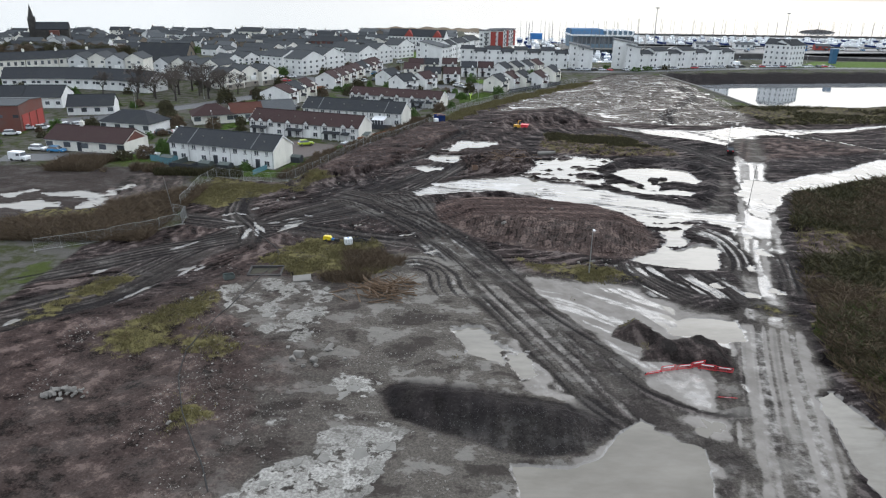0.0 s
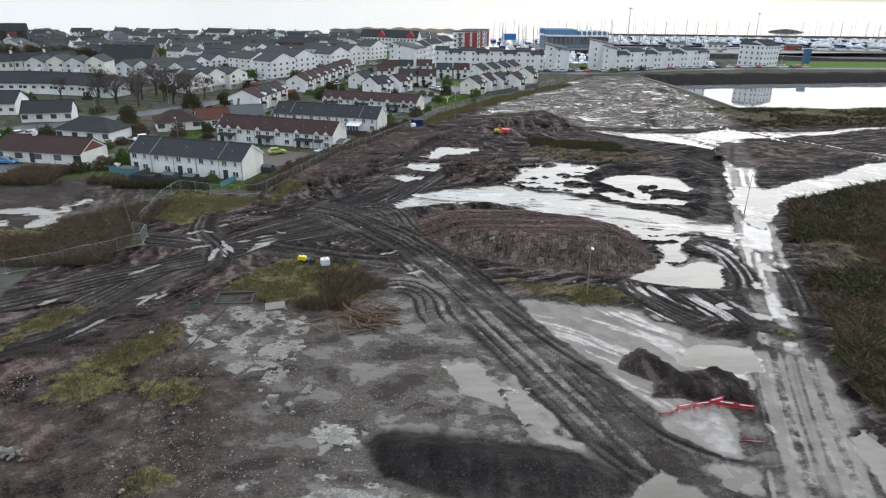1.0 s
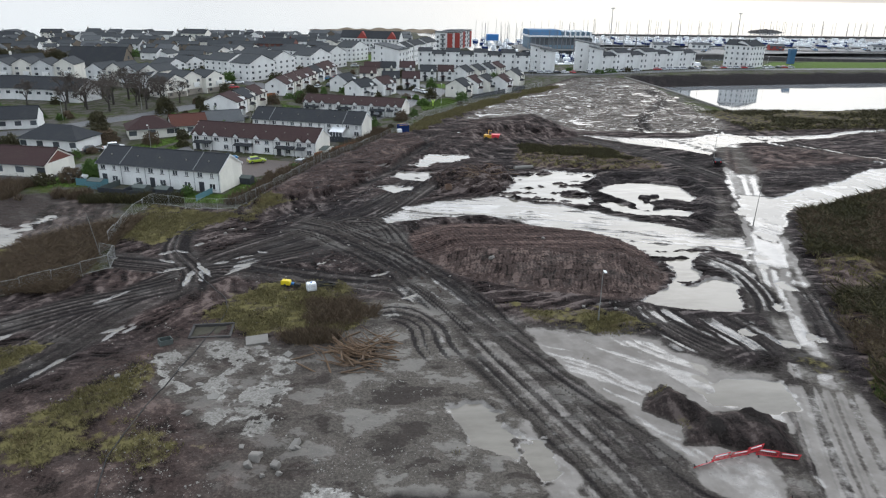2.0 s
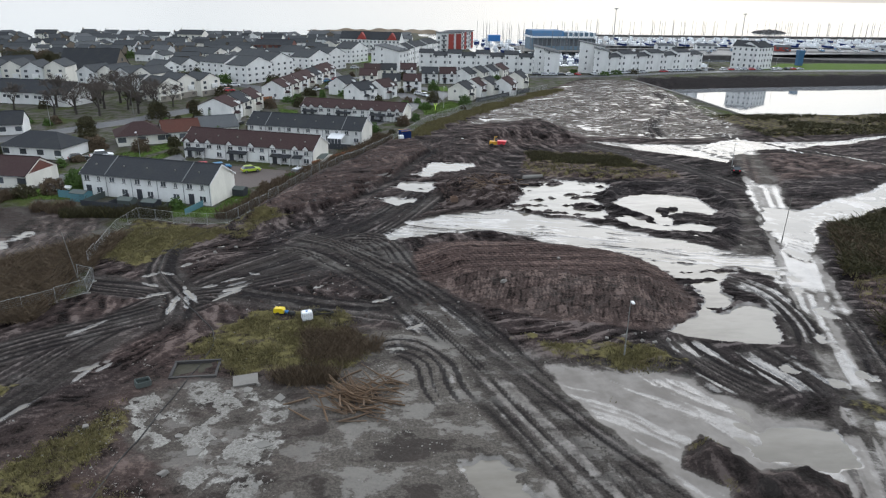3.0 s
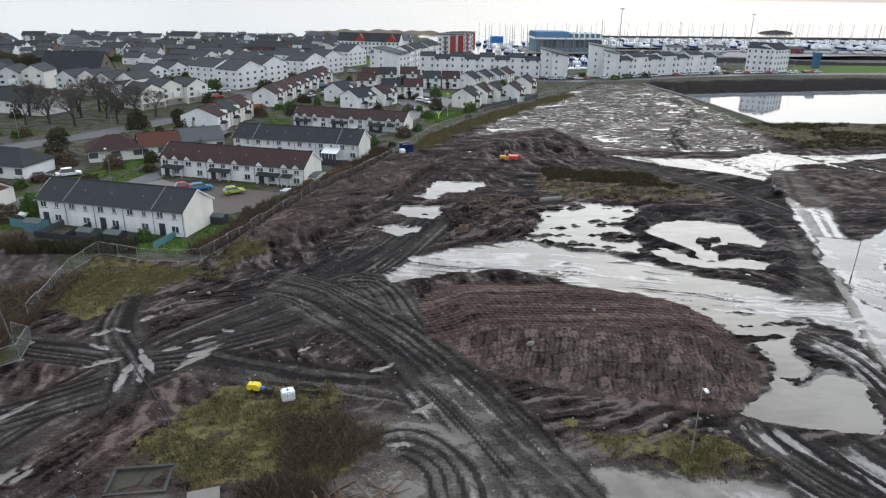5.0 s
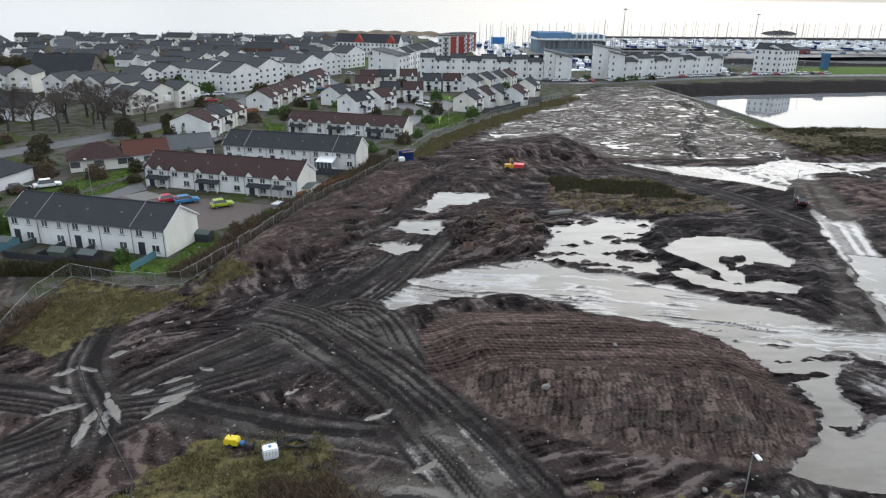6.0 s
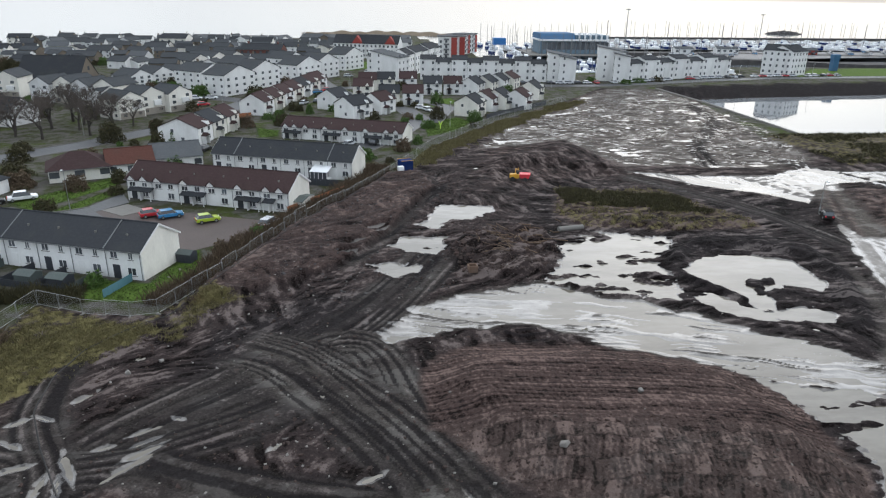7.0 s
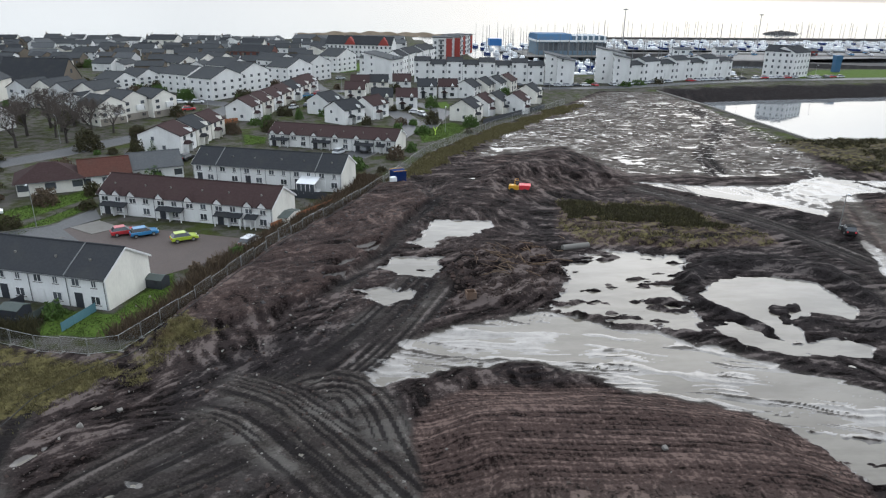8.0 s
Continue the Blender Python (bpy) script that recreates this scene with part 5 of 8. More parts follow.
def terrace(m, units, roof, brown, label, W=5.06, e=4.5, r=2.4):
    L, D, up, down = W * units, 8.25, e - 0.82, 1.45
    wins, drs = [], []
    for k in range(units):
        x = k * W
        wins += [("front", x + 1.25, up, 1.35 if brown else 1.15, 1.05), ("front", x + 3.75, up, 0.75 if not brown else 1.1, 1.0), ("front", x + 3.7, down, 1.35, 1.15)]
        wins += [("back", x + 1.3, up, 1.1, 1.0), ("back", x + 3.6, up, 1.1, 1.0)]
        drs.append(("front", x + 1.4, WHITE_PAINT if k % 2 else DARK_DOOR))
    h = gable_house(m, L, D, e, r, [WHITE_WALL], roof, label, "terraced_houses", "terrace", wins, drs, True, (), 0.35, "terraces beside the site")
    # party parapets, rain pipes and small vents
    for k in range(1, units):
        if k in (1, units - 1) and not brown:
            bm = bmesh.new()
            for s in (0, 1):
                a = [(-0.3, e - 0.12), (D / 2, e + r + 0.12), (D / 2, e + r + 0.3), (-0.3, e + 0.12)]
                prism(bm, [(D - y, z) if s else (y, z) for y, z in a], k * W - 0.07, k * W + 0.07, "x")
            part("ridge_flashing", bm, GUTTER, h)
    for k in range(units + 1):
        bm = bmesh.new()
        x = min(max(k * W, 0.15), L - 0.15)
        tube(bm, (x, -0.09, 0), (x, -0.09, e), 0.05, 0.05, 6)
        part("rain_pipe", bm, GUTTER, h)
    for k in range(units):
        bm = bmesh.new()
        x, y = k * W + 2.2 + 0.5 * (k % 2), 1.9
        box(bm, x - 0.12, x + 0.12, y - 0.1, y + 0.1, e + y * r / 4.125 + 0.1, e + y * r / 4.125 + 0.42)
        part("roof_vent", bm, CONCRETE, h)
    # bargeboards
    for x in (-0.22, L + 0.19):
        bm = bmesh.new()
        for s in (0, 1):
            a = [(-0.35, e - 0.33), (D / 2, e + r - 0.1), (D / 2, e + r + 0.2), (-0.35, e - 0.05)]
            prism(bm, [(D - y, z) if s else (y, z) for y, z in a], x, x + 0.035, "x")
        part("bargeboard", bm, WHITE_PAINT, h)
    part("gable_render", _gable(D, e, r, L), CREAM_WALL, h, "cream rendered gable")
    if brown:
        for k in range(units):
            # pointed gablets over the upper windows
            for s in ((1.25,) if 0 < k < units - 1 else (1.25, 3.75)):
                x = k * W + s
                bm = bmesh.new()
                prism(bm, [(x - 0.66, e - 0.4), (x + 0.66, e - 0.4), (x + 0.66, e + 0.12), (x, e + 0.78), (x - 0.66, e + 0.12)], -0.42, 1.3, "y")
                gab = part("gablet", bm, WHITE_WALL, h)
                bm = bmesh.new()
                for sg in (-1, 1):
                    prism(bm, [(x + sg * 0.84, e + 0.02), (x, e + 0.84), (x, e + 0.98), (x + sg * 0.84, e + 0.16)], -0.56, 2.0, "y")
                part("gablet_roof", bm, BROWN_TILE, gab)
        for k in range(units):
            if k % 2 == 0 and k + 1 < units or k == units - 1:
                x0, x1 = k * W + 0.8, k * W + (5.6 if k + 1 < units else 3.0)
                bm = bmesh.new()
                prism(bm, [(-1.25, 2.1), (0.0, 2.6), (0.0, 2.7), (-1.25, 2.22)], x0, x1, "x")
                can = part("porch_roof", bm, SLATE, h, "dark tiled porch roof")
                for x in (x0 + 0.15, x1 - 0.15):
                    bm = blocks((x - 0.06, x + 0.06, -1.15, -1.03, 0, 2.15))
                    part("post", bm, WHITE_PAINT, can)
                bm = blocks(((x0 + x1) / 2 - 0.05, (x0 + x1) / 2 + 0.05, -1.0, -0.02, 0, 2.12))
                part("screen", bm, WHITE_WALL, can)
    return h


T1, T2, T3, T4 = pose(-62.2, 153.6, -0.3, 0, 0, -17.7), pose(-52.5, 184.9, -0.4, 0, 0, -18.2), pose(-42.0, 204.8, -0.1, 0, 0, -16.4), pose(-32.9, 239.7, -0.5, 0, 0, -18.2)
terrace(T1, 5, SLATE, False, "white rendered two-storey terrace with a dark slate-grey roof and cream gable", 5.34, 4.4, 2.4)
terrace(T2, 6, BROWN_TILE, True, "white rendered terrace with a brown roof, gablets and dark porch roofs", 5.35, 4.0, 2.35)
terrace(T3, 6, SLATE, False, "white rendered two-storey terrace with a dark roof and a conservatory", 5.14, 4.0, 2.4)
terrace(T4, 6, BROWN_TILE, True, "white rendered terrace with a brown roof beside the estate road", 5.45, 3.6, 1.85)

# garden sheds, fences and hedges round the first terrace
def board_fence(m, length, high, mat, label, name="garden_fence"):
    f = thing(name, m, label, "fence")
    n = max(2, int(length / 0.9))
    key = ("board", round(length / n, 2), high, mat.name)
    if key not in CACHE:
        w = length / n
        bm = blocks((0.01, w - 0.01, 0, 0.03, 0.06, high), (0, w, 0.03, 0.07, 0.3, 0.38), (0, w, 0.03, 0.07, high - 0.3, high - 0.22))
        CACHE[key] = mesh_of("panel", bm, mat)
    for k in range(n):
        part("panel", CACHE[key], None, f).matrix_basis = pose(k * length / n, 0, 0)
    return f


def shed(m, w, d, h, mat, label):
    s = thing("garden_shed", m, label, "shed")
    bm = bmesh.new()
    prism(bm, [(0, 0), (d, 0), (d, h), (d / 2, h + 0.35), (0, h)], 0, w, "x")
    part("wall", bm, mat, s)
    bm = bmesh.new()
    for k in (0, 1):
        a = [(-0.12, h - 0.08), (d / 2, h + 0.36), (d / 2, h + 0.42), (-0.12, h - 0.02)]
        prism(bm, [(d - y, z) if k else (y, z) for y, z in a], -0.1, w + 0.1, "x")
    part("roof", bm, GREEN_WOOD, s)
    bm = blocks((w / 2 - 0.4, w / 2 + 0.4, -0.03, 0.01, 0.05, min(1.75, h - 0.05)))
    part("door", bm, mat, s)
    return s


for k in range(5):
    board_fence(T1 @ pose(k * 5.06 + 5.0, -6.0, 0, 0, 0, 90), 5.6, 1.4, (GREEN_WOOD, DARK_DOOR, DARK_DOOR, GREEN_WOOD, TEAL_WOOD)[k], "stained timber garden fence running out from the terrace")
board_fence(T1 @ pose(4.5, -6.2, 0), 15.5, 1.3, DARK_DOOR, "dark timber back fence of the terrace gardens")
board_fence(T1 @ pose(-3, -3, 0), 7, 1.7, TEAL_WOOD, "teal painted timber garden fence")
shed(T1 @ pose(1.0, -4.6, 0), 3.0, 2.2, 1.9, TEAL_WOOD, "teal timber garden shed beside the terrace")
shed(T1 @ pose(11.5, -5.4, 0), 2.6, 2.0, 1.7, GREEN_WOOD, "grey-green timber garden shed")
shed(T1 @ pose(16.2, -5.2, 0), 2.6, 2.0, 1.7, DARK_DOOR, "dark timber garden shed")
shed(T1 @ pose(26.6, 7.0, 0), 2.4, 1.8, 1.6, DARK_DOOR, "dark timber shed by the gable end")
board_fence(T2 @ pose(32.2, -1.0, 0, 0, 0, 75), 16, 1.8, ORANGE_TIMBER, "orange-brown timber fence between terrace and site")
shed(T2 @ pose(30.8, 1.6, 0), 3.0, 5.0, 2.0, CREAM_WALL, "pale cream garage beside the gable")
con = thing("conservatory", T3 @ pose(23.0, -3.0, 0), "white framed glass conservatory behind the terrace", "conservatory")
part("frame_base", blocks((0, 3.6, 0, 2.95, 0, 0.6)), WHITE_WALL, con)
for k in range(5):
    part("post", blocks((k * 0.87, k * 0.87 + 0.09, 0, 0.09, 0.6, 2.2)), WHITE_PAINT, con)
part("pane", blocks((0.05, 3.55, 0.04, 0.06, 0.6, 2.2)), GLASS, con)
bm = bmesh.new()
prism(bm, [(-0.1, 2.2), (2.95, 2.9), (2.95, 2.98), (-0.1, 2.28)], -0.1, 3.7, "x")
part("roof", bm, WHITE_PLASTIC, con)
board_fence(T3 @ pose(20.5, -5.2, 0), 9.5, 1.5, DARK_DOOR, "dark timber garden fence behind the terrace")
board_fence(T3 @ pose(1, -5.0, 0), 14, 1.4, GREEN_WOOD, "grey-green timber garden fence behind the terrace")

# ---- houses of the estate ----
def cottage(x, y, ang, L, D, roof, wall=WHITE_WALL, label="", porch=True, eave=4.1, rise=2.2, grp="estate houses"):
    wins = [("front", L * 0.27, 3.3, 1.1, 1.0), ("front", L * 0.73, 3.3, 1.1, 1.0), ("front", L * 0.7, 1.3, 1.4, 1.1), ("left", D * 0.35, 3.3, 0.7, 0.8), ("left", D * 0.6, 1.3, 0.8, 0.9), ("right", D * 0.5, 3.3, 0.8, 0.9)]
    h = gable_house(pose(x, y, 0, 0, 0, ang), L, D, eave, rise, [wall], roof, label or "pale rendered estate house with a tiled roof", "house", "house", wins, [("front", L * 0.3, DARK_DOOR)], False, (), 0.3, grp, 0.0, False)
    if porch:
        bm = bmesh.new()
        prism(bm, [(L * 0.3 - 1.2, 2.0), (L * 0.3 + 1.2, 2.0), (L * 0.3, 2.8)], -1.3, 0.1, "y")
        p = part("porch_roof", bm, roof, h)
        for s in (-1.0, 0.85):
            part("cheek_wall", blocks((L * 0.3 + s, L * 0.3 + s + 0.15, -1.2, -0.01, 0, 2.0)), wall, p)
        bm = bmesh.new()
        prism(bm, [(L * 0.73 - 0.9, eave - 0.3), (L * 0.73 + 0.9, eave - 0.3), (L * 0.73, eave + 1.0)], -0.15, 2.0, "y")
        part("gablet", bm, wall, h)
    return h


# stepped row nearest to the terraces, its gable towards the site
for k in range(3):
    cottage(-51.5 + 1.6 * k, 230.6 + 8.4 * k, 78, 7.6, 10.5 - 1.2 * k, (BROWN_TILE, SLATE, BROWN_TILE)[k], CREAM_WALL if k else WHITE_WALL, "white rendered house in a stepped row, brown or slate roof")
for k in range(7):
    cottage(-43.0 + 1.75 * k, 273.5 + 9.6 * k, 78 - 1.0 * k, 8.0, 8.0, BROWN_TILE if k not in (4,) else SLATE, CREAM_WALL if k % 2 else WHITE_WALL, "pale rendered house in a long stepped row with brown roofs")
cottage(-22.0, 283.5, 62, 8.5, 7.5, SLATE, WHITE_WALL, "white rendered detached house with a slate-grey roof")
cottage(-15.9, 266.8, 50, 8.5, 8.0, SLATE, WHITE_WALL, "white rendered detached house with a slate-grey roof")
cottage(-8.0, 275.5, 55, 8.0, 7.5, BROWN_TILE, WHITE_WALL, "white rendered detached house with a brown roof")
for x, y, r in ((-9.0, 294.3, SLATE), (-1.0, 294.5, BROWN_TILE), (-17.5, 331.5, BROWN_TILE), (-10.5, 333.0, SLATE), (-1.8, 335.4, BROWN_TILE), (7.0, 320.2, SLATE), (14.6, 320.4, BROWN_TILE), (-18.5, 312.0, BROWN_TILE)):
    cottage(x, y, -2, 6.9, 7.8, r, WHITE_WALL if x > -5 else CREAM_WALL, "pale rendered semi-detached house facing the green")
for k, (x, y) in enumerate(((21.5, 271.0), (27.2, 281.0), (32.2, 285.0), (39.0, 285.2), (47.4, 306.5), (27, 318), (33, 324), (38.5, 330), (43.5, 336))):
    cottage(x, y, 63, 8.0, 7.6, (SLATE, BROWN_TILE, SLATE, BROWN_TILE, SLATE, SLATE, SLATE, SLATE, BROWN_TILE)[k], WHITE_WALL if k % 2 else CREAM_WALL, "white rendered house with its gable towards the site fence", k < 5)
board_fence(pose(24, 268, 0, 0, 0, 50), 38, 1.5, DARK_DOOR, "dark timber fence behind the estate houses")
board_fence(pose(-60, 262, 0, 0, 0, 33), 16, 1.5, ORANGE_TIMBER, "brown timber fence beside the stepped row")

# ---- white flats and townhouses along the quay ----
def block(x, y, ang, L, D, eave, rise, wall, roof, storeys, label, gap=2.6, name="apartment_block", category="flats", ww=0.85, wh=1.15, mono=False, grp=""):
    wins = spread("front", L, storeys, gap, ww, wh, 1.7, 2.75, 1.2) + spread("right", D, storeys, gap + 0.6, ww, wh, 1.7, 2.75, 1.6) + spread("left", D, storeys, gap + 0.6, ww, wh, 1.7, 2.75, 1.6)
    return gable_house(pose(x, y, 0, 0, 0, ang), L, D, eave, rise, [wall], roof, label, name, category, wins, (), False, (), 0.3, grp, 0.0, False)


def lean_block(x, y, ang, L, D, low, high, wall, roof, label, storeys=4):
    """A block under one sloping sheet of roof, higher at its left."""
    h = thing("apartment_block", pose(x, y, 0, 0, 0, ang), label, "flats", "white flats on the quay")
    bm = bmesh.new()
    prism(bm, [(0, -0.6), (L, -0.6), (L, low), (0, high)], 0, D, "y")
    part("wall", bm, wall, h)
    bm = bmesh.new()
    prism(bm, [(-0.5, high + 0.06), (L + 0.5, low - (high - low) / L * 0.5 + 0.06), (L + 0.5, low - (high - low) / L * 0.5 + 0.3), (-0.5, high + 0.3)], -0.5, D + 0.5, "y")
    part("roof", bm, roof, h)
    for f, s, z, w, hh in spread("front", L, storeys, L * 0.45, 0.7, 1.0, 2.0, 2.75, L * 0.28) + spread("right", D, storeys, 3.0, 0.9, 1.1, 2.0, 2.75, 1.5) + spread("left", D, storeys, 3.0, 0.9, 1.1, 2.0, 2.75, 1.5):
        plain_window(h, side(f, L, D, s, z), w, hh)
    return h


lean_block(-13.5, 366, -28, 13, 10, 9.6, 12.0, WHITE_WALL, GREY_TILE, "white rendered apartment block with a shallow sloping roof")
lean_block(-15.5, 371, -28, 6, 12, 8.6, 9.6, WHITE_WALL, GREY_TILE, "white rendered stair tower of the apartment block")
for k in range(5):
    block(2.5 + 3.6 * k, 376 + 10.0 * k, 72, 9.6, 8.5, 9.6 + 0.3 * (k % 2), 2.2, WHITE_WALL, SLATE, 3, "white rendered townhouse in a row running back from the quay", name="townhouse", category="house", grp="townhouses behind the quay")
for k in range(8):
    block(7.5 + 6.75 * k, 367.0 - 0.9 * k, -6, 6.7, 8.5, 7.6 + 1.1 * ((k + 1) % 2), 1.3, WHITE_WALL, SLATE, 3, "white rendered three-storey townhouse with a slate-grey roof on the quay", 3.8, "townhouse", "house", grp="townhouses on the quay")
lean_block(62, 361, -10, 10, 13, 10.5, 12.4, WHITE_WALL, GREY_TILE, "white rendered apartment block at the end of the row")
lean_block(66, 356, -10, 7, 8, 10.0, 11.2, WHITE_WALL, GREY_TILE, "white rendered wing of the end apartment block")
lean_block(85, 366, -14, 12, 10, 12.4, 14.6, WHITE_WALL, GREY_TILE, "white rendered apartment block beside the quay road")
lean_block(90, 357, -14, 6.5, 9, 11.0, 12.4, WHITE_WALL, GREY_TILE, "white rendered wing of the quayside apartment block")
for k in range(7):
    block(98.5 + 8.3 * k, 363.5 + 3.6 * k, 23, 8.8, 9, 7.6 + 1.3 * (k % 2), 1.3, WHITE_WALL, SLATE, 3, "white rendered three-storey townhouse beside the quay road", 3.4, "townhouse", "house", grp="townhouses by the reservoir")
block(176, 397, -40, 11, 12, 11.5, 2.4, WHITE_WALL, SLATE, 4, "white rendered four-storey apartment block above the reservoir")
block(186, 388, 30, 13, 12, 11.2, 2.6, WHITE_WALL, SLATE, 4, "white rendered four-storey apartment block above the reservoir")

# ---- three-storey flats behind the estate, their gables towards the site ----
def gable_row(x, y, along_deg, n, W, L, eave, rise, wall, roof, label, step=0.0, grp="three-storey flats"):
    """Units side by side from the near corner (x, y), each with its gable on the line of the row."""
    ridge = along_deg - 90
    c, s = math.cos(radians(ridge)), math.sin(radians(ridge))
    u, v = math.cos(radians(along_deg)), math.sin(radians(along_deg))
    for k in range(n):
        px, py = x + u * W * k - c * (L + step * (k % 2)), y + v * W * k - s * (L + step * (k % 2))
        e = eave + 0.35 * (k % 2)
        wins = spread("right", W, 3, 3.2, 1.2, 0.9, 1.2, eave * 0.315, 1.8) + (spread("front", L, 3, 3.0, 0.9, 0.85, 1.2, eave * 0.315, 1.6) if k == 0 else [])
        blk = gable_house(pose(px, py, 0, 0, 0, ridge), L, W - 0.02, e, rise, [wall if k % 2 == 0 else (CREAM_WALL if wall is not WHITE_WALL else WHITE_WALL)], roof, label, "apartment_block", "flats", wins, (), False, (), 0.3, grp, 0.0, False)
        if grp == "roughcast flats":
            part("base_panel", blocks((L + 0.002, L + 0.05, 0.3, W - 0.35, 0.0, 1.9)), BASE_STONE, blk, "brown-grey stone-faced ground floor")
            part("bay", blocks((L, L + 0.55, W * 0.52, W * 0.8, 2.5, 4.1)), WHITE_WALL, blk, "white boxed bay")


for x, y in ((-63.6, 313.5), (-57.6, 333.0), (-43.0, 351.5), (-36.5, 366.0), (-27.0, 401.5)):
    gable_row(x, y, 58, 1, 15.5, 10.5, 7.2, 3.0, WHITE_WALL, HAZE_SLATE, "white rendered three-storey flats with a low-pitched dark roof")
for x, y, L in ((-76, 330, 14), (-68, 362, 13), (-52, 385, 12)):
    gable_row(x, y, 58, 1, 13, L, 6.6, 2.6, WHITE_WALL, HAZE_SLATE, "pale three-storey flats with a dark pitched roof")
gable_row(-82.8, 265.2, 54, 3, 8.6, 9.5, 5.6, 2.1, CREAM_WALL, HAZE_SLATE, "cream and grey roughcast three-storey flats with front gables", 2.0, "roughcast flats")
gable_row(-123.5, 299.5, -22, 4, 8.2, 11, 6.2, 2.2, GREY_WALL, HAZE_SLATE, "pale grey roughcast three-storey flats behind bare trees", 1.6, "roughcast flats")
gable_row(-95.5, 287.5, 50, 1, 7.5, 8, 5.2, 2.0, WHITE_WALL, HAZE_SLATE, "white three-storey flats behind bare trees", 0, "roughcast flats")
gable_row(-163.0, 306.0, 3, 4, 7.8, 12, 6.4, 2.2, GREY_WALL, HAZE_SLATE, "pale grey roughcast three-storey flats with front gables", 1.6, "roughcast flats")
gable_row(-102, 330, 55, 3, 10, 11, 4.6, 2.4, WHITE_WALL, HAZE_SLATE, "pale two-storey flats with a dark roof", 0, "two-storey flats")
gable_row(-96, 392, 55, 3, 11, 12, 4.8, 2.6, CREAM_WALL, HAZE_SLATE, "pale two-storey flats with a dark roof", 0, "two-storey flats")

# the hall with its large dark roof
hall = gable_house(pose(-152, 348, 0, 0, 0, -4), 25, 15, 2.6, 7.4, [STONE_WALL], SLATE, "large hall with a steep dark slate roof and stone gable", "church_hall", "hall", [("right", 8, 5.4, 1.5, 1.5)], (), False, (), 0.4)

# ---- bungalows and long low blocks across the road ----
cream_bungalow = gable_house(pose(-94.5, 161.4, 0, 0, 0, -12), 21, 9, 2.7, 2.4, [CREAM_WALL], BROWN_TILE, "cream bungalow with a dark tiled roof and red gable", "bungalow", "house", spread("front", 21, 1, 4.2, 1.8, 1.2, 1.5), [("front", 9, DARK_DOOR)], False, (7,), 0.5)
bm = bmesh.new()
prism(bm, [(0.9, 2.8), (8.1, 2.8), (4.5, 4.7)], 21.0, 21.06, "x")
part("gable_board", bm, BRICK_WALL, cream_bungalow, "dark red boarded gable")
gable_house(pose(-92.5, 184.6, 0, 0, 0, -14), 15, 9, 2.7, 2.6, [WHITE_WALL], SLATE, "white bungalow with a hipped slate-grey roof", "bungalow", "house", spread("front", 15, 1, 4.0, 1.6, 1.2, 1.5), (), False, (), 0.4, "", 4.0)
gable_house(pose(-113, 207, 0, 0, 0, 14), 13, 8, 2.8, 2.6, [WHITE_WALL], SLATE, "white bungalow with a dark roof and a blue gable wall", "bungalow", "house", spread("front", 13, 1, 3.6, 1.5, 1.2, 1.5), (), False, (), 0.4)
gable_house(pose(-71, 195, 0, 0, 0, 24), 11, 9, 2.6, 2.4, [CREAM_WALL], BROWN_TILE, "cream bungalow with a hipped brown roof", "bungalow", "house", spread("front", 11, 1, 3.4, 1.8, 1.2, 1.5), (), False, (), 0.5, "", 4.2)
gable_house(pose(-61.5, 199.5, 0, 0, 0, 24), 9, 8.5, 2.6, 2.2, [WHITE_WALL], RED_TILE, "white bungalow with a red tiled roof", "bungalow", "house", spread("front", 9, 1, 3.0, 1.5, 1.2, 1.5), (), False, (), 0.4)
gable_house(pose(-54.0, 204, 0, 0, 0, 24), 10, 8.5, 2.8, 2.2, [WHITE_WALL], GREY_TILE, "white bungalow with a grey sheet roof", "bungalow", "house", spread("front", 10, 1, 3.0, 1.5, 1.2, 1.5), (), False, (), 0.4)
for k in range(5):
    gable_house(pose(-164 + 11.2 * k, 259.5 + (3.5 * k - 0.95 * k * k), 0, 0, 0, 14 - 8.5 * k), 11.8, 10.5, 3.9, 3.2, [WHITE_WALL], SLATE, "white two-storey block of a long curved terrace", "terraced_block", "terrace", spread("front", 11.6, 1, 2.8, 1.3, 0.9, 2.4, 2.4), (), False, (), 0.4, "curved terrace")
for k in range(3):
    gable_house(pose(-156 + 11.6 * k, 214 + 2.2 * k, 0, 0, 0, 12 - 3 * k), 11.8, 10, 3.6, 2.8, [WHITE_WALL], SLATE, "white low terrace with a deep dark roof", "terraced_block", "terrace", spread("front", 11.6, 1, 2.8, 1.3, 1.0, 1.6), (), False, (), 0.5, "low dark-roofed terrace")
fire = gable_house(pose(-130, 180, 0, 0, 0, 6), 18, 14, 6.8, 0.6, [BRICK_WALL], GREY_TILE, "red brick garage building with three red roller doors", "garage_building", "building", spread("front", 18, 1, 4.0, 1.4, 0.8, 4.0), (), False, (), 0.1)
for k in range(3):
    part("roller_door", blocks((17.98, 18.12, 1.0 + 4.3 * k, 4.6 + 4.3 * k, 0.05, 4.2)), RED_WALL, fire, "red roller door")
for k in range(4):
    gable_house(pose(-188 + 9.5 * k, 293 + 8.5 * k, 0, 0, 0, 42), 12.4, 9, 6.6, 2.6, [CREAM_WALL], SLATE, "cream stone terrace with chimneys and a slate roof", "terraced_block", "terrace", spread("front", 12.4, 2, 2.6, 1.1, 1.5, 1.9, 3.0), (), False, (0.5,), 0.3, "cream stone terrace")

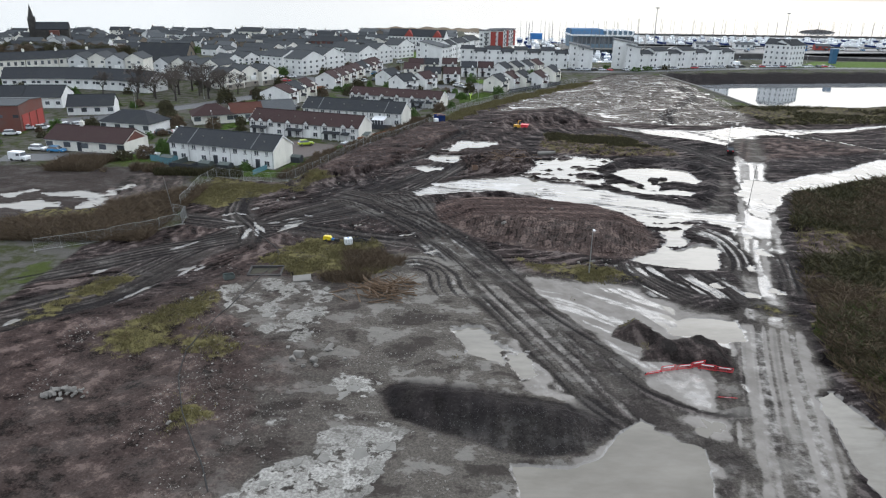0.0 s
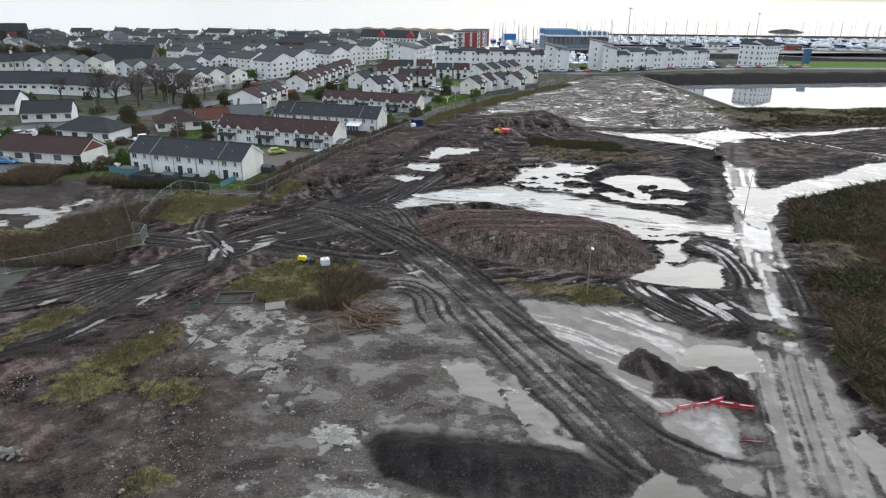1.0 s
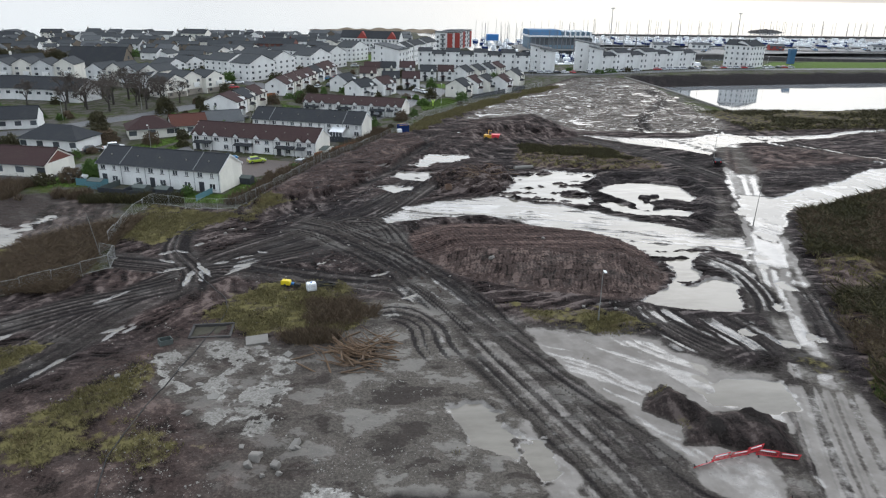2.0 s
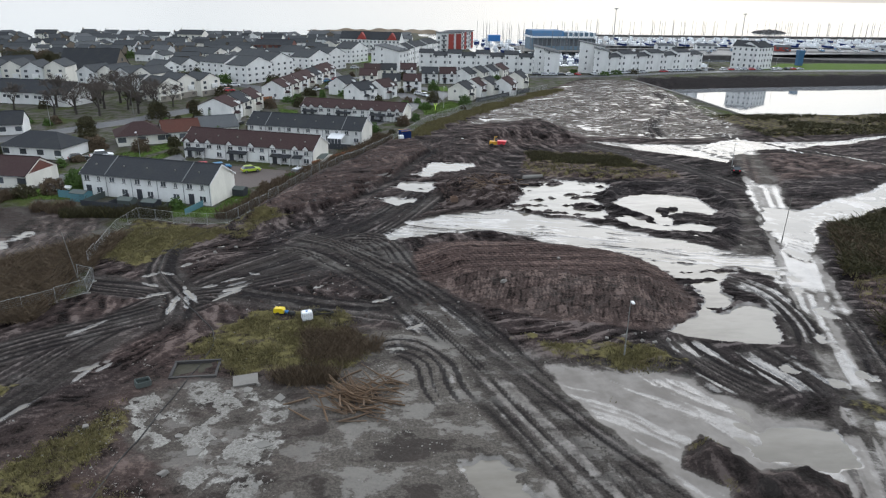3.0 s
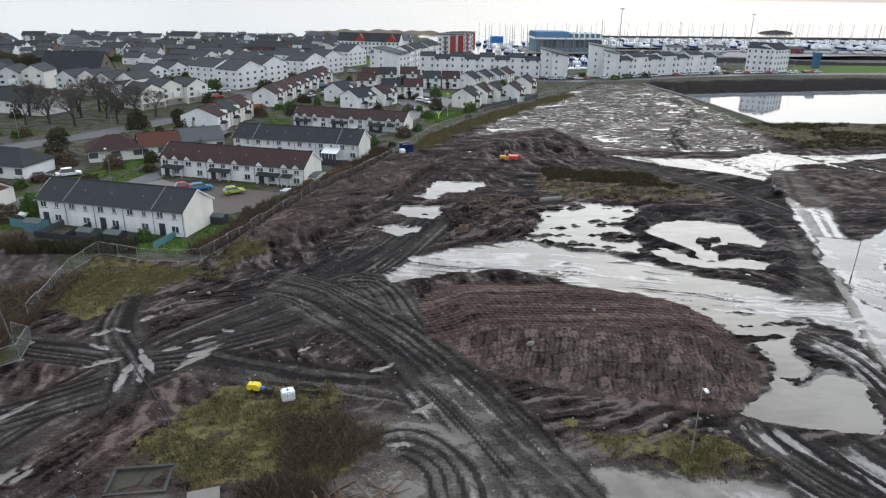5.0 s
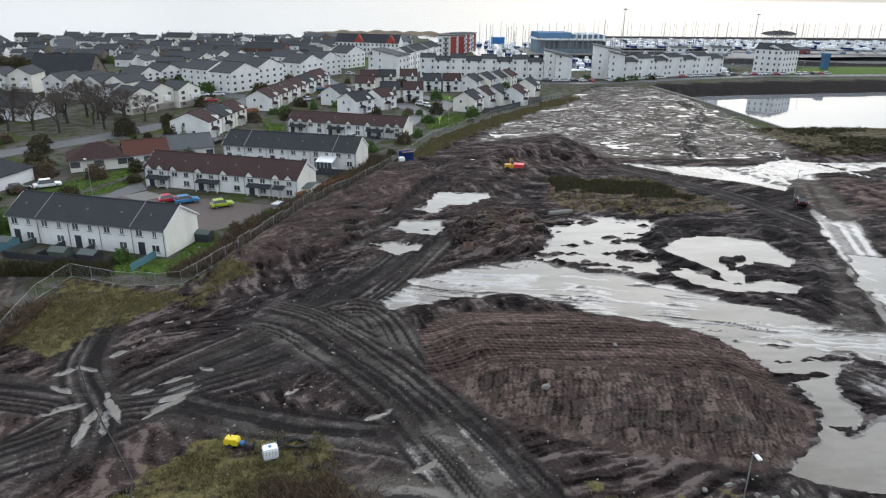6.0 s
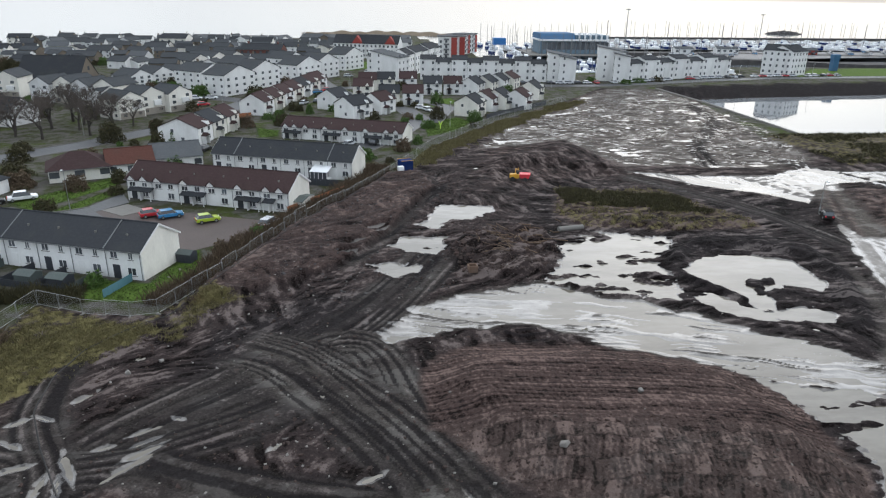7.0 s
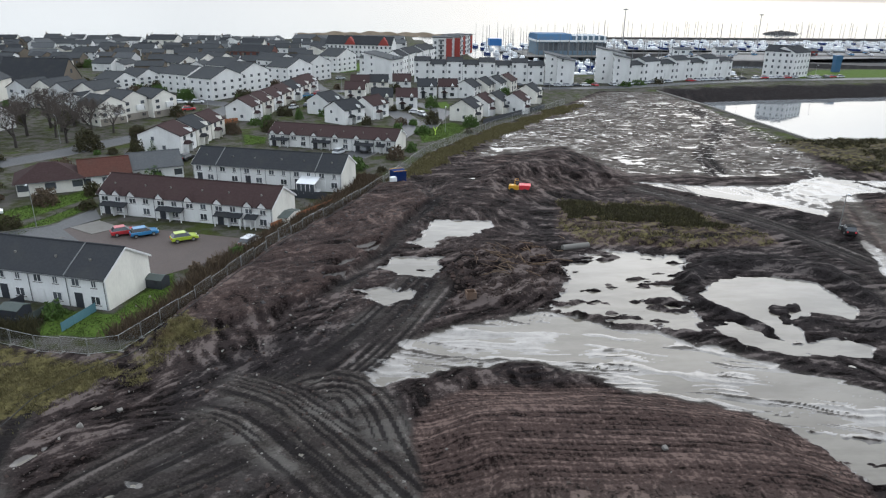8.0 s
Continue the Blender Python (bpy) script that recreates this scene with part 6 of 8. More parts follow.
# ---- the old town towards the sea ----
rng = random.Random(11)
KINDS = ((HAZE_SLATE, GREY_WALL), (HAZE_SLATE, STONE_WALL), (SLATE, CREAM_WALL), (HAZE_SLATE, STONE_WALL), (HAZE_SLATE, WHITE_WALL), (GREY_TILE, GREY_WALL))
for row in range(9):
    y0 = 385 + row * 24
    x = -300.0 - row * 6
    while x < -62 + row * 6:
        L = rng.uniform(7, 15)
        if not (-152 < x < -116 and y0 < 400) and y0 + 0.02 * x < 585 + 0.5 * (x + 270) - 25 and not (x > -70 and y0 < 430):
            roof, wall = KINDS[rng.randrange(6)]
            e = rng.uniform(2.6, 4.4)
            wins = spread("front", L, 1 if e < 3.7 else 2, 3.4, 1.0, 0.9, 1.2, 1.9, 1.6)
            gable_house(pose(x, y0 + rng.uniform(-5, 5), 0, 0, 0, rng.choice((-12, 0, 8, 78)) + rng.uniform(-4, 4)), L, rng.uniform(7, 9.5), e, rng.uniform(1.5, 2.4), [wall], roof, "old town house with a slate roof and pale walls", "town_house", "house", wins, (), False,
                        ((0.6,) if rng.random() < 0.5 else ()), 0.3, "old town houses", 0.0, False)
        x += L + rng.uniform(2, 9)

# the villa, the sheds on the shore and the red-fronted flats
gable_house(pose(-150, 520, 0, 0, 0, -8), 17, 11, 6.6, 2.4, [CREAM_WALL], SLATE, "tall cream villa with chimneys on the sea front", "villa", "house", spread("front", 17, 2, 3.4, 1.2, 1.5, 2.0, 2.8, 2), (), False, (1, 16), 0.4)
for x, y, L, D, e in ((-140, 560, 60, 22, 3.5), (-72, 590, 45, 22, 3.0), (-32, 600, 40, 18, 2.6), (-20, 545, 28, 14, 3.5)):
    gable_house(pose(x, y, 0, 0, 0, -4), L, D, e, 2.0, [WHITE_WALL], GREY_TILE, "long pale industrial shed near the shore", "industrial_shed", "shed", spread("front", L, 1, 9, 2.2, 1.4, 3.0), (), False, (), 0.2)
for k in range(4):
    g = gable_house(pose(-38 + 9.2 * k, 471 - 3.0 * k, 0, 0, 0, -14), 9.2, 11, 8.2, 4.0, [WHITE_WALL], SLATE, "white flats with a slate roof and a red gablet", "apartment_block", "flats", spread("front", 9.2, 3, 2.3, 1.0, 1.2, 1.6, 2.6), (), False, (), 0.3, "flats with red gablets", 0.0, False)
    if k % 2:
        bm = bmesh.new()
        prism(bm, [(1.4, 8.0), (7.8, 8.0), (4.6, 12.2)], -0.3, 3.0, "y")
        part("gablet", bm, RED_WALL, g, "red rendered gablet")
gable_house(pose(-86, 450, 0, 0, 0, -6), 22, 12, 5.6, 2.6, [BRICK_WALL], SLATE, "red brick school building with a slate roof", "brick_building", "building", spread("front", 22, 2, 3.0, 1.2, 1.4, 1.6, 2.6), (), False, (3, 19), 0.3)
for k in range(5):
    rb = thing("apartment_block", pose(21 + 5.6 * k, 462 + 11 * k, 0, 0, 0, 58 if k > 1 else -4), "tall flats with white and red rendered panels and balconies", "flats", "red and white flats")
    tall = (12.4, 12.0, 11.2, 11.6, 11.2)[k]
    part("wall", blocks((0, 10.5, 0, 10, -0.6, tall)), WHITE_WALL, rb)
    part("roof", blocks((-0.5, 11, -0.5, 10.5, tall, tall + 0.4)), GREY_TILE, rb)
    part("red_panel", blocks((7.4, 10.6, -0.12, 4.0, 0.2, tall - 0.4)), RED_WALL, rb, "red rendered panel")
    for s in range(4):
        part("balcony", blocks((3.2, 6.2, -1.2, -0.02, 2.4 + s * 2.7, 2.52 + s * 2.7), (3.2, 6.2, -1.2, -1.14, 2.5 + s * 2.7, 3.4 + s * 2.7)), GUTTER, rb)
        for x in (1.5, 4.6):
            plain_window(rb, pose(x, 0, 1.6 + s * 2.7), 1.2, 1.5)

# church with a spire
ch = thing("church", pose(-268, 462, 3.0, 0, 0, 20) @ Matrix.Scale(0.68, 4), "dark sandstone church with a tall pointed spire", "church")
bm = bmesh.new()
prism(bm, [(0, -4), (12, -4), (12, 9), (6, 15), (0, 9)], 6, 34, "x")
part("nave", bm, CHURCH_STONE, ch)
bm = bmesh.new()
for k in (0, 1):
    a = [(-0.4, 8.6), (6, 15.1), (6, 15.4), (-0.4, 9.0)]
    prism(bm, [(12 - y, z) if k else (y, z) for y, z in a], 6, 34.3, "x")
part("roof", bm, SLATE, ch)
part("tower", blocks((0, 6, 3, 9, -4, 17)), CHURCH_STONE, ch)
bm = bmesh.new()
tube(bm, (3, 6, 17), (3, 6, 31), 3.2, 0.12, 8)
part("spire", bm, CHURCH_STONE, ch)
for sx in (0.4, 5.6):
    for sy in (3.4, 8.6):
        bm = bmesh.new()
        tube(bm, (sx, sy, 17), (sx, sy, 21), 0.6, 0.05, 6)
        part("pinnacle", bm, CHURCH_STONE, ch)
part("transept", blocks((18, 26, -5, 0, -4, 8)), BRICK_WALL, ch, "red cladding on the side wing")


# ---- vehicles ----
def wheel_mesh():
    if "wheel" not in CACHE:
        bm = bmesh.new()
        tube(bm, (0, -0.1, 0), (0, 0.1, 0), 0.31, 0.31, 14)
        rim = bmesh.new()
        tube(rim, (0, -0.115, 0), (0, 0.115, 0), 0.19, 0.19, 10)
        CACHE["wheel"] = (mesh_of("wheel", bm, RUBBER), mesh_of("rim", rim, STEEL))
    return CACHE["wheel"]


def car(x, y, ang, paint, label, z=0.0, length=4.1, tall=1.48, hatch=True, near=True, grp="parked cars"):
    c = thing("car", pose(x, y, z, 0, 0, ang), label, "car", grp)
    key = ("car", paint, length, tall, hatch)
    if key not in CACHE:
        h, l = tall, length / 2
        bm = bmesh.new()
        prof = [(-l, 0.32), (l, 0.32), (l, 0.62), (l - 0.15, 0.78), (l - 1.1, 0.9), (-l + 0.1, 0.92), (-l, 0.7)]
        prism(bm, prof, -0.86, 0.86, "y")
        bmesh.ops.bevel(bm, geom=bm.edges[:], offset=0.07, segments=1, affect="EDGES")
        back = -l + (0.12 if hatch else 0.75)
        cab = bmesh.new()
        lo = [(back, -0.8), (l - 1.05, -0.8), (l - 1.05, 0.8), (back, 0.8)]
        hi = [(back + 0.45, -0.62), (l - 1.75, -0.62), (l - 1.75, 0.62), (back + 0.45, 0.62)]
        va, vb = [cab.verts.new((*p, 0.88)) for p in lo], [cab.verts.new((*p, h - 0.05)) for p in hi]
        for k in range(4):
            cab.faces.new((va[k], va[(k + 1) % 4], vb[(k + 1) % 4], vb[k]))
        cab.faces.new(vb)
        top = bmesh.new()
        box(top, back + 0.42, l - 1.72, -0.64, 0.64, h - 0.06, h)
        CACHE[key] = (mesh_of("body", bm, PAINTS[paint]), mesh_of("glazing", cab, GLASS), mesh_of("roof", top, PAINTS[paint]))
    for n, me in zip(("body", "glazing", "roof"), CACHE[key]):
        part(n, me, None, c)
    l = length / 2
    w, r = wheel_mesh()
    for sx in (-l + 0.75, l - 0.8):
        for sy in (-0.78, 0.78):
            wh = part("wheel", w, None, c)
            wh.matrix_basis = pose(sx, sy, 0.31)
            if near:
                part("rim", r, None, wh)
    if near:
        if "lampm" not in CACHE:
            CACHE["lampm"] = (mesh_of("headlight", blocks((-0.06, 0.02, -0.2, 0.2, -0.07, 0.07)), WHITE_PLASTIC), mesh_of("tail_light", blocks((-0.02, 0.05, -0.12, 0.12, -0.12, 0.12)), RED_PLASTIC))
        for sy in (-0.6, 0.6):
            part("headlight", CACHE["lampm"][0], None, c).matrix_basis = pose(l + 0.01, sy, 0.66)
            part("tail_light", CACHE["lampm"][1], None, c).matrix_basis = pose(-l - 0.03, sy, 0.74)
    return c


GZ = 0.06
car(-34.6, 170.0, 28, 2, "lime green hatchback parked on the paved court", GZ, 3.9)
car(-44.6, 173.2, 28, 0, "red hatchback parked on the paved court", GZ, 3.8)
car(-41.4, 172.6, 28, 1, "bright blue hatchback parked on the paved court", GZ, 4.1)
car(-24.3, 167.9, 68, 3, "silver estate car parked by the brick edging", GZ, 4.4, 1.5)
car(-67.5, 155.6, 12, 4, "white hatchback parked beside the terrace", 0.03)
car(-95.6, 160.0, -10, 4, "white car parked by the bungalow", 0.0, 4.3)
car(-90.6, 158.6, -10, 1, "blue car parked by the bungalow", 0.0, 4.2)
car(-70.5, 183.6, 30, 4, "white pickup beside the lane", 0.03, 4.8, 1.7, False)
car(-74.5, 181.0, 30, 5, "dark car beside the lane", 0.03)
for k, (x, y) in enumerate(((-112, 177), (-112, 184.5), (-108.4, 185), (-104, 189), (-101, 190))):
    car(x, y, 20 + 8 * k, (4, 3, 4, 4, 3)[k], "pale car in the garage yard", 0.0, 4.2, 1.45, True, False)
van = thing("van", pose(-94.2, 149.8, 0.02, 0, 0, -12), "small white van on the access road", "van")
bm = blocks((-2.2, 1.0, -0.9, 0.9, 0.35, 2.05), (1.0, 2.2, -0.88, 0.88, 0.35, 1.15))
bmesh.ops.bevel(bm, geom=bm.edges[:], offset=0.08, segments=1, affect="EDGES")
part("body", bm, PAINTS[4], van)
part("windscreen", blocks((0.98, 1.12, -0.75, 0.75, 1.2, 1.85)), GLASS, van)
for s in (-0.92, 0.9):
    part("side_window", blocks((0.0, 0.8, s, s + 0.02, 1.25, 1.8)), GLASS, van)
for sx in (-1.4, 1.4):
    for sy in (-0.82, 0.82):
        part("wheel", wheel_mesh()[0], None, van).matrix_basis = pose(sx, sy, 0.33)
for x, y, a, p in ((-15, 229.5, 62, 3), (-8.6, 231.5, 62, 5), (-52, 219, 70, 5), (-50.2, 221.8, 70, 0), (-48.6, 224.5, 70, 5), (7, 282, -60, 3), (10.5, 279.5, 70, 5), (-30, 300, 75, 5), (-34, 296, 70, 3), (-29, 328, 20, 0), (-32, 322, 20, 1),
                   (-72, 306, 10, 4), (-67, 307, 10, 4), (-74, 294, 25, 3), (-66, 292, 25, 0), (-24, 375, 20, 3), (-16, 392, 60, 3), (5, 286, -20, 4)):
    car(x, y, a, p, "car parked on the estate road", 0.06, 4.1, 1.46, True, False)
rng = random.Random(5)
for k in range(46):
    t = k / 45
    if k in (6, 7, 14, 23, 24, 33, 40):
        continue
    x = 30 + 180 * t
    yq = float(np.interp(x, (0, 40, 75, 94, 130, 165, 220), (342, 346, 348, 352, 366, 377, 384))) + 5.5
    car(x, yq, rng.choice((10, 16, 100)), rng.choice((0, 3, 3, 4, 4, 5, 5)), "car parked along the quay road", 0.05, 4.1, 1.46, True, False, "cars on the quay")

# dark vehicle on the slurry road
car(70.6, 168.6, 70, 6, "dark muddy car standing on the slurry road", height(70.6, 168.6), 3.7, 1.55)

# ---- site fence ----
def panel_meshes(L):
    key = ("heras", round(L, 1))
    if key not in CACHE:
        h = 2.0
        fr = bmesh.new()
        for a, b in (((0, 0, 0.12), (0, 0, h)), ((L, 0, 0.12), (L, 0, h)), ((0, 0, h - 0.03), (L, 0, h - 0.03)), ((0, 0, 0.2), (L, 0, 0.2))):
            tube(fr, a, b, 0.028, 0.028, 5)
        wi = bmesh.new()
        n = max(3, int(L / 0.14))
        for k in range(1, n):
            tube(wi, (k * L / n, 0, 0.2), (k * L / n, 0, h - 0.05), 0.0055, 0.0055, 3, 0, False)
        for k in range(1, 7):
            tube(wi, (0, 0, 0.2 + k * 0.25), (L, 0, 0.2 + k * 0.25), 0.0055, 0.0055, 3, 0, False)
        ft = bmesh.new()
        box(ft, -0.13, 0.13, -0.35, 0.35, 0, 0.14)
        bmesh.ops.bevel(ft, geom=ft.edges[:], offset=0.03, segments=1, affect="EDGES")
        CACHE[key] = (mesh_of("panel_frame", fr, STEEL), mesh_of("wire_mesh", wi, STEEL), mesh_of("foot", ft, CONCRETE))
    return CACHE[key]


def fence_run(pts, label):
    rng = random.Random(3)
    for (x0, y0), (x1, y1) in zip(pts[:-1], pts[1:]):
        d = math.hypot(x1 - x0, y1 - y0)
        n = max(1, round(d / 3.5))
        L = d / n
        ang = math.degrees(math.atan2(y1 - y0, x1 - x0))
        for k in range(n):
            x, y = x0 + (x1 - x0) * k / n, y0 + (y1 - y0) * k / n
            f = thing("fence_panel", pose(x, y, height(x, y) - 0.02, rng.uniform(-4, 4), 0, ang), label, "fence panel", "site boundary fence")
            a, b, c = panel_meshes(L)
            part("panel_frame", a, None, f), part("wire_mesh", b, None, f), part("foot", c, None, f)


fence_run([(-60, 94.5), (-51, 99.8), (-42.8, 107.2), (-43.6, 111.2), (-46.2, 112.5)], "galvanised mesh fence panel in a concrete foot on grass")
fence_run([(-46.6, 117), (-48.2, 131.5), (-47, 138.4), (-40.6, 135.6), (-34.7, 134.2), (-31.7, 134.9), (-26.8, 146.4), (-21.2, 163.4), (-4.6, 200.7), (4.8, 227), (27, 264.4), (57, 305)], "galvanised mesh fence panel in a concrete foot along the terraces")


# ---- poles and lamps ----
def lamp_post(x, y, h, label, lean=(0, 0), head=True):
    p = thing("street_lamp" if head else "pole", pose(x, y, height(x, y) - 0.1, lean[0], lean[1], 0), label, "lamp post" if head else "pole")
    bm = bmesh.new()
    tube(bm, (0, 0, 0), (0, 0, 1.3), 0.10, 0.10, 8), tube(bm, (0, 0, 1.3), (0, 0, h), 0.06, 0.045, 8)
    part("column", bm, STEEL if head else CONCRETE, p)
    if head:
        bm = bmesh.new()
        tube(bm, (0, 0, h - 0.05), (0, -0.5, h + 0.08), 0.035, 0.035, 6)
        part("arm", bm, STEEL, p)
        bm = blocks((-0.16, 0.16, -1.0, -0.4, h + 0.02, h + 0.2))
        bmesh.ops.bevel(bm, geom=bm.edges[:], offset=0.06, segments=2, affect="EDGES")
        part("lantern", bm, WHITE_PLASTIC, p)


lamp_post(20.4, 89.0, 6.5, "grey steel street lamp on a grassy strip of mud")
lamp_post(-45.6, 111.4, 7.2, "pale leaning concrete pole beside the fence", (0, -9), False)
lamp_post(57.2, 124.5, 7.5, "thin grey steel pole at the edge of the slurry road", (0, 2), False)
lamp_post(71.0, 171.5, 6.0, "grey steel street lamp beside the slurry road")
for x, y in ((-60, 178), (-20, 320), (-54, 268), (-84, 243), (-99, 222), (12, 256), (60, 342), (110, 352), (150, 366), (190, 376)):
    lamp_post(x, y, 7.0, "grey steel street lamp beside the town road")

# ---- plastic barriers on the small island ----
def barrier(m, lying):
    b = thing("barrier", m @ Matrix.Scale(0.85, 4), "red plastic site barrier lying in the mud" if lying else "red plastic site barrier with a white reflective strip", "barrier", "red barriers")
    if "barrier" not in CACHE:
        bm = blocks((0, 2.0, -0.02, 0.02, 0.92, 1.0), (0, 2.0, -0.02, 0.02, 0.12, 0.2), (0, 0.07, -0.025, 0.025, 0.0, 1.0), (1.93, 2.0, -0.025, 0.025, 0, 1.0))
        for k in range(1, 11):
            box(bm, k * 0.178, k * 0.178 + 0.06, -0.018, 0.018, 0.2, 0.68)
        CACHE["barrier"] = (mesh_of("panel", bm, RED_PLASTIC), mesh_of("reflective_strip", blocks((0.3, 1.7, -0.03, 0.03, 0.74, 0.84)), WHITE_PLASTIC), mesh_of("foot", blocks((-0.05, 0.05, -0.3, 0.3, 0, 0.06)), RUBBER))
    p, s, f = CACHE["barrier"]
    part("panel", p, None, b), part("reflective_strip", s, None, b)
    for x in (0.25, 1.75):
        part("foot", f, None, b).matrix_basis = pose(x, 0, 0)


BAR = [(21.0, 62.3), (22.8, 62.9), (24.6, 63.4), (26.2, 63.7), (27.7, 64.2)]
for k, ((x0, y0), (x1, y1)) in enumerate(zip(BAR[:-1], BAR[1:])):
    barrier(pose(x0, y0, height(x0, y0) - 0.02, (40, 14, 22, 12)[k], 0, math.degrees(math.atan2(y1 - y0, x1 - x0))), k in (0, 2))
for x, y, a, r in ((27.0, 63.6, -16, 14), (28.6, 63.1, -14, 24), (27.0, 58.2, -6, 55)):
    barrier(pose(x, y, height(x, y) + 0.02, r, 0, a), r > 40)

# ---- pump, tank, hose ----
g = height(-17.9, 100.4)
gen = thing("water_pump", pose(-17.9, 100.4, g, 0, 0, -12) @ Matrix.Scale(0.62, 4), "yellow site pump with a blue cap on its trailer, on grass", "pump")
bm = bmesh.new()
prism(bm, [(-1.0, 0.35), (1.0, 0.35), (1.05, 1.0), (0.8, 1.35), (-0.8, 1.35), (-1.0, 1.1)], -0.6, 0.6, "y")
bmesh.ops.bevel(bm, geom=bm.edges[:], offset=0.07, segments=2, affect="EDGES")
part("canopy", bm, YELLOW_PAINT, gen)
part("chassis", blocks((-1.1, 1.3, -0.45, 0.45, 0.22, 0.34)), RUBBER, gen)
for s in (-0.68, 0.68):
    bm = bmesh.new()
    tube(bm, (-0.1, s - 0.1, 0.32), (-0.1, s + 0.1, 0.32), 0.32, 0.32, 12)
    part("wheel", bm, RUBBER, gen)
bm = bmesh.new()
tube(bm, (1.15, 0, 0.6), (1.75, 0, 0.6), 0.33, 0.33, 12)
part("pump_head", bm, BRIGHT_BLUE, gen, "bright blue pump head")
part("exhaust", blocks((-0.3, -0.2, 0.2, 0.3, 1.35, 1.6)), RUBBER, gen)
g = height(-15.7, 99.9)
# a small bevelled block stands in for a heap of dark hose
box_thing = thing("fuel_bowser", pose(-16.4, 99.9, g, 0, 0, -30) @ Matrix.Scale(0.6, 4), "low black lump for the heaped hose beside the yellow pump", "tank")
bm = blocks((-0.7, 0.7, -0.45, 0.45, 0.1, 0.75))
bmesh.ops.bevel(bm, geom=bm.edges[:], offset=0.12, segments=2, affect="EDGES")
part("tank", bm, RUBBER, box_thing)
g = height(-14.4, 98.4)
ibc = thing("water_tank", pose(-14.4, 98.4, g, 0, 0, 18), "white plastic bulk tank in a wire cage on a pallet", "tank")
bm = blocks((-0.6, 0.6, -0.5, 0.5, 0.15, 1.12))
bmesh.ops.bevel(bm, geom=bm.edges[:], offset=0.1, segments=2, affect="EDGES")
part("bottle", bm, WHITE_PLASTIC, ibc)
part("pallet", blocks((-0.6, 0.6, -0.5, 0.5, 0, 0.13)), TIMBER, ibc)
bm = bmesh.new()
for k in range(6):
    x = -0.6 + 0.24 * k
    for s in (-0.52, 0.52):
        tube(bm, (x, s, 0.14), (x, s, 1.15), 0.012, 0.012, 4)
for z in (0.35, 0.75, 1.14):
    for s in (-0.52, 0.52):
        tube(bm, (-0.62, s, z), (0.62, s, z), 0.012, 0.012, 4), tube(bm, (s * 1.17, -0.52, z), (s * 1.17, 0.52, z), 0.012, 0.012, 4)
part("cage", bm, STEEL, ibc)
bm = bmesh.new()
tube(bm, (0, 0, 1.12), (0, 0, 1.2), 0.12, 0.12, 10)
part("cap", bm, BRIGHT_BLUE, ibc)


def hose(name, pts, r, mat, label):
    c = bpy.data.curves.new(name, "CURVE")
    c.dimensions, c.bevel_depth, c.bevel_resolution, c.resolution_u = "3D", r, 2, 6
    sp = c.splines.new("NURBS")
    sp.points.add(len(pts) - 1)
    for p, q in zip(sp.points, pts):
        p.co = (*q, 1)
    sp.use_endpoint_u, sp.order_u = True, 3
    c.materials.append(mat)
    return tagged(new(name, c), label, "hose")


def on_ground(line, lift, step=1.2):
    out = []
    for (x0, y0), (x1, y1) in zip(line[:-1], line[1:]):
        n = max(1, int(math.hypot(x1 - x0, y1 - y0) / step))
        for k in range(n):
            x, y = x0 + (x1 - x0) * k / n, y0 + (y1 - y0) * k / n
            out.append((x, y, height(x, y) + lift))
    out.append((*line[-1], height(*line[-1]) + lift))
    return out


hose("discharge_hose", on_ground([(-17.8, 43), (-19.2, 46), (-20.8, 48.6), (-23.5, 53.4), (-26.3, 60), (-27.2, 65), (-26.6, 72), (-25.6, 80), (-24.2, 88), (-23.8, 93), (-24.7, 96.4), (-27.6, 100.9), (-33.2, 109.2), (-36.5, 115), (-37.4, 121), (-36.6, 126.5), (-33.6, 131.5),
                                  (-30.4, 134), (-27.6, 140), (-25.4, 147.5), (-20.2, 163), (-13, 179), (-4.2, 198)], 0.05), 0.06, HOSE, "long black discharge hose snaking over the mud")
coil = []
for k in range(70):
    a = k * 0.42
    rr = 0.9 + 0.25 * math.sin(k * 0.9)
    x, y = -12.8 + rr * 1.25 * math.cos(a), 100.1 + rr * 0.8 * math.sin(a)
    coil.append((x, y, height(x, y) + 0.05 + 0.005 * k))
hose("coiled_hose", coil, 0.045, RUBBER, "loose coils of black hose on the grass")

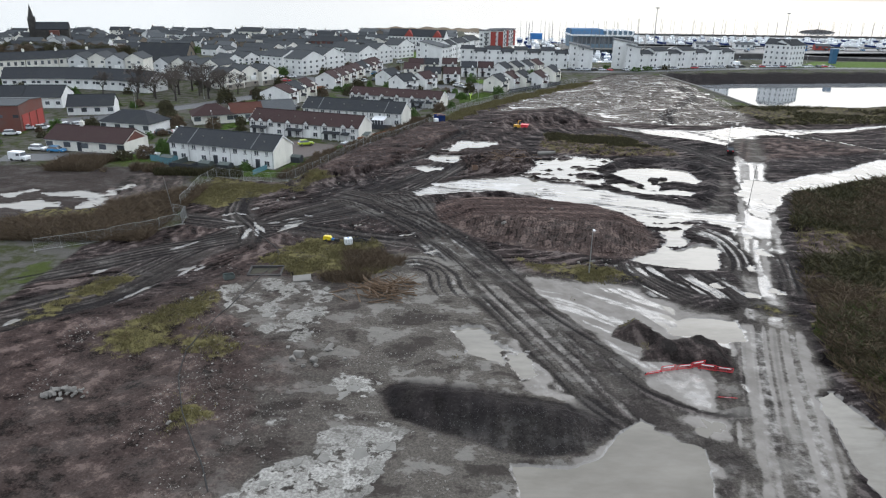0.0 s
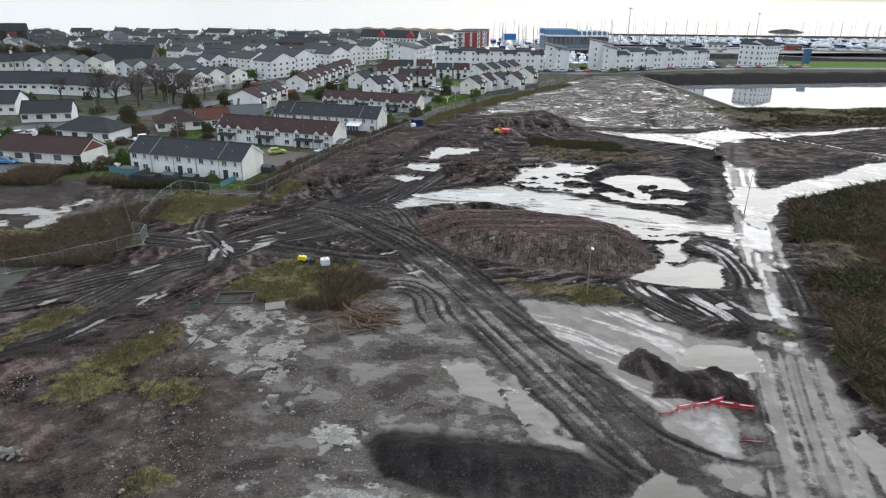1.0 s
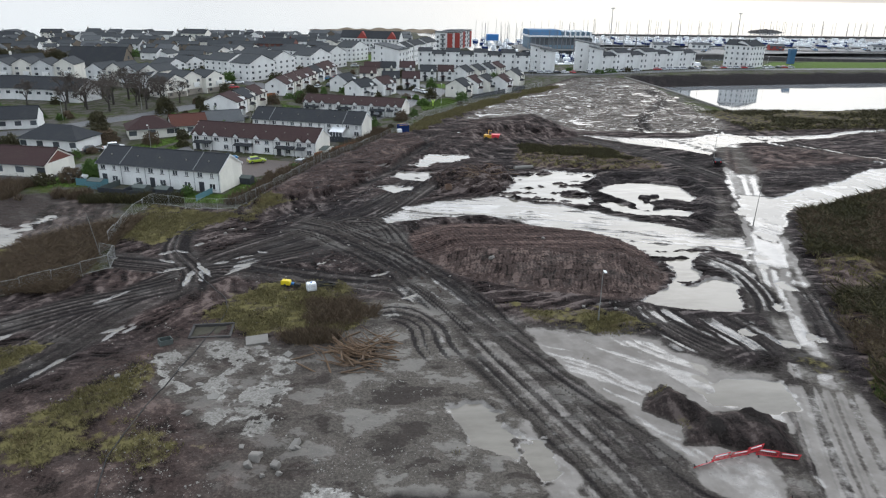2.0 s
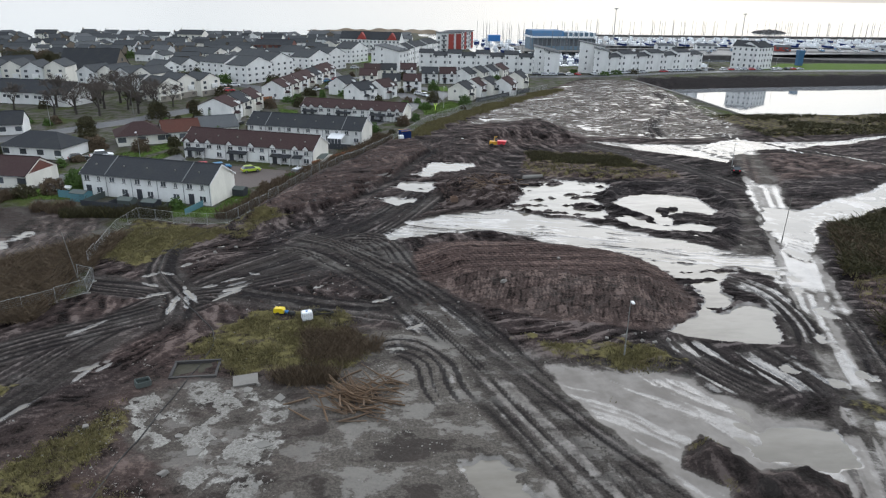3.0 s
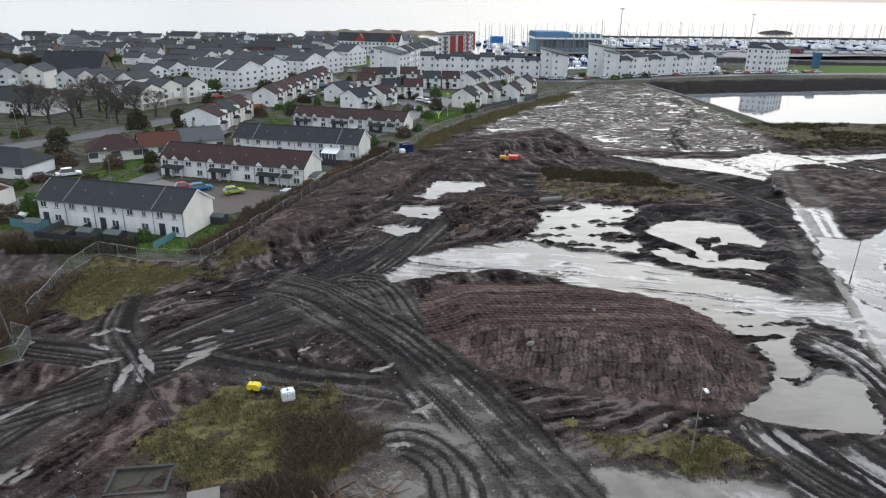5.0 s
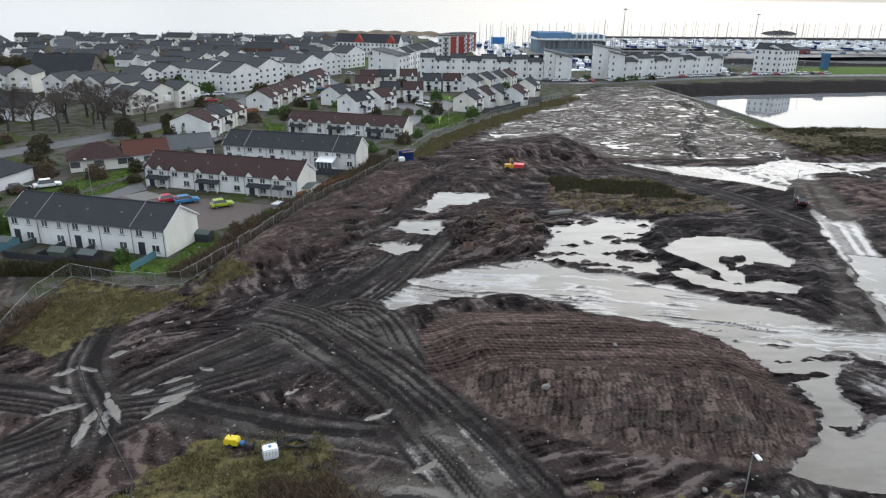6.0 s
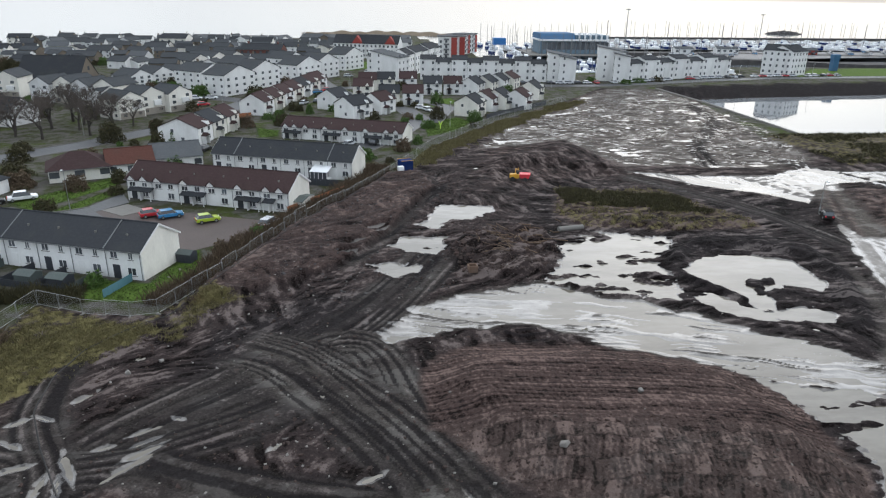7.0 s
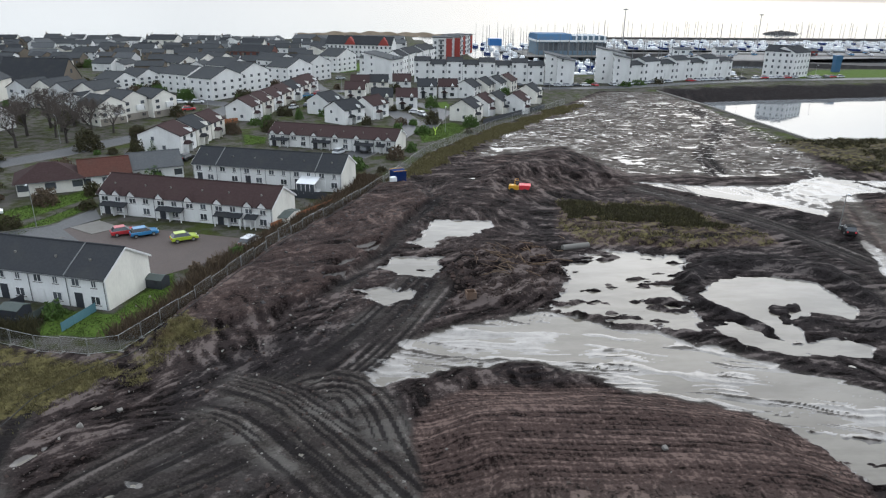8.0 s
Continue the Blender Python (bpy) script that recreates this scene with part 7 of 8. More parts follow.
# ---- dumper, container, works at the far end ----
def dumper(x, y, ang):
    d = thing("dumper", pose(x, y, height(x, y) - 0.05, 0, 0, ang) @ Matrix.Scale(0.82, 4), "small site dumper with a red skip and amber body", "dumper")
    bm = bmesh.new()
    prism(bm, [(0.3, 0.9), (2.4, 0.9), (2.8, 1.9), (0.1, 1.9)], -1.15, 1.15, "y")
    part("skip", bm, RED_PLASTIC, d, "red tipping skip")
    bm = blocks((-2.3, 0.1, -0.85, 0.85, 0.7, 1.7))
    bmesh.ops.bevel(bm, geom=bm.edges[:], offset=0.12, segments=2, affect="EDGES")
    part("engine_cover", bm, ORANGE_PAINT, d)
    part("seat", blocks((-0.6, -0.1, -0.3, 0.3, 1.7, 2.2)), RUBBER, d)
    bm = bmesh.new()
    for s in (-0.7, 0.7):
        pipe(bm, [(-0.9, s, 1.6), (-0.9, s, 3.0), (0.0, s, 3.0)], 0.05)
    tube(bm, (-0.9, -0.7, 3.0), (-0.9, 0.7, 3.0), 0.05)
    part("roll_bar", bm, ORANGE_PAINT, d)
    for sx in (-1.5, 1.5):
        for sy in (-1.0, 1.0):
            bm = bmesh.new()
            tube(bm, (sx, sy - 0.22, 0.55), (sx, sy + 0.22, 0.55), 0.6, 0.6, 14)
            part("wheel", bm, RUBBER, d)


dumper(21.4, 195.2, -12)
cont = thing("container", pose(-1.6, 203.2, height(-1.6, 203.2) - 0.05, 0, 0, 20), "dark blue steel site container with an open yellowish rim", "container")
bm = blocks((-1.3, 1.3, -1.2, 1.2, 0.0, 2.4))
part("body", bm, BLUE_PAINT, cont)
for k in range(8):
    x = -1.22 + k * 0.31
    part("rib", blocks((x, x + 0.1, -1.24, -1.2, 0.1, 2.3)), BLUE_PAINT, cont)
part("rim", blocks((-1.35, 1.35, -1.25, -1.15, 2.4, 2.48), (-1.35, 1.35, 1.15, 1.25, 2.4, 2.48)), ORANGE_PAINT, cont)
t2 = thing("water_tank", pose(-2.6, 200.2, height(-2.6, 200.2), 0, 0, 20), "pale plastic bulk tank beside the blue container", "tank")
bm = blocks((-0.6, 0.6, -0.5, 0.5, 0.05, 1.1))
bmesh.ops.bevel(bm, geom=bm.edges[:], offset=0.08, segments=1, affect="EDGES")
part("bottle", bm, WHITE_PLASTIC, t2)
part("pallet", blocks((-0.6, 0.6, -0.5, 0.5, 0, 0.05)), TIMBER, t2)
hv = thing("marker_flag", pose(9.0, 252, 0), "fluorescent yellow marker frame on a green lawn", "marker")
bm = bmesh.new()
tube(bm, (0, 0, 0), (0, 0, 1.2), 0.12), tube(bm, (0, 0, 1.1), (-0.5, 0, 2.2), 0.16), tube(bm, (0, 0, 1.1), (0.5, 0, 2.2), 0.16)
part("frame_tube", bm, HIVIS, hv)
pp = thing("culvert_pipe", pose(24.6, 164.2, 0.35, 0, 0, 14), "short dark concrete culvert pipe at the pond's edge", "pipe")
bm = bmesh.new()
tube(bm, (-2.2, 0, 0), (2.2, 0, 0), 0.45, 0.45, 14)
part("barrel", bm, CONCRETE, pp)
bx = thing("timber_box", pose(6.6, 146.0, height(6.6, 146), 0, 0, 8), "small square rusty brown manhole box", "box")
part("wall", blocks((-0.6, 0.6, -0.6, -0.5, 0, 0.9), (-0.6, 0.6, 0.5, 0.6, 0, 0.9), (-0.6, -0.5, -0.5, 0.5, 0, 0.9), (0.5, 0.6, -0.5, 0.5, 0, 0.9)), RUSTY, bx)

# sunken chamber, skip and slabs beside the grass
pit = thing("brick_chamber", pose(-24.3, 87.6, 0.1, 0, 0, 4), "low rectangular concrete chamber wall filled with weeds", "chamber")
for d in ((-2.3, 2.3, -1.6, -1.35, 0, 0.4), (-2.3, 2.3, 1.35, 1.6, 0, 0.5), (-2.3, -2.05, -1.35, 1.35, 0, 0.45), (2.05, 2.3, -1.35, 1.35, 0, 0.4)):
    part("wall", blocks(d), DARK_STONE, pit)
part("infill", blocks((-2.05, 2.05, -1.35, 1.35, 0, 0.2)), WEEDY, pit, "weedy fill")
dr = thing("drain_box", pose(-28.5, 84.6, height(-28.5, 84.6), 4, 5, 35) @ Matrix.Scale(0.75, 4), "rusty grey open steel box among rubble", "box")
for d in ((-0.9, 0.9, -0.6, -0.52, 0, 0.8), (-0.9, 0.9, 0.52, 0.6, 0, 0.8), (-0.9, -0.82, -0.52, 0.52, 0, 0.8), (0.82, 0.9, -0.52, 0.52, 0, 0.8)):
    part("wall", blocks(d), GREEN_WOOD, dr)


# ---- loose stone, rubble and slabs ----
def rock(bm, c, size, rng, flatness=0.7):
    """A broken lump: a jittered, cut box."""
    a, b = rng.uniform(0, 6.28), rng.uniform(-0.5, 0.5)
    q = Euler((b, rng.uniform(-0.5, 0.5), a)).to_matrix()
    sx, sy, sz = size * rng.uniform(0.6, 1.2), size * rng.uniform(0.5, 1.0), size * rng.uniform(0.4, 0.8) * flatness
    pts = []
    for x in (-1, 1):
        for y in (-1, 1):
            for z in (-1, 1):
                pts.append(bm.verts.new(Vector(c) + q @ Vector((x * sx * rng.uniform(0.5, 1), y * sy * rng.uniform(0.5, 1), z * sz * rng.uniform(0.5, 1)))))
    for f in ((0, 1, 3, 2), (4, 6, 7, 5), (0, 4, 5, 1), (2, 3, 7, 6), (0, 2, 6, 4), (1, 5, 7, 3)):
        bm.faces.new([pts[i] for i in f])


def scatter(name, count, pick, size, mat, label, category, seed, flatness=0.7, sink=0.3):
    rng = random.Random(seed)
    verts, faces = [], []
    k = tries = 0
    while k < count and tries < count * 40:
        tries += 1
        p = pick(rng)
        if p is None:
            continue
        x, y = p
        s = size[0] * (size[1] / size[0]) ** (rng.random() ** 2.2)
        z = height(x, y) + s * 0.3 - s * sink
        q = Euler((rng.uniform(-0.5, 0.5), rng.uniform(-0.5, 0.5), rng.uniform(0, 6.28))).to_matrix()
        sx, sy, sz = s * rng.uniform(0.5, 1), s * rng.uniform(0.4, 0.9), s * rng.uniform(0.3, 0.7) * flatness
        b = len(verts)
        for i in (-1, 1):
            for j in (-1, 1):
                for l in (-1, 1):
                    verts.append(tuple(Vector((x, y, z)) + q @ Vector((i * sx * rng.uniform(0.5, 1), j * sy * rng.uniform(0.5, 1), l * sz * rng.uniform(0.6, 1)))))
        faces += [tuple(b + i for i in f) for f in ((0, 1, 3, 2), (4, 6, 7, 5), (0, 4, 5, 1), (2, 3, 7, 6), (0, 2, 6, 4), (1, 5, 7, 3))]
        k += 1
    me = bpy.data.meshes.new(name)
    me.from_pydata(verts, [], faces)
    me.materials.append(mat)
    return tagged(new(name, me), label, category, "", "stuff")


def in_rect(x0, x1, y0, y1, test=None):
    def pick(rng):
        x, y = rng.uniform(x0, x1), rng.uniform(y0, y1)
        return (x, y) if test is None or test(x, y, rng) else None
    return pick


def clumped(x, y, rng):
    return rng.random() < float(smooth(-0.05, 0.45, fbm(np.array(x), np.array(y), 0.2, 4, 77))) and sample(WET, x, y) < 0.4 and sample(RUT, x, y) < 0.35 and sample(HEAP, x, y) < 0.1


scatter("rubble", 4200, in_rect(-42, 4, 40, 90, clumped), (0.03, 0.15), PALE_STONE, "scattered pale rubble and broken brick on brown soil", "rubble", 1)
scatter("rubble", 700, in_rect(-34, 36, 88, 150, lambda x, y, r: sample(WET, x, y) < 0.3 and r.random() < 0.6 and (sample(MOUND, x, y) < 0.2 or r.random() < 0.15)), (0.04, 0.24), PALE_STONE, "sparse pale stones on dark mud", "rubble", 2)
scatter("gravel", 1500, in_rect(-7, 16, 47, 56, lambda x, y, r: 0.05 < sample(HEAP, x, y) and y < 53.5 - 0.03 * x + r.uniform(-1, 1)), (0.03, 0.10), DARK_STONE, "loose dark gravel on the heap's foot", "gravel", 3)
scatter("rubble", 1300, in_rect(-21, 5, 140, 200, lambda x, y, r: sample(WET, x, y) < 0.3), (0.06, 0.35), DARK_STONE, "dark clods and stones on the brown bank", "rubble", 4)
scatter("rubble", 900, in_rect(3, 24, 144, 168, lambda x, y, r: sample(STUMPY, x, y) > 0.4), (0.10, 0.5), CLODS, "heaped clods and roots of dug-out earth", "rubble", 5, 0.9)
scatter("clods", 2600, in_rect(-2, 35, 95, 127, lambda x, y, r: sample(MOUND, x, y) > 0.4 and (y < 110 - 0.14 * (x - 12) or x > 28 or r.random() < 0.12)), (0.05, 0.24), CLODS, "loose brown earth clods on the scraped mound face", "earth", 6, 0.9)
scatter("clods", 2600, in_rect(-34, 8, 98, 200, lambda x, y, r: sample(WET, x, y) < 0.3 and sample(GRASSY, x, y) < 0.3 and sample(site, x, y) > 0.5 and r.random() < 0.7), (0.05, 0.30), CLODS, "loose brown earth clods on churned mud", "earth", 7, 0.9)
rng = random.Random(8)
for k in range(46):
    a, rr = rng.uniform(0, 6.28), rng.random() ** 0.6
    x, y = -35.8 + 2.2 * rr * math.cos(a), 56.4 + 1.1 * rr * math.sin(a)
    bm = bmesh.new()
    rock(bm, (0, 0, 0), rng.uniform(0.18, 0.42), rng)
    b = new("boulder", mesh_of("boulder", bm, PALE_STONE))
    b.location = (x, y, height(x, y) + 0.12 + 0.55 * (1 - rr))
    tagged(b, "pale lump of broken concrete in a small pile", "rubble", "pile of broken concrete")
for x, y, s in ((-15.2, 64.6, 0.75), (-15.6, 63.6, 0.5), (-13.4, 63.6, 0.7), (-12.2, 66.3, 0.6), (-11.9, 65.9, 0.4), (-16.6, 66.0, 0.35), (-10.2, 64.0, 0.4), (-22.6, 71.5, 0.4), (-31, 77.6, 0.4), (-13.0, 62.7, 0.4), (-14.2, 62.3, 0.3),
                (-24.2, 52.0, 0.35), (-17.5, 84.6, 0.3), (26.5, 92.3, 0.5), (24.8, 91.8, 0.4), (23.5, 92.2, 0.35), (21.8, 93.4, 0.4), (19.7, 93.0, 0.3), (-30.5, 121.5, 0.35), (-28.0, 124.0, 0.3), (9.7, 105.8, 0.5), (18.5, 113.0, 0.4)):
    bm = bmesh.new()
    rock(bm, (0, 0, 0), s, rng, 1.0)
    bmesh.ops.bevel(bm, geom=bm.edges[:], offset=s * 0.12, segments=1, affect="EDGES")
    b = new("boulder", mesh_of("boulder", bm, PALE_STONE))
    b.location = (x, y, height(x, y) + s * 0.22)
    tagged(b, "pale angular boulder of broken concrete on mud", "boulder", "boulders")
# broken slabs of the old floor
rng = random.Random(18)
for k in range(34):
    if k < 14:
        x, y = rng.uniform(-28, -14), rng.uniform(67, 86)
        if sample(CONC, x, y) < 0.3:
            continue
    else:
        x, y = rng.uniform(-14, -4), rng.uniform(42, 61)
        if sample(CONC, x, y) < 0.35:
            continue
    bm = bmesh.new()
    n, s = rng.randrange(4, 6), rng.uniform(0.3, 1.1)
    prism(bm, [(s * rng.uniform(0.5, 1.3) * math.cos(6.283 * i / n), s * rng.uniform(0.5, 0.9) * math.sin(6.283 * i / n)) for i in range(n)], -0.1, 0.02, "z")
    b = part("slab", bm, CONCRETE, ground)
    b.matrix_basis = pose(x, y, height(x, y) + 0.03, rng.uniform(-4, 4), rng.uniform(-4, 4), rng.uniform(0, 360))
sl = new("concrete_slab", mesh_of("concrete_slab", blocks((-1.2, 1.2, -0.9, 0.9, 0, 0.16)), CONCRETE))
sl.matrix_basis = pose(-18.9, 85.4, height(-18.9, 85.4) + 0.05, 3, -2, 12)
tagged(sl, "pale square concrete slab tilted on rubble", "slab")
# kerb edges of the near base
for (x0, y0), (x1, y1) in (((-2.4, 51.6), (-6.6, 41.4)), ):
    d = math.hypot(x1 - x0, y1 - y0)
    bm = blocks((0, d, -0.07, 0.07, -0.05, 0.07))
    part("kerb", bm, CONCRETE, ground).matrix_basis = pose(x0, y0, 0.2, 0, 0, math.degrees(math.atan2(y1 - y0, x1 - x0)))

# ---- pile of cut branches ----
def branch_pile(x, y, count, spread_x, spread_y, size, seed, label):
    rng = random.Random(seed)
    bm = bmesh.new()
    for k in range(count):
        cx, cy = x + rng.gauss(0, spread_x), y + rng.gauss(0, spread_y)
        r2 = ((cx - x) / spread_x) ** 2 + ((cy - y) / spread_y) ** 2
        a = rng.gauss(2.55, 0.45) if rng.random() < 0.7 else rng.uniform(0, 6.28)
        l = rng.uniform(0.5, 1.0) * size
        z = height(cx, cy) + 0.1 + 1.0 * math.exp(-r2 * 0.7) * rng.random()
        dz = rng.uniform(-0.22, 0.3) * l
        p = [Vector((cx - math.cos(a) * l / 2, cy - math.sin(a) * l / 2, max(0.2, z - dz / 2))), Vector((cx + rng.uniform(-0.15, 0.15), cy + rng.uniform(-0.15, 0.15), z)), Vector((cx + math.cos(a) * l / 2, cy + math.sin(a) * l / 2, max(0.2, z + dz / 2)))]
        r = rng.uniform(0.035, 0.11)
        tube(bm, p[0], p[1], r, r * 0.9, 6), tube(bm, p[1], p[2], r * 0.9, r * 0.6, 6)
    return tagged(new("branch_pile", mesh_of("branch_pile", bm, CUT_LOG)), label, "logs", "", "stuff")


branch_pile(-8.0, 81.3, 110, 1.9, 1.5, 4.4, 4, "heap of stripped brown branches and thin logs on mud")
branch_pile(-4.9, 84.3, 14, 0.5, 0.9, 2.6, 5, "few bent branches lying beside the heap")
branch_pile(14.0, 158.0, 60, 3.2, 3.5, 2.6, 6, "grubbed-out roots and stumps in heaped earth")


# ---- plants ----
def blades(name, places, high, wide, mat, label, category, seed, lean=0.6, per=5):
    """Tufts of narrow upright blades."""
    r = np.random.RandomState(seed)
    P = np.repeat(np.array(places), per, 0)
    n = len(P)
    a = r.rand(n) * 6.283
    h = high * (0.45 + 0.75 * r.rand(n)) * P[:, 3]
    w = wide * (0.6 + 0.8 * r.rand(n))
    off = (r.rand(n, 2) - 0.5) * 0.9 * P[:, 3:4]
    base = P[:, :3] + np.column_stack([off, np.zeros(n)])
    tip = base + np.column_stack([(r.rand(n) - 0.5) * 2 * lean * h, (r.rand(n) - 0.5) * 2 * lean * h, h])
    sidev = np.column_stack([np.cos(a) * w, np.sin(a) * w, np.zeros(n)])
    mid = base * 0.45 + tip * 0.55 + np.column_stack([np.zeros((n, 2)), 0.12 * h])
    V = np.stack([base - sidev, base + sidev, mid + sidev * 0.7, tip, mid - sidev * 0.7], 1).reshape(-1, 3)
    me = bpy.data.meshes.new(name)
    me.from_pydata(V.tolist(), [], [tuple(range(5 * k, 5 * k + 5)) for k in range(n)])
    me.materials.append(mat)
    return tagged(new(name, me), label, category, "", "stuff")


def places(count, x0, x1, y0, y1, test, seed, s0=0.6, s1=1.3, sink=0.05):
    rng = random.Random(seed)
    out, tries = [], 0
    while len(out) < count and tries < count * 30:
        tries += 1
        x, y = rng.uniform(x0, x1), rng.uniform(y0, y1)
        if test(x, y, rng):
            out.append((x, y, height(x, y) - sink, rng.uniform(s0, s1)))
    return out


def patchy(x, y, k, scale=0.12):
    return float(fbm(np.array(x), np.array(y), scale, 3, k))


blades("grass", places(9000, -52, 30, 46, 145, lambda x, y, r: sample(GRASSY, x, y) + 0.5 * patchy(x, y, 52, 0.25) > r.uniform(0.35, 1.0) and sample(SCRUB_R, x, y) < 0.2, 201), 0.26, 0.05, GRASS, "tufts of rough yellow-green winter grass", "grass", 1)
blades("grass", places(6000, -6, 66, 160, 310, lambda x, y, r: sample(GRASSY, x, y) > r.uniform(0.3, 0.8) and (sample(SCRUB_MID, x, y) < 0.3 or r.random() < 0.25), 202), 0.4, 0.1, GRASS, "rough yellowish grass along the fence and bank", "grass", 2)
# brown bare scrub on the grassy knoll and by the fence
blades("scrub", places(1500, -17, -5, 84, 98, lambda x, y, r: math.hypot((x + 10.8) / 4.6, (y - 92.0) / 4.0) + 0.5 * patchy(x, y, 51, 0.3) < r.uniform(0.2, 1.1), 203), 0.7, 0.03, SCRUB, "bare brown twiggy scrub on a grassy knoll", "shrubs", 3, 1.2)
blades("scrub", places(800, -17, -8, 83, 89, lambda x, y, r: math.hypot((x + 13) / 3.5, (y - 85.6) / 1.4) < r.uniform(0.4, 1.05), 204), 0.9, 0.035, SCRUB, "bare brown brambles beside the rubble", "shrubs", 4, 0.7)
blades("scrub", places(5200, -72, -44, 99, 140, lambda x, y, r: (patchy(x, y, 31, 0.08) > -0.15 or y < 108) and x < -46 and not (sample(WET, x, y) > 0.3) and (y < 110 or x > -59) and y < 112 + 0.95 * (x + 66), 205), 1.15, 0.03, SCRUB, "tall bare brown scrub behind the site fence", "shrubs", 5, 1.7, 9)
blades("scrub", places(4200, -36, 2, 138, 206, lambda x, y, r: -5.4 < (x - float(np.interp(y, (135, 146, 163, 200), (-31.7, -26.8, -21.2, -4.6)))) < -0.7 and sample(LAWN, x, y) < 0.2, 206), 1.5, 0.05, SCRUB, "bare brown hedge along the terrace fence", "shrubs", 6, 0.5)
blades("scrub", places(2600, -60, -30, 139, 147, lambda x, y, r: sample(LAWN, x, y) < 0.2 and y < 140.5 + 1.8 * r.random() + 0.5 * math.sin(x) and (x < -42 or y < 138.5 + (x + 42) * -0.1), 207), 1.2, 0.05, GORSE, "dark rough hedge behind the fence", "shrubs", 7, 0.6)
blades("scrub", places(1900, -84, -60, 141, 152, lambda x, y, r: patchy(x, y, 33, 0.1) > -0.1, 208), 1.5, 0.035, SCRUB, "bare brown thicket beside the access road", "shrubs", 8, 0.9, 9)
# the dark scrub field
blades("scrub", places(11000, 41, 130, 40, 158, lambda x, y, r: sample(SCRUB_R, x, y) > 0.75 and patchy(x, y, 35, 0.06) > -0.22 + r.uniform(-0.1, 0.1) and x < 46 + 0.62 * (y - 20), 209), 0.95, 0.05, SCRUB, "dense dark bare scrub and brambles beside the slurry road", "shrubs", 9, 1.9, 8)
blades("scrub", places(7000, 41, 130, 40, 158, lambda x, y, r: sample(SCRUB_R, x, y) > 0.75 and patchy(x, y, 36, 0.07) > 0.05 + r.uniform(-0.1, 0.1) and x < 46 + 0.62 * (y - 20), 210), 0.9, 0.09, GORSE, "dark green gorse and bramble clumps", "shrubs", 10, 1.9, 7)
blades("grass", places(2600, 42, 56, 54, 80, lambda x, y, r: sample(GRASSY, x, y) > 0.6 + 0.2 * r.random(), 215), 0.5, 0.06, LAWN_BLADES, "rank green grass clumps at the scrub edge", "grass", 15, 0.7, 6)
blades("grass", places(1800, 41, 110, 40, 158, lambda x, y, r: sample(SCRUB_R, x, y) > 0.3 and patchy(x, y, 37, 0.07) > 0.1 and x < 46 + 0.62 * (y - 20), 211), 0.45, 0.07, GRASS, "rank yellow-green grass among the scrub", "grass", 11, 0.6, 6)
blades("scrub", places(2600, 27, 54, 168, 187, lambda x, y, r: sample(SCRUB_MID, x, y) > 0.6 and patchy(x, y, 38, 0.12) > -0.05 and abs(y - 178 + 0.25 * (x - 40)) < 5.5, 212), 0.5, 0.08, GORSE, "dark low gorse on the strip between the ways", "shrubs", 12, 0.8)
blades("scrub", places(2800, 98, 200, 208, 245, lambda x, y, r: sample(BANK_R, x, y) > 0.6 and patchy(x, y, 39, 0.08) > -0.1, 213), 0.7, 0.13, GORSE, "dark gorse on the reservoir bank", "shrubs", 13, 1.8)
# lawns
blades("grass", places(6000, -75, 26, 138, 282, lambda x, y, r: sample(LAWN, x, y) > 0.5, 214), 0.14, 0.09, LAWN_BLADES, "green mown lawn grass beside the houses", "grass", 14, 0.8)


def shrub(x, y, w, h, mat, label, seed, z=None):
    """A bush of many small leaves on an uneven dome."""
    r = np.random.RandomState(seed)
    n = int(420 * max(0.6, w * h / 3))
    d = r.normal(size=(n, 3))
    d /= np.linalg.norm(d, axis=1)[:, None]
    d[:, 2] = np.abs(d[:, 2])
    lump = 0.72 + 0.4 * np.sin(d[:, 0] * 5 + seed) * np.sin(d[:, 1] * 6 + 2) * np.sin(d[:, 2] * 5 + 1) + 0.25 * r.rand(n)
    c = d * lump[:, None] * np.array([w / 2, w / 2, h])
    s = 0.14 + 0.12 * r.rand(n)
    u, v = r.normal(size=(n, 3)), r.normal(size=(n, 3))
    u /= np.linalg.norm(u, axis=1)[:, None]
    v /= np.linalg.norm(v, axis=1)[:, None]
    V = np.stack([c - u * s[:, None], c + v * s[:, None] * 0.6, c + u * s[:, None], c - v * s[:, None] * 0.6], 1).reshape(-1, 3)
    me = bpy.data.meshes.new("shrub")
    me.from_pydata(V.tolist(), [], [tuple(range(4 * k, 4 * k + 4)) for k in range(n)])
    me.materials.append(mat)
    b = new("shrub", me)
    b.location = (x, y, height(x, y) if z is None else z)
    return tagged(b, label, "shrub")


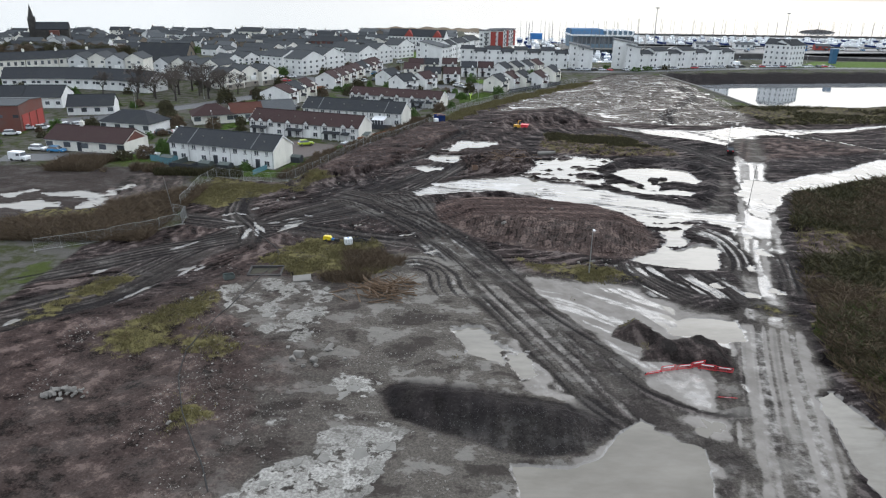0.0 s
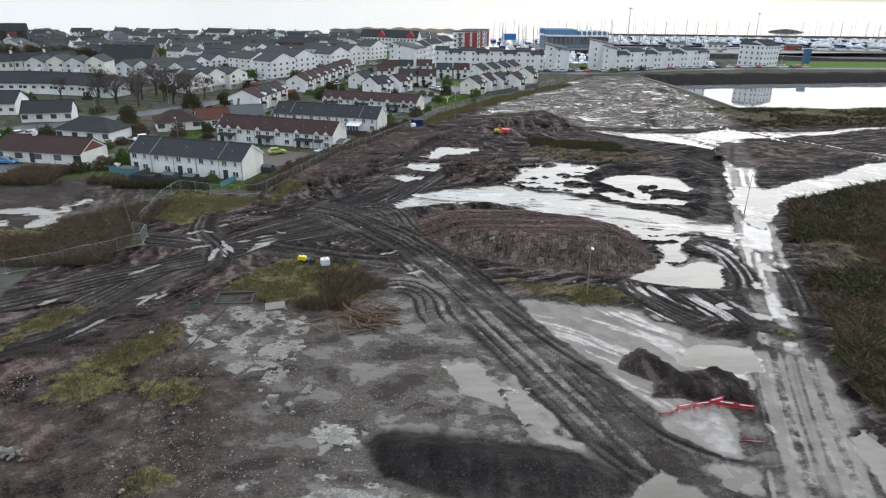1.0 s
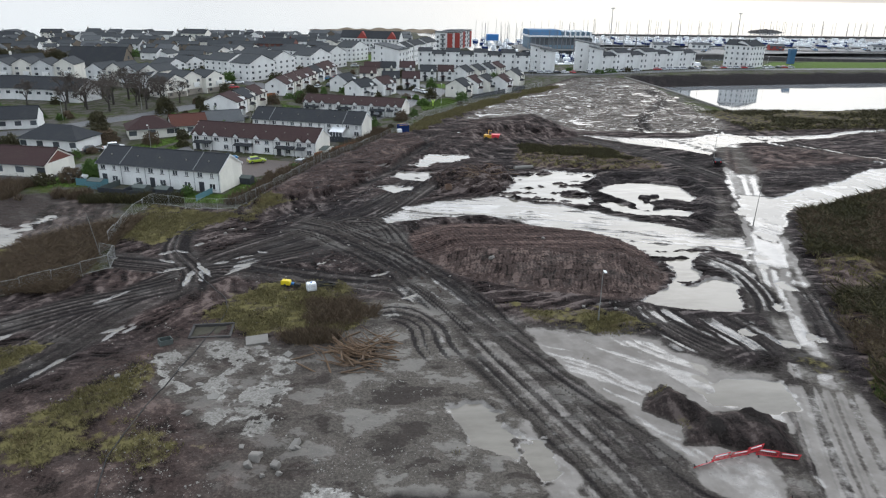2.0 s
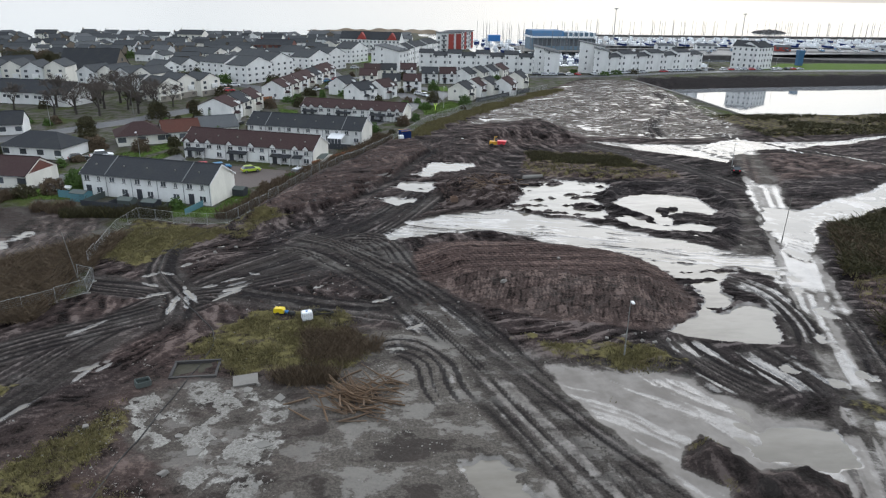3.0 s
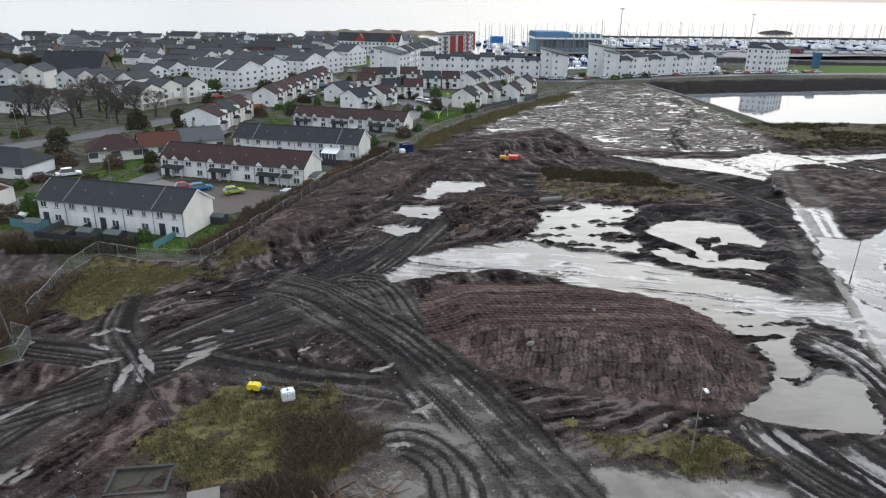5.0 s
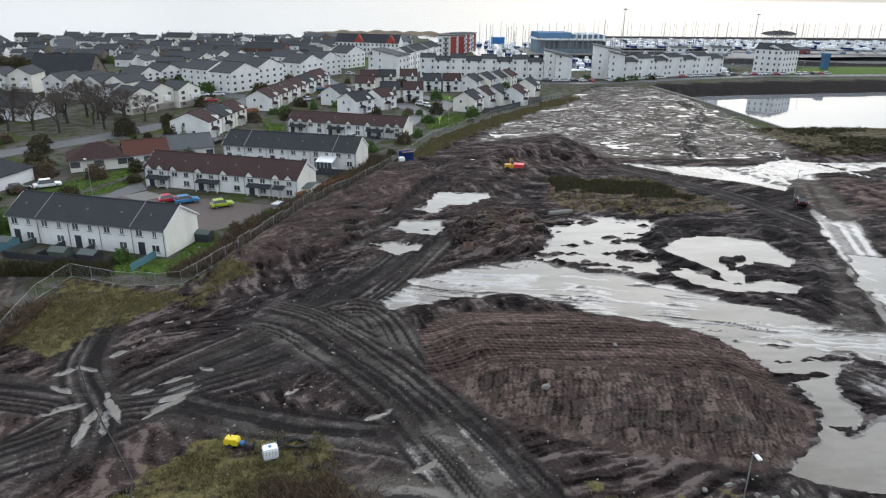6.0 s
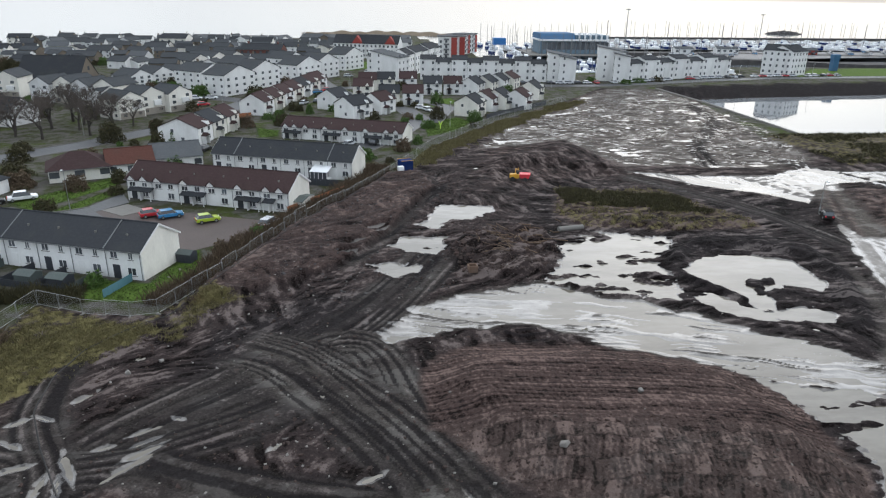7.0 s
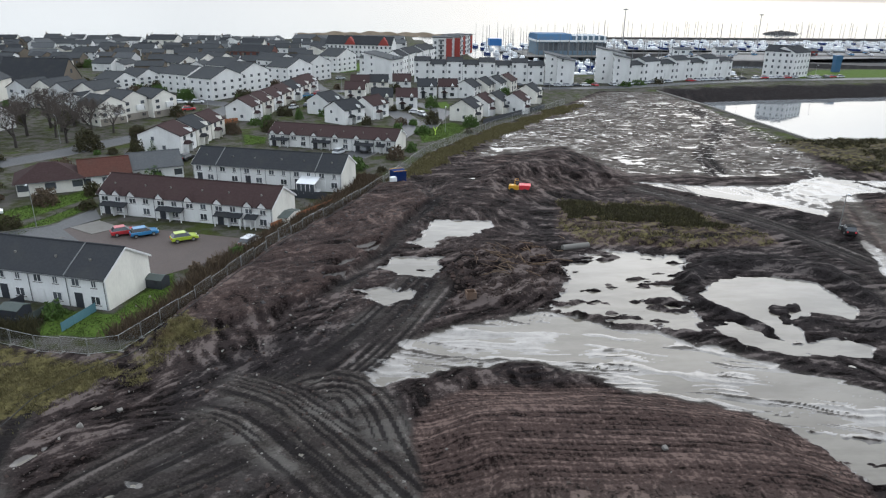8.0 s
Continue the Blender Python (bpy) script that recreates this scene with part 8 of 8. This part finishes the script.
for k, (x, y, w, h, mt) in enumerate(((-42.6, 144.2, 2.6, 1.8, HEDGE), (-27.5, 158.5, 2.6, 1.6, SCRUB), (-25.2, 162.5, 2.4, 1.7, HEDGE), (-29.5, 157.0, 2.2, 1.4, SCRUB), (-50, 206, 4, 3.0, HEDGE), (-53, 203, 3.5, 2.4, GORSE), (-60, 226, 4, 4, GORSE),
                                       (-66, 206, 4, 3, GORSE), (-70, 212, 5, 3, SCRUB), (-58, 233, 3, 3, HEDGE), (-30, 277, 2.5, 3, HEDGE), (-2, 292, 3, 1.6, GORSE), (3, 292, 3, 1.6, GORSE), (-80, 200, 6, 3, GORSE), (-75, 192, 5, 3, SCRUB),
                                       (-86, 214, 5, 3, GORSE), (-74, 235, 6, 5, GORSE), (-66, 245, 4, 4, GORSE), (-36, 283, 3, 3, GORSE), (95, 355, 5, 2, HEDGE), (102, 360, 6, 2, HEDGE), (112, 364, 6, 2, GORSE), (82, 362, 5, 2, HEDGE), (-58, 196, 3.5, 2.5, GORSE))):
    shrub(x, y, w, h, mt, {"evergreen_leaves": "round evergreen garden shrub", "bare_brown_scrub": "bare brown garden shrub"}.get(mt.name, "dark overgrown garden shrub"), k)


def bare_tree(x, y, h, seed, label="bare winter tree with a dark spreading crown"):
    rng = random.Random(seed)
    t = thing("tree", pose(x, y, height(x, y) - 0.1), label, "tree", "bare trees by the road")
    wood, twigs = bmesh.new(), bmesh.new()

    def grow(p, d, l, r, depth):
        q = p + d * l
        tube(wood if depth < 3 else twigs, p, q, max(r, 0.018), max(r * 0.62, 0.012), 6 if depth < 2 else 3, 0, False)
        if depth >= 7:
            return
        for k in range(3):
            n = (d + Vector((rng.uniform(-1, 1), rng.uniform(-1, 1), rng.uniform(-0.35, 0.6))) * 0.95).normalized()
            grow(p + d * l * rng.uniform(0.6, 1.0), n, l * rng.uniform(0.6, 0.85), r * 0.55, depth + 1)
    grow(Vector((0, 0, 0)), Vector((rng.uniform(-0.1, 0.1), rng.uniform(-0.1, 0.1), 1)).normalized(), h * 0.27, h * 0.03, 0)
    part("trunk", wood, BARK, t)
    part("crown", twigs, TWIGS, t)
    return t


TREES = []
for k, (x, y, h) in enumerate(((-111.5, 254, 11), (-101, 262, 10), (-95, 263, 11), (-90, 266, 10), (-82.4, 243, 10), (-88, 250, 9), (-98.6, 236, 9), (-106, 240, 8), (-76, 256, 8), (-118, 258, 9), (-84, 262, 9), (-92, 238, 10), (-86, 246, 11), (-103, 247, 10), (-96, 252, 11), (-110, 246, 9), (-79, 250, 9), (-90, 258, 10), (-107, 256, 10), (-100, 241, 9), (-121, 247, 9), (-114, 238, 8))):
    if k >= 5 and k % 3 == 0:
        continue
    if k < 5:
        TREES.append((bare_tree(x, y, h * 1.3, 40 + k), h * 1.3))
    else:
        src, hs = TREES[k % 5]
        copy_thing(src, pose(x, y, height(x, y) - 0.1, 0, 0, 71 * k) @ Matrix.Scale(1.3 * h / hs, 4))
for k in range(26):
    shrub(-300 + 5.2 * k + (k % 3) * 2, 372 + (k * 37 % 23), 12, 7, GORSE if k % 3 else SCRUB, "dark clump of trees on the slope below the church", 300 + k, -0.5)

rng = random.Random(77)
n = 0
while n < 230:
    x, y = rng.uniform(-175, 60), rng.uniform(150, 420)
    if any(math.hypot(x - fx, y - fy) < fr + 0.5 for fx, fy, fr in FOOT) or sample(site, x, y) > 0.02 or (-60 < x < -20 and y < 185) or y > 330 + 1.2 * abs(x + 10) or x > float(np.interp(y, (150, 200, 265, 306, 420), (-30, -8, 24, 52, 52))):
        continue
    w = rng.uniform(1.8, 5.0)
    shrub(x, y, w, w * rng.uniform(0.45, 0.9), rng.choice((GORSE, GORSE, SCRUB, HEDGE)), "dark overgrown garden shrub between the houses", 500 + n)
    n += 1

# ---- marina and shore ----
def boat(x, y, ang, l, mast, k):
    b = thing("yacht", pose(x, y, 0.35 if 546 < y < 655 and x > 134 + 0.2 * (y - 546) else -2.1, 0, 0, ang), ("white yacht with a bare mast in the marina", "pale motor boat in the marina")[0 if mast else 1], "boat", "boats in the marina")
    key = ("boat", k % 3, round(l))
    if key not in CACHE:
        bm = bmesh.new()
        w = l * 0.15
        outline = [(-l / 2, -w * 0.8), (l * 0.15, -w), (l / 2, 0), (l * 0.15, w), (-l / 2, w * 0.8)]
        prism(bm, outline, -0.2, 1.1, "z")
        cab = blocks((-l * 0.25, l * 0.15, -w * 0.55, w * 0.55, 1.1, 1.7 if mast else 2.6))
        CACHE[key] = (mesh_of("hull", bm, (WHITE_PLASTIC, WHITE_PLASTIC, BLUE_PAINT)[k % 3]), mesh_of("cabin", cab, WHITE_PLASTIC))
    part("hull", CACHE[key][0], None, b), part("cabin", CACHE[key][1], None, b)
    if mast:
        if "mast" not in CACHE:
            bm = bmesh.new()
            tube(bm, (0.6, 0, 1.1), (0.6, 0, 16.5), 0.17, 0.12, 5), tube(bm, (0.6, 0, 2.4), (-3.4, 0, 2.4), 0.12, 0.12, 5)
            tube(bm, (0.6, -0.9, 8.5), (0.6, 0.9, 8.5), 0.03, 0.03, 4)
            CACHE["mast"] = mesh_of("mast", bm, GUTTER)
        part("mast", CACHE["mast"], None, b)


plot("pavement_boatyard", [(126, 546), (470, 546), (560, 660), (150, 660)], 0.2, TARMAC, "dark tarmac boat yard crowded with laid-up boats", "pavement")
rng = random.Random(21)
n = 0
for row in range(11):
    y0 = 412 + row * 20.5
    for k in range(52):
        x = 62 + k * (5.0 + row * 0.42) + rng.uniform(-2, 2)
        y = y0 + rng.uniform(-2, 2)
        if 80 < x < 140 and 490 < y < 540 or rng.random() < 0.10 or x > 168 and y < 470 or 135 < x < 420 and 462 < y < 537 or x < 70 and y < 520:
            continue
        boat(x, y, rng.choice((80, 95, -85)) + rng.uniform(-5, 5), rng.uniform(10, 15), rng.random() < 0.6, n)
        n += 1


def harbour_wall(name, pts, width, top, mat, label):
    bm = bmesh.new()
    rows = []
    for k, p in enumerate(pts):
        a, b = Vector(pts[max(0, k - 1)]), Vector(pts[min(len(pts) - 1, k + 1)])
        d = (b - a).normalized()
        nrm = Vector((-d.y, d.x))
        rows.append([bm.verts.new((p[0] + nrm.x * o, p[1] + nrm.y * o, z)) for o, z in ((-width * 0.8, -6), (-width / 2, top), (width / 2, top), (width * 0.8, -6))])
    for r0, r1 in zip(rows[:-1], rows[1:]):
        for i in range(3):
            bm.faces.new((r0[i], r0[i + 1], r1[i + 1], r1[i]))
    for r in (rows[0], rows[-1]):
        bm.faces.new(r)
    return tagged(new(name, mesh_of(name, bm, mat)), label, "sea wall", "", "structure")


harbour_wall("wall_breakwater", [(150, 668), (260, 672), (440, 678), (900, 700)], 9, 1.2, DARK_STONE, "long dark rock breakwater between marina and sea")
harbour_wall("wall_quay_inner", [(138, 466), (170, 466), (205, 470), (260, 445), (420, 440)], 8, 0.6, DARK_STONE, "dark stone quay wall beside the boats")
harbour_wall("wall_quay_outer", [(140, 520), (220, 520), (330, 500), (520, 520)], 12, 0.4, DARK_STONE, "dark stone pier with boats on both sides")
plot("ground_mudflat", [(205, 428), (232, 424), (262, 421), (420, 434), (420, 476), (262, 486), (212, 462)], -1.8, DARK_STONE, "black tidal mud behind the grassy bank", "mud")
plot("pavement_hall", [(80, 494), (142, 494), (142, 540), (80, 540)], 0.0, CONCRETE, "grey concrete apron round the boat hall", "pavement")
plot("pavement_pier", [(140, 466), (212, 474), (300, 492), (420, 492), (420, 534), (215, 534), (140, 478)], 0.3, TARMAC, "dark wet tarmac marina hardstanding", "pavement")
for k in range(60):
    car(150 + 4.4 * k, 506 - 22 * (k < 14) + 0.1 * k + 9 * (k % 3), 90, (3, 4, 5, 1, 4)[k % 5], "car parked on the far pier", 0.45, 4.1, 1.46, True, False, "cars on the pier")
# added dark strips stand in for dark water and boat reflections
for k in range(6):
    y0 = 545 + 18 * k
    harbour_wall("wall_pontoon_%d" % (k + 1), [(70 + 12 * k, y0), (250 + 20 * k, y0 + 4), (440 + 30 * k, y0 + 2)], 3, -1.2, DARK_STONE, "long dark strip added between moored boats for the dark water")
bm = bmesh.new()
bmesh.ops.create_grid(bm, x_segments=30, y_segments=8, size=1.0)
for v in bm.verts:
    a = max(0.0, 1 - v.co.x ** 2 - v.co.y ** 2)
    v.co = Vector((v.co.x * 21, v.co.y * 9, -3 + 4.6 * a ** 0.5 * (0.75 + 0.35 * math.sin(v.co.x * 11 + 1) * math.sin(v.co.x * 29 + v.co.y * 5))))
isl = new("skerry", mesh_of("skerry", bm, DARK_STONE))
isl.location = (412, 806, 0)
tagged(isl, "low dark rock islet in the pale sea", "islet", "", "structure")
bm = bmesh.new()
bmesh.ops.create_grid(bm, x_segments=60, y_segments=10, size=1.0)
for v in bm.verts:
    a = max(0.0, 1 - v.co.x ** 2 - v.co.y ** 2)
    v.co = Vector((v.co.x * 85, v.co.y * 22, -2.8 + 4.0 * a ** 0.6 * (0.7 + 0.4 * math.sin(v.co.x * 9) * math.sin(v.co.x * 23 + v.co.y * 3))))
hd = new("headland", mesh_of("headland", bm, SCRUB))
hd.location = (-10, 735, 0)
hd.rotation_euler = (0, 0, -0.1)
tagged(hd, "low brown grassy headland at the harbour mouth", "headland", "", "structure")

# boat hall with a blue and grey arched roof, workshops, crane and beacon tower
bh = thing("boat_hall", pose(88, 505, -0.3, 0, 0, 2), "large boat hall with a blue-grey curved roof and glazed front", "hall")
part("wall", blocks((0, 43, 0.3, 22, -2, 8.2)), HULL_GREY, bh)
bm = bmesh.new()
prism(bm, [(-1, 8.2), (44, 8.2), (44, 9.2), (-1, 9.2)], -1.5, 23, "y")
part("eaves_band", bm, WHITE_PAINT, bh, "white eaves band")
bm = bmesh.new()
prism(bm, [(-1, 9.2), (23, 9.2), (23, 11.0), (21, 12.6), (2, 12.6)], 0, 22, "x")
part("roof", bm, TOWER_BLUE, bh, "faded blue metal roof")
for k in range(12):
    part("roof_light", blocks((22.5 + 1.8 * k, 23.4 + 1.8 * k, -0.6, 22.4, 9.2, 11.8)), WHITE_PLASTIC if k % 2 else HULL_GREY, bh)
part("roof_end", blocks((22, 44, 0.6, 22, 9.2, 11.6)), HULL_GREY, bh)
for k in range(14):
    part("column", blocks((1 + 3.1 * k, 1.5 + 3.1 * k, 0.0, 0.3, -2, 8.2)), GUTTER, bh)
    plain_window(bh, pose(2.8 + 3.1 * k, 0.3, 5.2), 2.2, 4.6)
bl = thing("boat_cover", pose(64, 545, -1.5, 0, 0, 3), "bright blue covered boat hoist beside the marina", "boat hoist")
part("cover", blocks((0, 8.5, 0, 6, 4, 8.4)), BRIGHT_BLUE, bl)
for sx in (0.3, 7.8):
    for sy in (0.3, 5.3):
        part("leg", blocks((sx, sx + 0.4, sy, sy + 0.4, -1, 4.1)), STEEL, bl)
for x, y, L, D, h, mt in ((176, 506, 12, 7, 3.2, WHITE_WALL), (206, 512, 14, 7, 3.0, WHITE_WALL), (240, 500, 12, 6, 3.4, BRIGHT_BLUE), (262, 510, 10, 6, 2.8, RED_WALL), (340, 512, 14, 7, 3, GREY_WALL)):
    gable_house(pose(x, y, 0.3, 0, 0, rng.uniform(-8, 8)), L, D, h, 1.2, [mt], GREY_TILE, "low marina workshop with a shallow grey roof", "workshop", "building", spread("front", L, 1, 3.4, 1.8, 1.3, 1.9), (), False, (), 0.2, "marina workshops", 0.0, False)
tw = thing("beacon_tower", pose(224, 414, 0), "squat blue and white navigation tower on grass", "tower")
part("shaft", blocks((-1.5, 1.5, -1.5, 1.5, -1, 6.0)), TOWER_BLUE, tw)
part("cabin", blocks((-1.7, 1.7, -1.7, 1.7, 6.0, 8.2)), TOWER_BLUE, tw)
for x, y, h in ((170, 590, 26), (300, 640, 22), (520, 600, 26), (560, 640, 24)):
    m_ = thing("light_mast", pose(x, y, -1), "tall grey lattice light mast over the harbour", "mast")
    bm = bmesh.new()
    tube(bm, (0, 0, 0), (0, 0, h), 0.5, 0.25, 6)
    part("column", bm, STEEL, m_)
    part("lamp_head", blocks((-1.6, 1.6, -0.4, 0.4, h, h + 0.8)), STEEL, m_)
wl = harbour_wall("wall_reservoir", [(102.6, 339), (106.6, 301), (108.6, 243)], 0.8, 0.45, CONCRETE, "low concrete kerb wall along the reservoir edge")
for k in range(40):
    x = 100 + 5.2 * k
    yq = float(np.interp(x, (94, 130, 165, 220, 320), (347, 360.5, 371.5, 379, 388)))
    f = thing("guard_rail", pose(x, yq, 0.1, 0, 0, 14), "grey steel guard rail along the quay road", "rail", "quay guard rail")
    part("rail", blocks((0, 5.0, -0.03, 0.03, 0.95, 1.03), (0, 5.0, -0.03, 0.03, 0.5, 0.56)), STEEL, f)
    part("post", blocks((0, 0.08, -0.04, 0.04, -0.4, 1.0)), STEEL, f)
